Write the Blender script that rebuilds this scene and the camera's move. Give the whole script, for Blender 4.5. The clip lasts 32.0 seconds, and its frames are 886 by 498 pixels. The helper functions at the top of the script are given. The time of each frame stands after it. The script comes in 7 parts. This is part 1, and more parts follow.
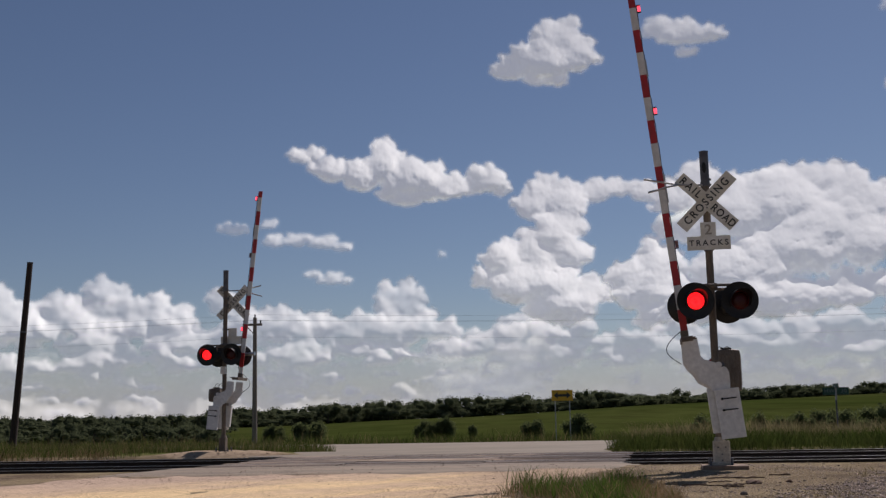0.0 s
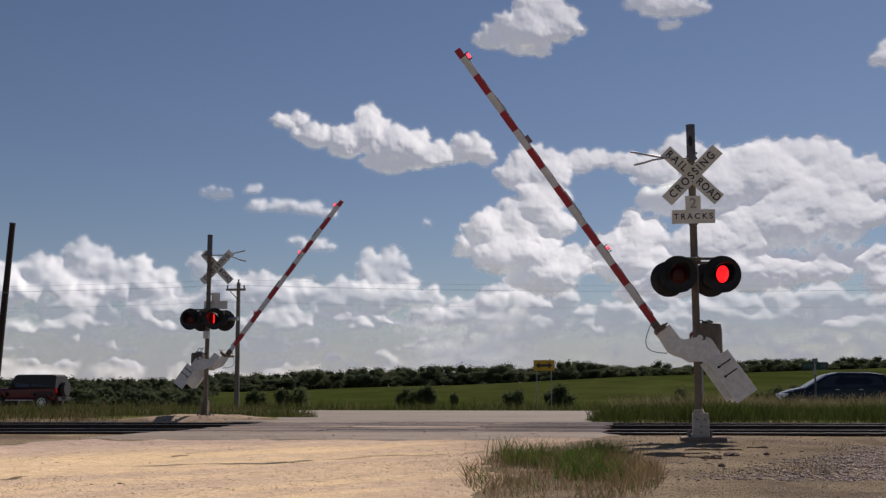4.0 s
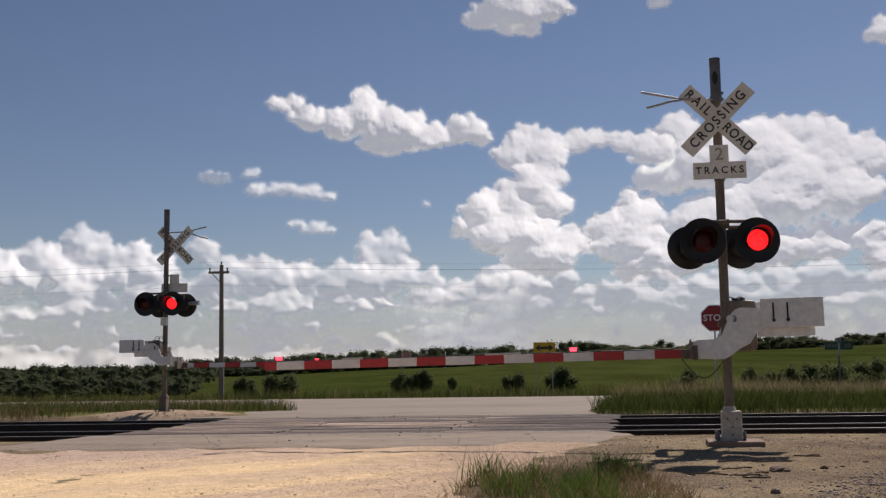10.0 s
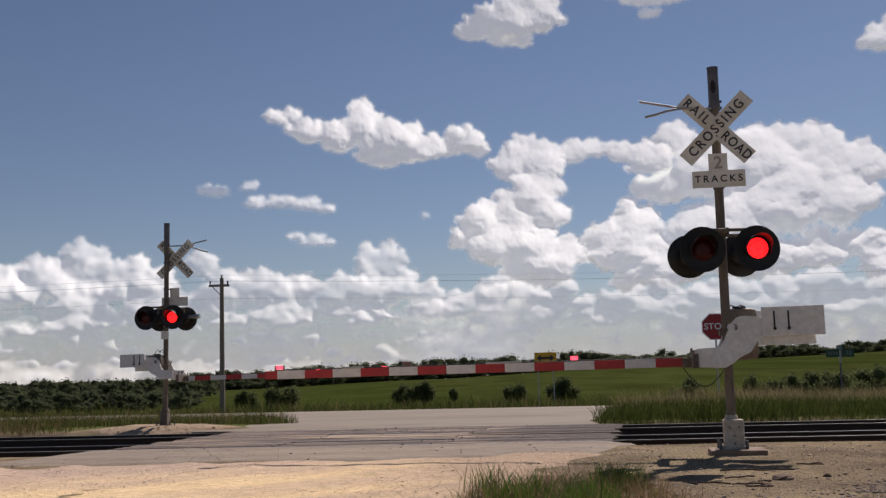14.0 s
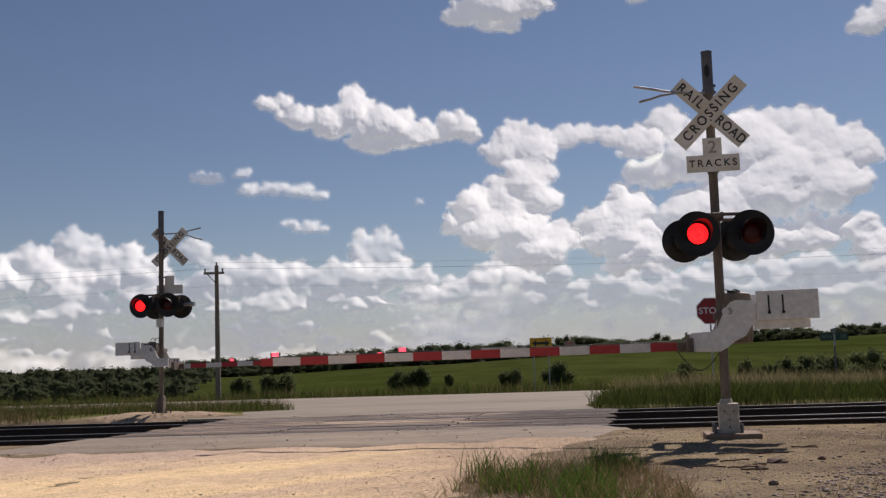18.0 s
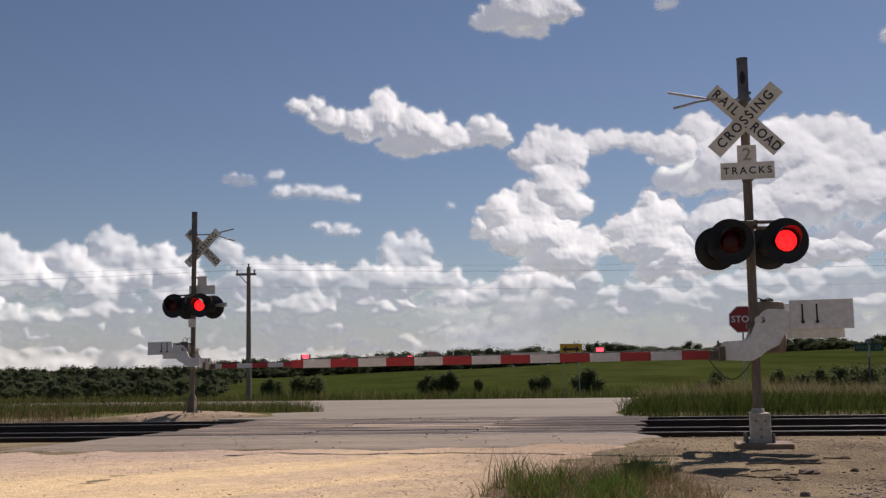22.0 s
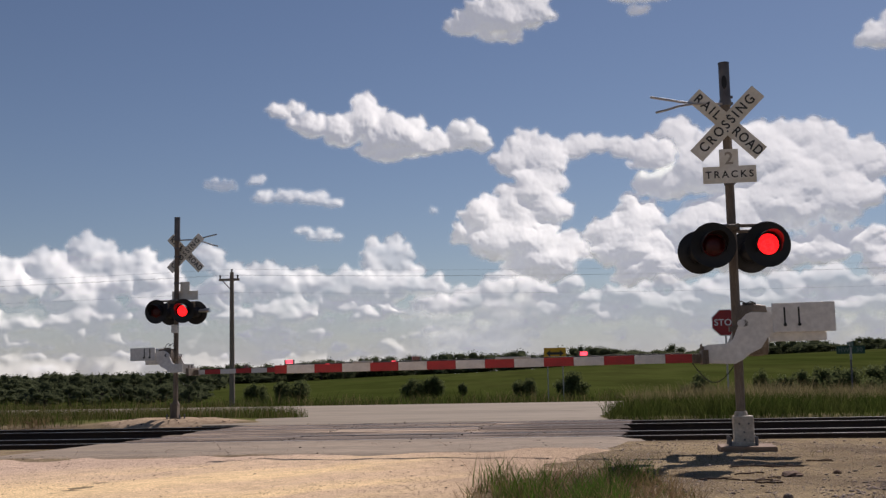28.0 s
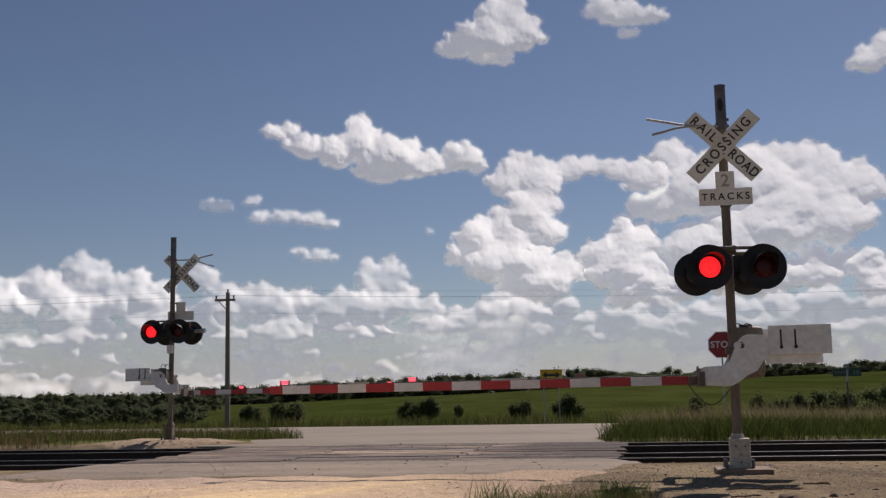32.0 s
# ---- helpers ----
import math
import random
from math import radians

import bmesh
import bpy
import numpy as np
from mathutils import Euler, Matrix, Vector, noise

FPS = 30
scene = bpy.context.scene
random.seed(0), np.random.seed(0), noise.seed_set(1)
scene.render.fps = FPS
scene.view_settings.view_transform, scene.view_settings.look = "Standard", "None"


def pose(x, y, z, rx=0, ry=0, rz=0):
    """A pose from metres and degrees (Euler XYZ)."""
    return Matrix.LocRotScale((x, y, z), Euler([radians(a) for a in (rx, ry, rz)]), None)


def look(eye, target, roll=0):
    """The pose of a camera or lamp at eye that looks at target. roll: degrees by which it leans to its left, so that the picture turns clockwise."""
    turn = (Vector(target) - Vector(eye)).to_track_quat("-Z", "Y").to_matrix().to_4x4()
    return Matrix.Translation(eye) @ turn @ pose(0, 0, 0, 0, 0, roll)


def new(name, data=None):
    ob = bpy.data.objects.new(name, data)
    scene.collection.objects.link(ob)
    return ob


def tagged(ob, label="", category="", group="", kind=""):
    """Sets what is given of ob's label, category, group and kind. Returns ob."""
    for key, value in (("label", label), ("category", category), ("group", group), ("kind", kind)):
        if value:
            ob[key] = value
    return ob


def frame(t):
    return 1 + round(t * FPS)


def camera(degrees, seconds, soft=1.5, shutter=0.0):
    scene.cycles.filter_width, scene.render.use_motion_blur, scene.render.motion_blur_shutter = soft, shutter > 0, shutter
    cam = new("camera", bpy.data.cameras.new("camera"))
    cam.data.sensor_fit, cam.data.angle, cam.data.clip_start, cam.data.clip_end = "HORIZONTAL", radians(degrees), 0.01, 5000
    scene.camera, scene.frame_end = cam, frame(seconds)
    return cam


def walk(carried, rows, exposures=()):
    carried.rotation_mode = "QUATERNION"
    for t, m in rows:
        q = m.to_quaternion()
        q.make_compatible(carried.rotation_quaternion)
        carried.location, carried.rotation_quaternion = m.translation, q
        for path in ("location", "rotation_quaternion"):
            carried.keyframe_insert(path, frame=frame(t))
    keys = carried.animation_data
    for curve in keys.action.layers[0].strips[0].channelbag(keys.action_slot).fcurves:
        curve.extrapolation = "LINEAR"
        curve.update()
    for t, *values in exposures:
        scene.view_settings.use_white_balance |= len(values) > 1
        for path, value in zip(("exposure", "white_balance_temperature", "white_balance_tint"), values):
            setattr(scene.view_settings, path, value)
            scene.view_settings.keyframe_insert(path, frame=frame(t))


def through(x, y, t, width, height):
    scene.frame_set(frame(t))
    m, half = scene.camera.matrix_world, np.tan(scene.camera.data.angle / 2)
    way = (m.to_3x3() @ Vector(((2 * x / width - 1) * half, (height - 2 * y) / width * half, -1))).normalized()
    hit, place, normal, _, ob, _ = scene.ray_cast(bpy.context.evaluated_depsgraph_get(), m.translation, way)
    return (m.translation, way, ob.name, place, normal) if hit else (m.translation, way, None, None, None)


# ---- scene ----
import functools

# ---- camera ----
EYE_Z = 1.15
FOV = 44.85


def aim(x, y, z, yaw, pitch, roll):
    """A camera at (x, y, z) turned yaw to the left of +y, pitched up and rolled, in degrees."""
    a, b = radians(yaw), radians(pitch)
    ahead = Vector((-math.sin(a) * math.cos(b), math.cos(a) * math.cos(b), math.sin(b)))
    return look((x, y, z), Vector((x, y, z)) + ahead, roll)


cam = camera(FOV, 32.0, soft=1.35)
walk(cam, [
    (0, aim(-0.40, -3.30, 0.96, 1.04, 8.96, -1.00)),
    (0.5, aim(-0.40, -3.30, 0.96, 1.24, 8.90, -0.43)),
    (1, aim(-0.40, -3.30, 0.96, 1.21, 8.92, -1.05)),
    (1.5, aim(-0.40, -3.30, 0.96, 1.10, 8.63, -1.33)),
    (2, aim(-0.40, -3.30, 0.96, 0.94, 8.40, -1.45)),
    (2.5, aim(-0.40, -3.30, 0.96, 0.62, 8.34, -1.78)),
    (3, aim(-0.40, -3.30, 0.96, 0.76, 8.07, -1.10)),
    (3.5, aim(-0.40, -3.30, 0.96, 0.97, 7.91, -0.45)),
    (4, aim(-0.40, -3.30, 0.96, 0.24, 7.28, -0.02)),
    (4.5, aim(-0.40, -3.30, 0.96, -0.29, 6.79, -0.13)),
    (6.5, aim(-0.18, -1.45, 1.07, -0.19, 6.98, -0.94)),
    (7, aim(-0.06, -0.53, 1.12, -0.30, 6.86, -0.76)),
    (7.5, aim(0.00, 0.00, 1.15, -0.42, 6.83, -0.54)),
    (8, aim(0.00, 0.00, 1.15, -0.30, 6.76, -0.65)),
    (8.5, aim(0.00, 0.00, 1.15, -0.24, 6.55, -0.90)),
    (9, aim(0.00, 0.00, 1.15, 0.00, 6.40, -1.08)),
    (9.5, aim(0.00, 0.00, 1.15, 0.18, 6.36, -0.64)),
    (10, aim(0.00, 0.00, 1.15, 0.30, 6.30, -0.79)),
    (10.5, aim(0.00, 0.00, 1.15, 0.49, 6.28, -0.72)),
    (11, aim(0.00, 0.00, 1.15, 0.53, 6.43, -0.66)),
    (11.5, aim(0.00, 0.00, 1.15, 0.49, 6.58, -0.85)),
    (12, aim(0.00, 0.00, 1.15, 0.38, 6.61, -1.08)),
    (12.5, aim(0.00, 0.00, 1.15, 0.23, 6.70, -1.17)),
    (13, aim(0.00, 0.00, 1.15, 0.19, 6.77, -1.09)),
    (13.5, aim(0.00, 0.00, 1.15, 0.22, 6.81, -1.29)),
    (14, aim(0.00, 0.00, 1.15, 0.29, 6.89, -1.33)),
    (14.5, aim(0.00, 0.00, 1.15, 0.38, 6.81, -0.90)),
    (16.5, aim(0.00, 0.00, 1.15, 0.34, 6.36, -1.43)),
    (17, aim(0.00, 0.00, 1.15, 0.18, 6.17, -1.84)),
    (17.5, aim(0.00, 0.00, 1.15, 0.05, 6.13, -1.80)),
    (18, aim(0.00, 0.00, 1.15, 0.03, 6.14, -1.72)),
    (18.5, aim(0.00, 0.00, 1.15, 0.14, 6.16, -1.78)),
    (19, aim(0.00, 0.00, 1.15, 0.28, 6.17, -1.39)),
    (19.5, aim(0.00, 0.00, 1.15, 0.60, 6.13, -0.73)),
    (20, aim(0.00, 0.00, 1.15, 1.05, 6.00, -0.36)),
    (20.5, aim(0.00, 0.00, 1.15, 1.39, 6.00, -0.57)),
    (21, aim(0.00, 0.00, 1.15, 1.60, 6.25, -0.66)),
    (21.5, aim(0.00, 0.00, 1.15, 1.59, 6.34, -0.63)),
    (22, aim(0.00, 0.00, 1.15, 1.70, 6.40, -0.77)),
    (22.5, aim(0.00, 0.00, 1.15, 1.74, 6.65, -0.69)),
    (23, aim(0.00, 0.00, 1.15, 1.62, 6.86, -0.37)),
    (23.5, aim(0.00, 0.00, 1.15, 1.66, 6.76, -0.04)),
    (24, aim(0.00, 0.00, 1.15, 1.77, 6.55, -0.81)),
    (24.5, aim(0.00, 0.00, 1.15, 1.63, 6.42, -0.73)),
    (25, aim(0.00, 0.00, 1.15, 1.40, 6.39, -0.82)),
    (25.5, aim(0.00, 0.00, 1.15, 1.16, 6.32, -0.90)),
    (27.5, aim(0.00, 0.00, 1.15, 0.81, 6.56, -1.00)),
    (28, aim(0.00, 0.00, 1.15, 0.82, 6.63, -1.07)),
    (28.5, aim(0.00, 0.00, 1.15, 0.87, 6.74, -1.10)),
    (29, aim(0.00, 0.00, 1.15, 0.90, 6.91, -1.01)),
    (29.5, aim(0.00, 0.00, 1.15, 0.84, 6.84, -1.21)),
    (30, aim(0.00, 0.00, 1.15, 0.78, 6.86, -0.84)),
    (30.5, aim(0.00, 0.00, 1.15, 0.96, 7.25, -1.11)),
    (31, aim(0.00, 0.00, 1.15, 0.85, 7.40, -0.81)),
    (31.5, aim(0.00, 0.00, 1.15, 0.69, 7.59, -1.00)),
    (32, aim(0.00, 0.00, 1.15, 0.61, 7.75, -0.90)),
], exposures=[(0.0, -0.18, 6400, 21), (2.5, -0.18, 6400, 21), (4.5, -0.06, 6500, 21), (7.5, 0.05, 6600, 21), (28.0, 0.05, 6600, 21), (32.0, -0.06, 6600, 21)])

# ---- light ----
SUN_TO = Vector((0.55, 0.88, 1.0)).normalized()
SUN_ELEV = math.asin(SUN_TO.z)
SUN_AZ = math.atan2(SUN_TO.x, SUN_TO.y)
world = bpy.data.worlds.new("sky")
scene.world = world
world.use_nodes = True
wn, wl = world.node_tree.nodes, world.node_tree.links
sky_tex = wn.new("ShaderNodeTexSky")
sky_tex.sky_type = "NISHITA"
sky_tex.sun_disc = False
sky_tex.sun_elevation, sky_tex.sun_rotation = SUN_ELEV, SUN_AZ
sky_tex.altitude, sky_tex.air_density, sky_tex.dust_density, sky_tex.ozone_density = 300, 1.0, 0.15, 2.6
wn["Background"].inputs["Strength"].default_value = 0.050
wl.new(sky_tex.outputs[0], wn["Background"].inputs["Color"])
sun_data = bpy.data.lights.new("sun", "SUN")
sun_data.energy, sun_data.angle, sun_data.color = 4.5, radians(0.6), (1.0, 0.95, 0.87)
sun = new("sun", sun_data)
sun.matrix_world = look((0, 0, 50), Vector((0, 0, 50)) - SUN_TO)


# ---- materials ----
def mat(name, color, rough=0.6, metal=0.0, color2=None, scale=8.0, mix=0.5, bump=0.0, bump_scale=40.0,
        fine=None, spec=0.5, coords="Object", island=0.0, stretch=(1, 1, 1), detail=6.0, turn=0.0):
    """A surface with two scales of colour variation and fine relief."""
    m = bpy.data.materials.new(name)
    m.use_nodes = True
    n, l = m.node_tree.nodes, m.node_tree.links
    b = n["Principled BSDF"]
    b.inputs["Roughness"].default_value = rough
    b.inputs["Metallic"].default_value = metal
    b.inputs["Specular IOR Level"].default_value = spec
    tc, mp = n.new("ShaderNodeTexCoord"), n.new("ShaderNodeMapping")
    mp.inputs["Scale"].default_value = stretch
    mp.inputs["Rotation"].default_value = (0, 0, radians(turn))
    l.new(tc.outputs[coords], mp.inputs["Vector"])
    out = None
    if color2:
        big, ramp, mx = n.new("ShaderNodeTexNoise"), n.new("ShaderNodeMapRange"), n.new("ShaderNodeMix")
        big.inputs["Scale"].default_value, big.inputs["Detail"].default_value = scale, detail
        big.inputs["Roughness"].default_value = 0.65
        l.new(mp.outputs[0], big.inputs["Vector"])
        ramp.inputs["From Min"].default_value, ramp.inputs["From Max"].default_value = 0.5 - 0.25 * mix - 0.05, 0.5 + 0.25 * mix
        l.new(big.outputs["Fac"], ramp.inputs["Value"])
        mx.data_type = "RGBA"
        mx.inputs["A"].default_value, mx.inputs["B"].default_value = (*color, 1), (*color2, 1)
        l.new(ramp.outputs[0], mx.inputs["Factor"])
        out = mx.outputs["Result"]
        if fine:
            small, mr, mf = n.new("ShaderNodeTexNoise"), n.new("ShaderNodeMapRange"), n.new("ShaderNodeMix")
            small.inputs["Scale"].default_value, small.inputs["Detail"].default_value = fine[0], 4
            l.new(mp.outputs[0], small.inputs["Vector"])
            mr.inputs["From Min"].default_value, mr.inputs["From Max"].default_value = 0.35, 0.7
            mr.inputs["To Min"].default_value, mr.inputs["To Max"].default_value = 1.0 - fine[1], 1.0 + fine[1]
            l.new(small.outputs["Fac"], mr.inputs["Value"])
            mf.data_type, mf.blend_type = "RGBA", "MULTIPLY"
            mf.inputs["Factor"].default_value = 1.0
            l.new(out, mf.inputs["A"])
            l.new(mr.outputs[0], mf.inputs["B"])
            out = mf.outputs["Result"]
    if island:
        geo, mr, mf = n.new("ShaderNodeNewGeometry"), n.new("ShaderNodeMapRange"), n.new("ShaderNodeMix")
        mr.inputs["To Min"].default_value, mr.inputs["To Max"].default_value = 1.0 - island, 1.0 + island
        l.new(geo.outputs["Random Per Island"], mr.inputs["Value"])
        mf.data_type, mf.blend_type = "RGBA", "MULTIPLY"
        mf.inputs["Factor"].default_value = 1.0
        if out:
            l.new(out, mf.inputs["A"])
        else:
            mf.inputs["A"].default_value = (*color, 1)
        l.new(mr.outputs[0], mf.inputs["B"])
        out = mf.outputs["Result"]
    if out:
        l.new(out, b.inputs["Base Color"])
    else:
        b.inputs["Base Color"].default_value = (*color, 1)
    if bump:
        nz, bp = n.new("ShaderNodeTexNoise"), n.new("ShaderNodeBump")
        nz.inputs["Scale"].default_value, nz.inputs["Detail"].default_value = bump_scale, 5
        l.new(mp.outputs[0], nz.inputs["Vector"])
        l.new(nz.outputs["Fac"], bp.inputs["Height"])
        bp.inputs["Strength"].default_value, bp.inputs["Distance"].default_value = bump, 0.02
        l.new(bp.outputs[0], b.inputs["Normal"])
    return m


def leafy(name, color, color2, scale, island=0.35, through=0.35):
    """Leaves or blades: two greens, a tint of its own for each piece, and light that shines through."""
    m = mat(name, color, 0.65, 0, color2, scale, 0.8, island=island, spec=0.0)
    n, l = m.node_tree.nodes, m.node_tree.links
    b = n["Principled BSDF"]
    tr, ms = n.new("ShaderNodeBsdfTranslucent"), n.new("ShaderNodeMixShader")
    src = b.inputs["Base Color"].links[0].from_socket
    l.new(src, tr.inputs["Color"])
    ms.inputs["Fac"].default_value = through
    l.new(b.outputs[0], ms.inputs[1])
    l.new(tr.outputs[0], ms.inputs[2])
    l.new(ms.outputs[0], n["Material Output"].inputs["Surface"])
    return m


def glow(name, color, strength, base=(0.2, 0.01, 0.01)):
    m = mat(name, base, 0.3)
    b = m.node_tree.nodes["Principled BSDF"]
    b.inputs["Emission Color"].default_value = (*color, 1)
    n, l = m.node_tree.nodes, m.node_tree.links
    dots, mr, tc = n.new("ShaderNodeTexVoronoi"), n.new("ShaderNodeMapRange"), n.new("ShaderNodeTexCoord")
    dots.inputs["Scale"].default_value = 55.0
    mr.inputs["From Max"].default_value = 0.7
    mr.inputs["To Min"].default_value, mr.inputs["To Max"].default_value = 1.35 * strength, 0.6 * strength
    l.new(tc.outputs["Object"], dots.inputs["Vector"])
    l.new(dots.outputs["Distance"], mr.inputs["Value"])
    l.new(mr.outputs[0], b.inputs["Emission Strength"])
    return m


M_GALV = mat("weathered_steel_pole", (0.23, 0.185, 0.14), 0.65, 0.2, (0.10, 0.078, 0.06), 3.0, 0.8, 0.15, 60, fine=(30, 0.2), stretch=(3, 3, 0.6))
M_SLEEVE = mat("dull_grey_metal", (0.16, 0.16, 0.17), 0.55, 0.4, (0.08, 0.08, 0.09), 6, 0.8, 0.1, 50)
M_WHITE = mat("weathered_white_paint", (0.76, 0.755, 0.73), 0.5, 0, (0.68, 0.665, 0.63), 2.5, 0.7, 0.06, 30, fine=(14, 0.1))
M_SIGN = mat("white_sign_sheet", (0.76, 0.75, 0.70), 0.5, 0, (0.62, 0.58, 0.48), 3.5, 0.5, fine=(20, 0.06))
M_SIGN_BACK = mat("bare_sign_metal", (0.42, 0.42, 0.41), 0.45, 0.5, (0.30, 0.30, 0.29), 5, 0.7)
M_LETTER = mat("black_letter_paint", (0.025, 0.025, 0.025), 0.5)
M_BLACK = mat("black_painted_metal", (0.012, 0.012, 0.013), 0.45, 0, (0.02, 0.02, 0.02), 8, 0.6, spec=0.3)
M_LENS_ON = glow("lit_red_lens", (1.0, 0.012, 0.012), 2.6)
M_LENS_OFF = mat("unlit_red_lens", (0.065, 0.006, 0.006), 0.3, 0, (0.035, 0.004, 0.004), 30, 0.8, spec=0.25)
M_ARMLIGHT_ON = glow("lit_red_arm_light", (1.0, 0.06, 0.09), 3.2)
M_ARMLIGHT_OFF = mat("unlit_red_arm_light", (0.20, 0.09, 0.075), 0.3)
M_RED = mat("red_reflective_sheet", (0.48, 0.02, 0.024), 0.45, 0, (0.30, 0.02, 0.02), 4, 0.7, fine=(40, 0.1))
M_ARMWHITE = mat("white_reflective_sheet", (0.70, 0.70, 0.69), 0.45, 0, (0.55, 0.54, 0.52), 4, 0.7, fine=(30, 0.08))
M_CABLE = mat("black_cable_rubber", (0.02, 0.02, 0.02), 0.6)
M_CHROME = mat("bright_metal", (0.52, 0.52, 0.52), 0.35, 1.0, (0.40, 0.40, 0.40), 6, 0.7)
M_CONC = mat("stained_concrete", (0.19, 0.14, 0.095), 0.9, 0, (0.09, 0.066, 0.046), 4, 0.8, 0.3, 50, fine=(40, 0.2))
M_BASE = mat("grey_white_cast_base", (0.60, 0.56, 0.48), 0.75, 0, (0.33, 0.275, 0.21), 5, 0.8, 0.2, 40, fine=(30, 0.15))
M_WOOD = mat("weathered_pole_wood", (0.29, 0.24, 0.195), 0.9, 0, (0.18, 0.145, 0.12), 2, 0.8, 0.3, 20, fine=(20, 0.25), stretch=(8, 8, 0.6))
M_DARKWOOD = mat("creosoted_pole_wood", (0.055, 0.030, 0.022), 0.9, 0, (0.03, 0.02, 0.016), 2, 0.8, 0.3, 20, fine=(20, 0.25), stretch=(8, 8, 0.6))
M_RAIL_SIDE = mat("rusty_rail_steel", (0.045, 0.030, 0.022), 0.85, 0.1, (0.025, 0.017, 0.013), 6, 0.8, 0.2, 60)
M_RAIL_TOP = mat("polished_rail_head", (0.55, 0.53, 0.50), 0.32, 1.0, (0.40, 0.38, 0.36), 1.5, 0.6, stretch=(0.3, 4, 1))
M_TIE = mat("tarred_timber_tie", (0.045, 0.035, 0.028), 0.9, 0, (0.025, 0.02, 0.017), 3, 0.8, 0.4, 30)
M_STOPRED = mat("stop_sign_red", (0.36, 0.018, 0.022), 0.45, 0, (0.30, 0.018, 0.02), 3, 0.6)
M_STOPWHITE = mat("stop_sign_white", (0.8, 0.8, 0.8), 0.5)
M_YELLOW = mat("yellow_sign_sheet", (0.75, 0.40, 0.012), 0.5, 0, (0.65, 0.34, 0.012), 3, 0.6)
M_FADED = mat("faded_sign_letters", (0.20, 0.25, 0.23), 0.6, 0, (0.10, 0.15, 0.13), 9, 0.8)
M_GREEN_SIGN = mat("green_sign_sheet", (0.012, 0.075, 0.045), 0.5, 0, (0.01, 0.06, 0.035), 5, 0.6)
M_ASPHALT = mat("worn_grey_asphalt", (0.35, 0.285, 0.215), 0.9, 0, (0.225, 0.185, 0.145), 0.7, 0.9, 0.4, 80, fine=(9, 0.18), spec=0.15, stretch=(0.35, 1.6, 1))
M_HIGHWAY = mat("pale_concrete_highway", (0.305, 0.257, 0.197), 0.85, 0, (0.22, 0.186, 0.143), 0.25, 0.9, 0.15, 40, fine=(3, 0.14), spec=0.2, stretch=(0.2, 1, 1))


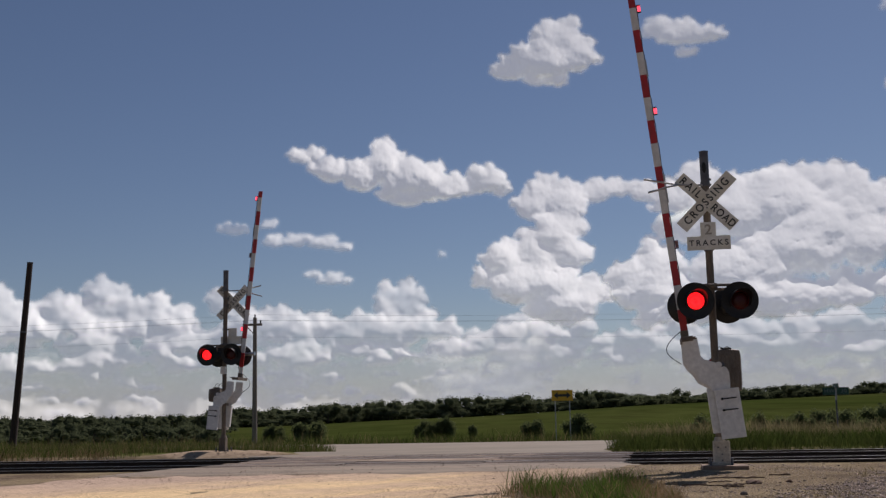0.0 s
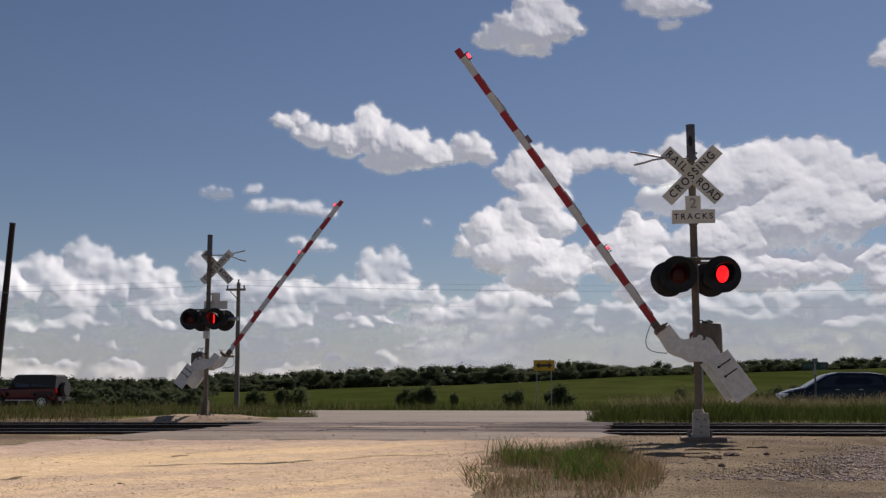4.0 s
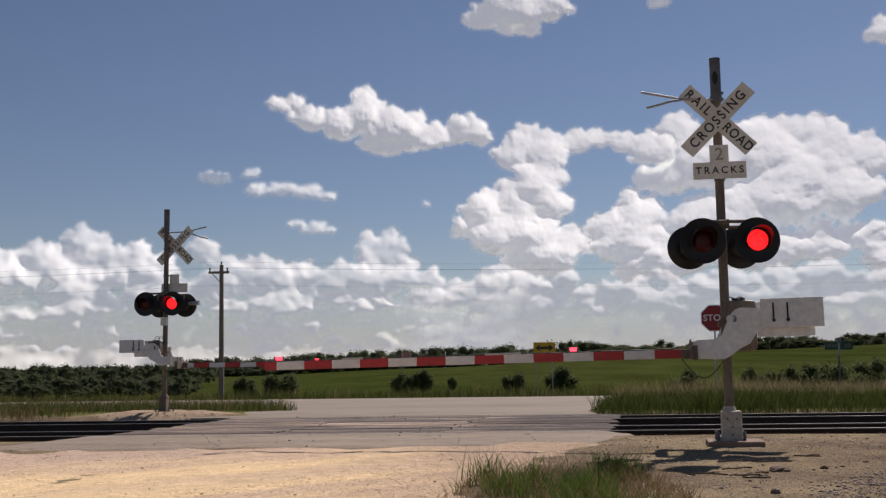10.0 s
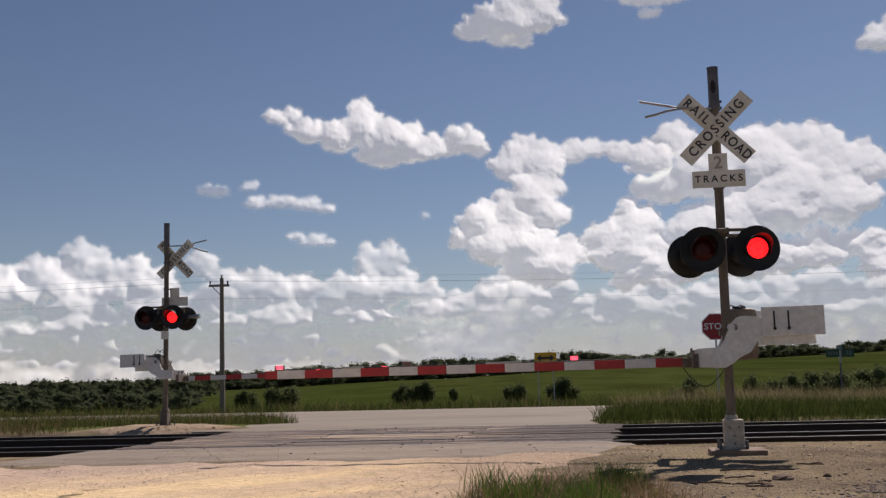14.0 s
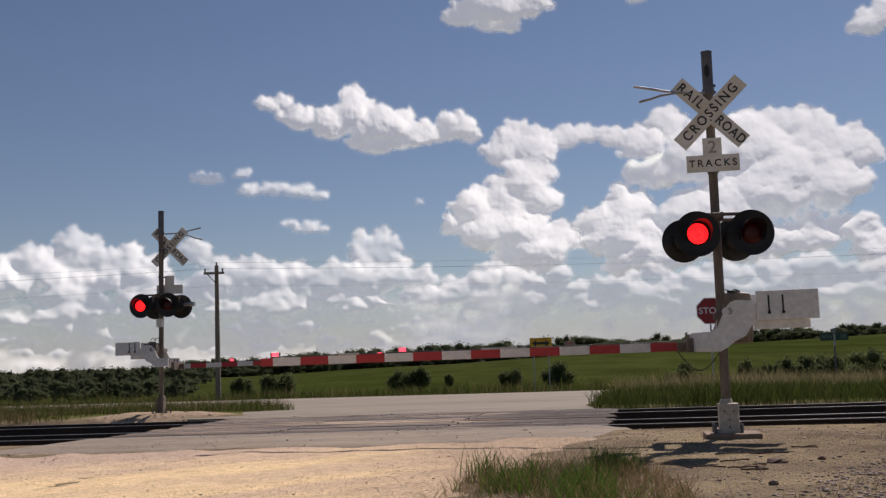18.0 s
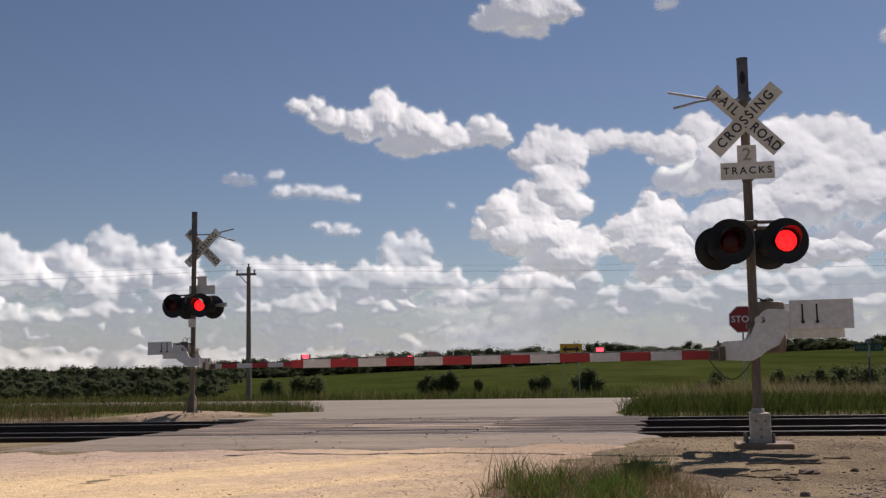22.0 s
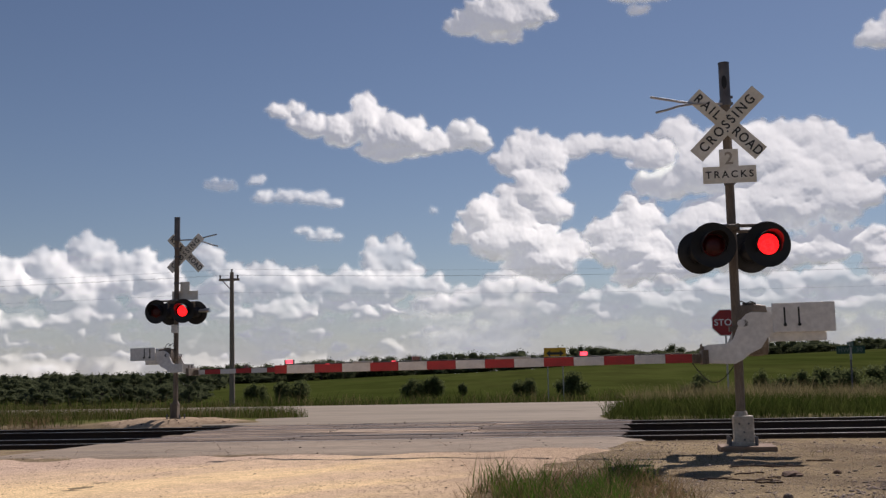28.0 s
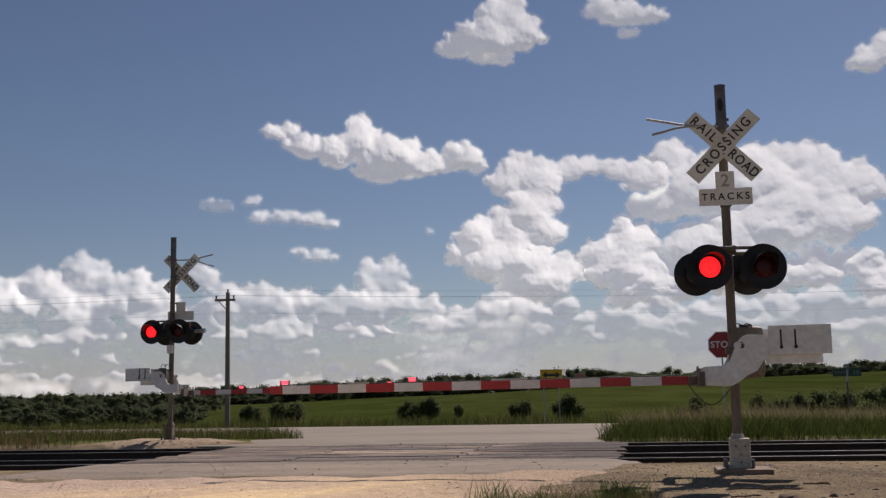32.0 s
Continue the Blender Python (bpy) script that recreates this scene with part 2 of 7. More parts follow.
def deck_material():
    """Grey timber, dusted tan by tyres and dark with oil towards the deck's ends."""
    m = bpy.data.materials.new("oily_dusty_timber")
    m.use_nodes = True
    n, l = m.node_tree.nodes, m.node_tree.links
    b, geo = n["Principled BSDF"], n.new("ShaderNodeNewGeometry")
    b.inputs["Roughness"].default_value, b.inputs["Specular IOR Level"].default_value = 0.85, 0.2

    def noise_tex(scale, stretch, detail=5):
        t, mp = n.new("ShaderNodeTexNoise"), n.new("ShaderNodeMapping")
        t.inputs["Scale"].default_value, t.inputs["Detail"].default_value = scale, detail
        mp.inputs["Scale"].default_value = stretch
        l.new(geo.outputs["Position"], mp.inputs["Vector"])
        l.new(mp.outputs[0], t.inputs["Vector"])
        return t.outputs["Fac"]

    def ranged(src, a, b2, c=0.0, d=1.0):
        r = n.new("ShaderNodeMapRange")
        for key, v in (("From Min", a), ("From Max", b2), ("To Min", c), ("To Max", d)):
            r.inputs[key].default_value = v
        l.new(src, r.inputs["Value"])
        return r.outputs[0]

    def mixed(f, a, b2, mode="MIX"):
        x = n.new("ShaderNodeMix")
        x.data_type, x.blend_type = "RGBA", mode
        for key, v in (("Factor", f), ("A", a), ("B", b2)):
            if isinstance(v, (tuple, float)):
                x.inputs[key].default_value = (*v, 1) if isinstance(v, tuple) else v
            else:
                l.new(v, x.inputs[key])
        return x.outputs["Result"]

    sep, add = n.new("ShaderNodeSeparateXYZ"), n.new("ShaderNodeMath")
    l.new(geo.outputs["Position"], sep.inputs[0])
    add.operation = "MULTIPLY_ADD"
    l.new(noise_tex(0.7, (1, 1, 1)), add.inputs[0])
    add.inputs[1].default_value = 4.0
    l.new(sep.outputs["X"], add.inputs[2])
    info = n.new("ShaderNodeObjectInfo")
    # grime worked out of the flangeways, along each rail
    along, grime = n.new("ShaderNodeVectorMath"), None
    along.operation = "DOT_PRODUCT"
    along.inputs[1].default_value = (0.05, 1.0, 0.0)
    l.new(geo.outputs["Position"], along.inputs[0])
    wobble = n.new("ShaderNodeMath")
    wobble.operation = "MULTIPLY_ADD"
    l.new(noise_tex(2.2, (0.4, 1, 1)), wobble.inputs[0])
    wobble.inputs[1].default_value = 0.55
    l.new(along.outputs["Value"], wobble.inputs[2])
    for y in (19.2, 20.7, 23.5, 25.0):
        gap = n.new("ShaderNodeMath")
        gap.operation = "COMPARE"
        gap.inputs[1].default_value, gap.inputs[2].default_value = y + 0.275, 0.26
        l.new(wobble.outputs[0], gap.inputs[0])
        if grime is not None:
            both = n.new("ShaderNodeMath")
            both.operation = "MAXIMUM"
            l.new(grime, both.inputs[0])
            l.new(gap.outputs[0], both.inputs[1])
            grime = both.outputs[0]
        else:
            grime = gap.outputs[0]
    c = mixed(ranged(noise_tex(1.5, (0.35, 2.5, 1)), 0.38, 0.62), (0.34, 0.265, 0.21), (0.125, 0.098, 0.08))
    c = mixed(ranged(noise_tex(0.55, (0.5, 1.3, 1)), 0.47, 0.62, 0.0, 0.85), c, (0.50, 0.38, 0.27))
    c = mixed(ranged(add.outputs[0], 2.0, 3.7, 0.0, 0.93), c, (0.07, 0.047, 0.038))
    c = mixed(ranged(grime, 0.0, 1.0, 0.0, 0.72), c, (0.085, 0.066, 0.056))
    c = mixed(1.0, c, ranged(info.outputs["Random"], 0.0, 1.0, 0.5, 1.3), "MULTIPLY")
    c = mixed(1.0, c, ranged(noise_tex(25, (0.3, 2, 1), 4), 0.3, 0.7, 0.7, 1.25), "MULTIPLY")
    l.new(c, b.inputs["Base Color"])
    bp = n.new("ShaderNodeBump")
    bp.inputs["Strength"].default_value, bp.inputs["Distance"].default_value = 0.5, 0.01
    l.new(noise_tex(30, (0.2, 2, 1)), bp.inputs["Height"])
    l.new(bp.outputs[0], b.inputs["Normal"])
    return m


M_DECK = deck_material()
M_BALLAST = mat("purple_grey_ballast", (0.20, 0.15, 0.135), 0.95, 0, (0.12, 0.092, 0.085), 3, 0.9, 0.8, 22, fine=(16, 0.4), island=0.35)
M_SPILL = mat("pale_purple_stone", (0.47, 0.355, 0.29), 0.85, 0, (0.165, 0.128, 0.105), 3, 0.9, fine=(30, 0.3), island=0.65)
M_PEBBLE = mat("mixed_pebble", (0.50, 0.38, 0.28), 0.8, 0, (0.27, 0.20, 0.15), 3, 0.9, island=0.45)
M_GRASS = leafy("grass_blade", (0.042, 0.076, 0.013), (0.090, 0.098, 0.030), 0.9, 0.5, 0.32)
M_SEED = leafy("seeding_grass_stalk", (0.30, 0.25, 0.135), (0.20, 0.17, 0.08), 0.8)
M_DRY = leafy("dry_grass_stalk", (0.22, 0.178, 0.09), (0.135, 0.112, 0.05), 0.8)
M_GRASS_NEAR = leafy("fresh_grass_blade", (0.050, 0.130, 0.018), (0.105, 0.155, 0.032), 1.5)
M_LEAF = leafy("bush_leaf", (0.092, 0.115, 0.052), (0.14, 0.16, 0.066), 0.5, 0.25, 0.5)
M_WOODS = leafy("far_tree_leaf", (0.088, 0.104, 0.058), (0.110, 0.126, 0.066), 0.06, 0.07, 0.5)
M_PINK = leafy("pinkish_seed_grass", (0.29, 0.18, 0.12), (0.19, 0.15, 0.065), 1.4)
M_PAD = mat("rust_stained_concrete", (0.30, 0.215, 0.15), 0.9, 0, (0.17, 0.105, 0.07), 4, 0.8)
M_DARKSTONE = mat("dark_loose_stone", (0.20, 0.145, 0.105), 0.8, 0, (0.11, 0.085, 0.065), 3, 0.9, island=0.45)
M_GRIT = mat("pale_grit", (0.56, 0.47, 0.38), 0.85, 0, (0.40, 0.33, 0.27), 3, 0.9, island=0.3)
M_EARTH = mat("dark_earth", (0.17, 0.10, 0.062), 0.95, 0, (0.085, 0.05, 0.034), 14, 0.9)
M_TWIG = mat("dry_twig", (0.15, 0.095, 0.065), 0.9, 0, (0.08, 0.05, 0.036), 20, 0.8)
M_BARK = mat("dark_bark", (0.06, 0.045, 0.035), 0.95)
M_WIRE = mat("grey_power_wire", (0.26, 0.26, 0.27), 0.5, 0.3)
M_TYRE = mat("black_tyre_rubber", (0.018, 0.018, 0.018), 0.8, 0, (0.03, 0.028, 0.026), 6, 0.6)
M_RIM = mat("silver_wheel_rim", (0.55, 0.55, 0.55), 0.3, 0.9)
M_GLASS = mat("dark_car_glass", (0.012, 0.014, 0.016), 0.06, 0, spec=0.8)
M_JEEP = mat("dark_red_car_paint", (0.10, 0.008, 0.010), 0.25, 0.2, (0.08, 0.007, 0.008), 2, 0.5)
M_BLACKCAR = mat("black_car_paint", (0.008, 0.009, 0.012), 0.18, 0.2)
M_NAVYCAR = mat("dark_navy_car_paint", (0.010, 0.012, 0.030), 0.18, 0.2)
M_PLASTIC = mat("black_car_plastic", (0.02, 0.02, 0.02), 0.7)
M_TRUCKRED = mat("bright_red_truck_paint", (0.40, 0.014, 0.018), 0.25, 0.1, (0.34, 0.014, 0.016), 1, 0.6)
M_TRAILER = mat("white_trailer_side", (0.80, 0.80, 0.77), 0.5, 0, (0.68, 0.67, 0.63), 0.9, 0.8, fine=(5, 0.05), stretch=(1, 1, 0.6))
M_TARP = mat("dusty_grey_tarp", (0.22, 0.21, 0.19), 0.85, 0, (0.15, 0.145, 0.13), 2, 0.8, 0.3, 10)
M_FRAME = mat("dirty_black_frame", (0.025, 0.023, 0.021), 0.7, 0.2, (0.05, 0.045, 0.04), 3, 0.7)
M_REDLIGHT = mat("red_tail_light", (0.35, 0.01, 0.01), 0.2)
M_HEADLIGHT = mat("clear_head_light", (0.6, 0.62, 0.65), 0.1, 0.3)


# ---- builders ----
def part(name, bm, material, parent=None, label="", smooth=False, category="", kind="", group=""):
    me = bpy.data.meshes.new(name)
    bmesh.ops.recalc_face_normals(bm, faces=bm.faces[:])
    bm.to_mesh(me)
    bm.free()
    for m in material if isinstance(material, (list, tuple)) else (material,):
        me.materials.append(m)
    if smooth:
        me.polygons.foreach_set("use_smooth", [True] * len(me.polygons))
    ob = new(name, me)
    ob.parent = parent
    return tagged(ob, label, category, group, kind)


def arrays(name, verts, faces, material, parent=None, label="", category="", kind="", smooth=False):
    """One mesh from numpy arrays: verts (n, 3) and faces (m, 3 or 4)."""
    verts, faces = np.asarray(verts, np.float32), np.asarray(faces, np.int32)
    me = bpy.data.meshes.new(name)
    k = faces.shape[1]
    me.vertices.add(len(verts))
    me.vertices.foreach_set("co", verts.ravel())
    me.loops.add(faces.size)
    me.loops.foreach_set("vertex_index", faces.ravel())
    me.polygons.add(len(faces))
    me.polygons.foreach_set("loop_start", np.arange(0, faces.size, k, dtype=np.int32))
    me.polygons.foreach_set("loop_total", np.full(len(faces), k, np.int32))
    if smooth:
        me.polygons.foreach_set("use_smooth", np.ones(len(faces), bool))
    me.update(calc_edges=True)
    me.validate()
    for m in material if isinstance(material, (list, tuple)) else (material,):
        me.materials.append(m)
    ob = new(name, me)
    ob.parent = parent
    return tagged(ob, label, category, "", kind)


def box(bm, c, s, bevel=0.0, m=None):
    """A box with centre c and size s, its edges bevelled."""
    r = bmesh.ops.create_cube(bm, size=1.0)["verts"]
    bmesh.ops.scale(bm, vec=s, verts=r)
    if bevel:
        e = list({e for v in r for e in v.link_edges})
        g = bmesh.ops.bevel(bm, geom=e, offset=bevel, segments=2, affect="EDGES", profile=0.7)
        r = list({v for f in g["faces"] for v in f.verts} | {v for v in r if v.is_valid})
    if m is not None:
        bmesh.ops.transform(bm, matrix=m, verts=r)
    bmesh.ops.translate(bm, vec=c, verts=r)
    return r


def rod(bm, a, b, r, r2=None, n=12):
    """A round bar from a to b."""
    a, b = Vector(a), Vector(b)
    v = bmesh.ops.create_cone(bm, cap_ends=True, segments=n, radius1=r, radius2=r if r2 is None else r2, depth=(b - a).length)["verts"]
    bmesh.ops.transform(bm, matrix=Matrix.Translation((a + b) / 2) @ (b - a).to_track_quat("Z", "Y").to_matrix().to_4x4(), verts=v)
    return v


def tube(bm, pts, r, n=8):
    """A bent round bar through the points, in one piece."""
    pts = [Vector(p) for p in pts]
    rings = []
    for i, p in enumerate(pts):
        d = (pts[min(i + 1, len(pts) - 1)] - pts[max(i - 1, 0)]).normalized()
        side = d.cross(Vector((0, 0, 1)) if abs(d.z) < 0.9 else Vector((1, 0, 0))).normalized()
        up = side.cross(d)
        rings.append([bm.verts.new(p + r * (math.cos(2 * math.pi * k / n) * side + math.sin(2 * math.pi * k / n) * up)) for k in range(n)])
    for a, b in zip(rings, rings[1:]):
        for k in range(n):
            bm.faces.new((a[k], a[(k + 1) % n], b[(k + 1) % n], b[k]))
    bm.faces.new(rings[0])
    bm.faces.new(list(reversed(rings[-1])))


def slab(bm, outline, y0, y1, bevel=0.0):
    """A plate: an outline of (x, z) points, thick from y0 to y1."""
    a = [bm.verts.new((x, y0, z)) for x, z in outline]
    f = bm.faces.new(a)
    g = bmesh.ops.extrude_face_region(bm, geom=[f])["geom"]
    vs = [v for v in g if isinstance(v, bmesh.types.BMVert)]
    bmesh.ops.translate(bm, vec=(0, y1 - y0, 0), verts=vs)
    if bevel:
        es = [e for e in bm.edges if e.is_valid and abs(e.verts[0].co.y - e.verts[1].co.y) < 1e-6 and e.verts[0] in a + vs]
        bmesh.ops.bevel(bm, geom=es, offset=bevel, segments=2, affect="EDGES")


def lathe(bm, profile, n=32, m=None):
    """A turned form round the y axis: a profile of (y, radius)."""
    rings = []
    for y, r in profile:
        rings.append([bm.verts.new((r * math.cos(2 * math.pi * i / n), y, r * math.sin(2 * math.pi * i / n))) for i in range(n)])
    for a, b in zip(rings, rings[1:]):
        for i in range(n):
            bm.faces.new((a[i], a[(i + 1) % n], b[(i + 1) % n], b[i]))
    vs = [v for r in rings for v in r]
    if m is not None:
        bmesh.ops.transform(bm, matrix=m, verts=vs)
    return rings


def letters(name, text, size, material, parent, m, spread=1.0, label=""):
    """Raised letters from the built-in font as a mesh; they stand in the xz plane and face -y."""
    cu = bpy.data.curves.new(name, "FONT")
    cu.body, cu.size, cu.align_x, cu.align_y, cu.extrude, cu.space_character = text, size, "CENTER", "CENTER", 0.002, spread
    cu.offset = 0.003 * size / 0.17
    tmp = new(name, cu)
    me = bpy.data.meshes.new_from_object(tmp.evaluated_get(bpy.context.evaluated_depsgraph_get()))
    bpy.data.objects.remove(tmp)
    me.materials.clear()
    me.materials.append(material)
    me.transform(m @ pose(0, 0, 0, 90, 0, 0))
    ob = new(name, me)
    ob.parent = parent
    return tagged(ob, label)


def empty(name, m, label, category, group="", kind=""):
    ob = new(name)
    ob.matrix_basis = m
    ob.empty_display_size = 0.2
    return tagged(ob, label, category, group, kind)


def smooth_step(a, b, x):
    t = np.clip((np.asarray(x, float) - a) / (b - a), 0, 1)
    return t * t * (3 - 2 * t)


@functools.lru_cache(maxsize=64)
def lattice(seed):
    rng = np.random.RandomState(seed)
    return rng.rand(256, 256)


def vnoise(x, y, seed):
    """Smooth value noise, 0 to 1."""
    g = lattice(seed)
    xi, yi = np.floor(x).astype(int), np.floor(y).astype(int)
    u, v = x - xi, y - yi
    u, v = u * u * (3 - 2 * u), v * v * (3 - 2 * v)
    a, b = g[xi % 256, yi % 256], g[(xi + 1) % 256, yi % 256]
    c, d = g[xi % 256, (yi + 1) % 256], g[(xi + 1) % 256, (yi + 1) % 256]
    return (a * (1 - u) + b * u) * (1 - v) + (c * (1 - u) + d * u) * v


def fbm(x, y, seed, octaves=4):
    s, a, t = 0.0, 1.0, 0.0
    for k in range(octaves):
        s, t, a = s + a * vnoise(x * 2**k + 17.3 * k, y * 2**k + 5.1 * k, seed + k), t + a, a * 0.5
    return s / t


def puffs(x, y, seed):
    """Round knobs: one minus the distance to the nearest of scattered points."""
    g, h = lattice(seed), lattice(seed + 7)
    xi, yi = np.floor(x).astype(int), np.floor(y).astype(int)
    best = np.full(x.shape, 9.0)
    for i in (-1, 0, 1):
        for j in (-1, 0, 1):
            px, py = xi + i + g[(xi + i) % 256, (yi + j) % 256], yi + j + h[(xi + i) % 256, (yi + j) % 256]
            best = np.minimum(best, (px - x) ** 2 + (py - y) ** 2)
    return np.sqrt(np.clip(1.0 - best, 0, 1))


# ---- ground ----
SKEW_H, SKEW_T = 0.10, 0.05  # the highway and the tracks run slightly askew


def field_rise(x, y):
    r = np.clip(x / np.maximum(y, 1.0), -0.6, 0.6)
    far = 0.7 + np.where(r > 0, 21.0, 9.0) * r - 8.0 * np.clip(r - 0.15, 0, 1)
    far = far + 0.5 * np.exp(-(((r + 0.05) / 0.08) ** 2))
    return np.maximum(far, -1.0) + 0.8 * (fbm(x / 90.0 + 40, y / 90.0 + 40, 61) - 0.5)


def height(x, y):
    """The ground's height: level by the track, lower at the highway, a ditch and rolling fields beyond."""
    x, y = np.asarray(x, float), np.asarray(y, float)
    h = y + SKEW_H * np.clip(x, -200, 200)
    t = y + SKEW_T * np.clip(x, -200, 200)
    z = 0.03 - 0.28 * smooth_step(27.5, 37.5, h)
    trough = smooth_step(17.5, 18.3, t) * (1 - smooth_step(25.8, 26.6, t))
    z = z - 0.24 * trough
    z = z - 0.75 * smooth_step(49.5, 53, h) * (1 - smooth_step(56, 75, h)) - 0.35 * smooth_step(56, 75, h)
    s = smooth_step(62, 390, y)
    z = z * (1 - s) + s * field_rise(x, y)
    z = z + 0.12 * np.exp(-(((x + 7.3) / 1.8) ** 2 + ((y - 27.2) / 1.3) ** 2) ** 2) * (0.6 + 0.8 * fbm(x * 1.6, y * 1.6, 15))
    z = z + 0.05 * np.exp(-(((x - 3.9) / 2.2) ** 2 + ((y - 14.6) / 1.6) ** 2))
    near = (1 - smooth_step(15.5, 17.2, y)) * smooth_step(-40, 0, y)
    z = z + near * (0.05 * (fbm(x * 0.9, y * 0.9, 11) - 0.5) + 0.03 * (fbm(x * 3, y * 3, 12) - 0.5))
    z = z - near * 0.22 * smooth_step(5.0, 8.5, x)
    side = smooth_step(27, 29, y) * (1 - smooth_step(35.5, 37.5, y)) * (smooth_step(4.5, 6.5, x) + 1 - smooth_step(-7, -4.5, x))
    z = z + side * 0.10 * fbm(x * 0.5, y * 0.5, 21)
    return z


def spaced(stops):
    out = []
    for (a, b, d) in stops:
        out.extend(np.arange(a, b, d))
    out.append(stops[-1][1])
    return np.array(out)


gx = spaced([(-1600, -400, 100), (-400, -60, 12), (-60, -20, 1.6), (-20, -9, 0.5), (-9, 9, 0.16), (9, 20, 0.5), (20, 60, 1.6), (60, 400, 12), (400, 1600, 100)])
gy = spaced([(-300, -40, 20), (-40, -4, 2.0), (-4, 6, 0.4), (6, 17, 0.14), (17, 28, 0.3), (28, 60, 0.6), (60, 120, 2.5), (120, 440, 8), (440, 2600, 90)])
GX, GY = np.meshgrid(gx, gy)


def sheet(name, X, Y, Z, material, **kw):
    n, m = X.shape
    i = np.arange(n * m).reshape(n, m)
    f = np.stack([i[:-1, :-1], i[:-1, 1:], i[1:, 1:], i[1:, :-1]], -1).reshape(-1, 4)
    return arrays(name, np.stack([X, Y, Z], -1).reshape(-1, 3), f, material, smooth=True, **kw)


def ground_material():
    """Sandy soil by the track, grass beyond it, a green field past the highway; the bounds follow the plan, roughened by noise."""
    m = bpy.data.materials.new("ground_soil_and_grass")
    m.use_nodes = True
    n, l = m.node_tree.nodes, m.node_tree.links
    b = n["Principled BSDF"]
    b.inputs["Roughness"].default_value, b.inputs["Specular IOR Level"].default_value = 0.95, 0.0
    tc, sep = n.new("ShaderNodeTexCoord"), n.new("ShaderNodeSeparateXYZ")
    l.new(tc.outputs["Object"], sep.inputs[0])

    def noise_tex(scale, detail=5, stretch=None):
        t = n.new("ShaderNodeTexNoise")
        t.inputs["Scale"].default_value, t.inputs["Detail"].default_value, t.inputs["Roughness"].default_value = scale, detail, 0.65
        if stretch:
            mp = n.new("ShaderNodeMapping")
            mp.inputs["Scale"].default_value = stretch
            l.new(tc.outputs["Object"], mp.inputs["Vector"])
            l.new(mp.outputs[0], t.inputs["Vector"])
        else:
            l.new(tc.outputs["Object"], t.inputs["Vector"])
        return t.outputs["Fac"]

    def ranged(src, a, b2, c=0.0, d=1.0):
        r = n.new("ShaderNodeMapRange")
        for key, v in (("From Min", a), ("From Max", b2), ("To Min", c), ("To Max", d)):
            r.inputs[key].default_value = v
        l.new(src, r.inputs["Value"])
        return r.outputs[0]

    def mixed(f, a, b2, mode="MIX"):
        x = n.new("ShaderNodeMix")
        x.data_type, x.blend_type = "RGBA", mode
        for key, v in (("Factor", f), ("A", a), ("B", b2)):
            if isinstance(v, (tuple, float)):
                x.inputs[key].default_value = (*v, 1) if isinstance(v, tuple) else v
            else:
                l.new(v, x.inputs[key])
        return x.outputs["Result"]

    def add(a, b2, k):
        x = n.new("ShaderNodeMath")
        x.operation = "MULTIPLY_ADD"
        l.new(b2, x.inputs[0])
        x.inputs[1].default_value = k
        l.new(a, x.inputs[2])
        return x.outputs[0]

    soil = mixed(ranged(noise_tex(0.5), 0.4, 0.62), (0.285, 0.225, 0.14), (0.15, 0.115, 0.08))
    soil = mixed(1.0, soil, ranged(noise_tex(65, 6), 0.32, 0.68, 0.3, 1.7), "MULTIPLY")
    turf = mixed(ranged(noise_tex(0.7), 0.4, 0.62), (0.075, 0.10, 0.026), (0.14, 0.13, 0.055))
    crop = mixed(ranged(noise_tex(0.016, 5, (1, 0.35, 1)), 0.38, 0.60), (0.036, 0.049, 0.011), (0.054, 0.063, 0.018))
    crop = mixed(1.0, crop, ranged(noise_tex(0.12, 6, (1, 0.25, 1)), 0.3, 0.7, 0.68, 1.32), "MULTIPLY")
    # the heap of pale sand round the far mast
    heap, span = n.new("ShaderNodeMapping"), n.new("ShaderNodeVectorMath")
    heap.vector_type = "TEXTURE"
    heap.inputs["Location"].default_value, heap.inputs["Scale"].default_value = (-7.2, 27.3, 0), (1.7, 1.2, 60)
    span.operation = "LENGTH"
    l.new(tc.outputs["Object"], heap.inputs["Vector"])
    l.new(heap.outputs[0], span.inputs[0])
    sand = ranged(add(span.outputs["Value"], noise_tex(1.6, 5), 0.9), 1.35, 1.6, 1.0, 0.0)
    skewed = add(sep.outputs["Y"], sep.outputs["X"], SKEW_H)
    y2 = add(skewed, noise_tex(0.8), 2.0)
    c = mixed(ranged(y2, 27.2, 28.2), soil, turf)
    c = mixed(sand, c, mixed(ranged(noise_tex(7), 0.35, 0.65), (0.46, 0.355, 0.25), (0.30, 0.225, 0.155)))
    y3 = add(skewed, noise_tex(0.15), 12.0)
    c = mixed(ranged(y3, 66, 74), c, crop)
    l.new(c, b.inputs["Base Color"])
    bp = n.new("ShaderNodeBump")
    bp.inputs["Strength"].default_value, bp.inputs["Distance"].default_value = 0.8, 0.03
    l.new(noise_tex(14, 6), bp.inputs["Height"])
    l.new(bp.outputs[0], b.inputs["Normal"])
    return m


ground = sheet("ground", GX, GY, height(GX, GY), ground_material(), label="sandy verge, grass and rolling green fields to the horizon", category="ground", kind="structure")


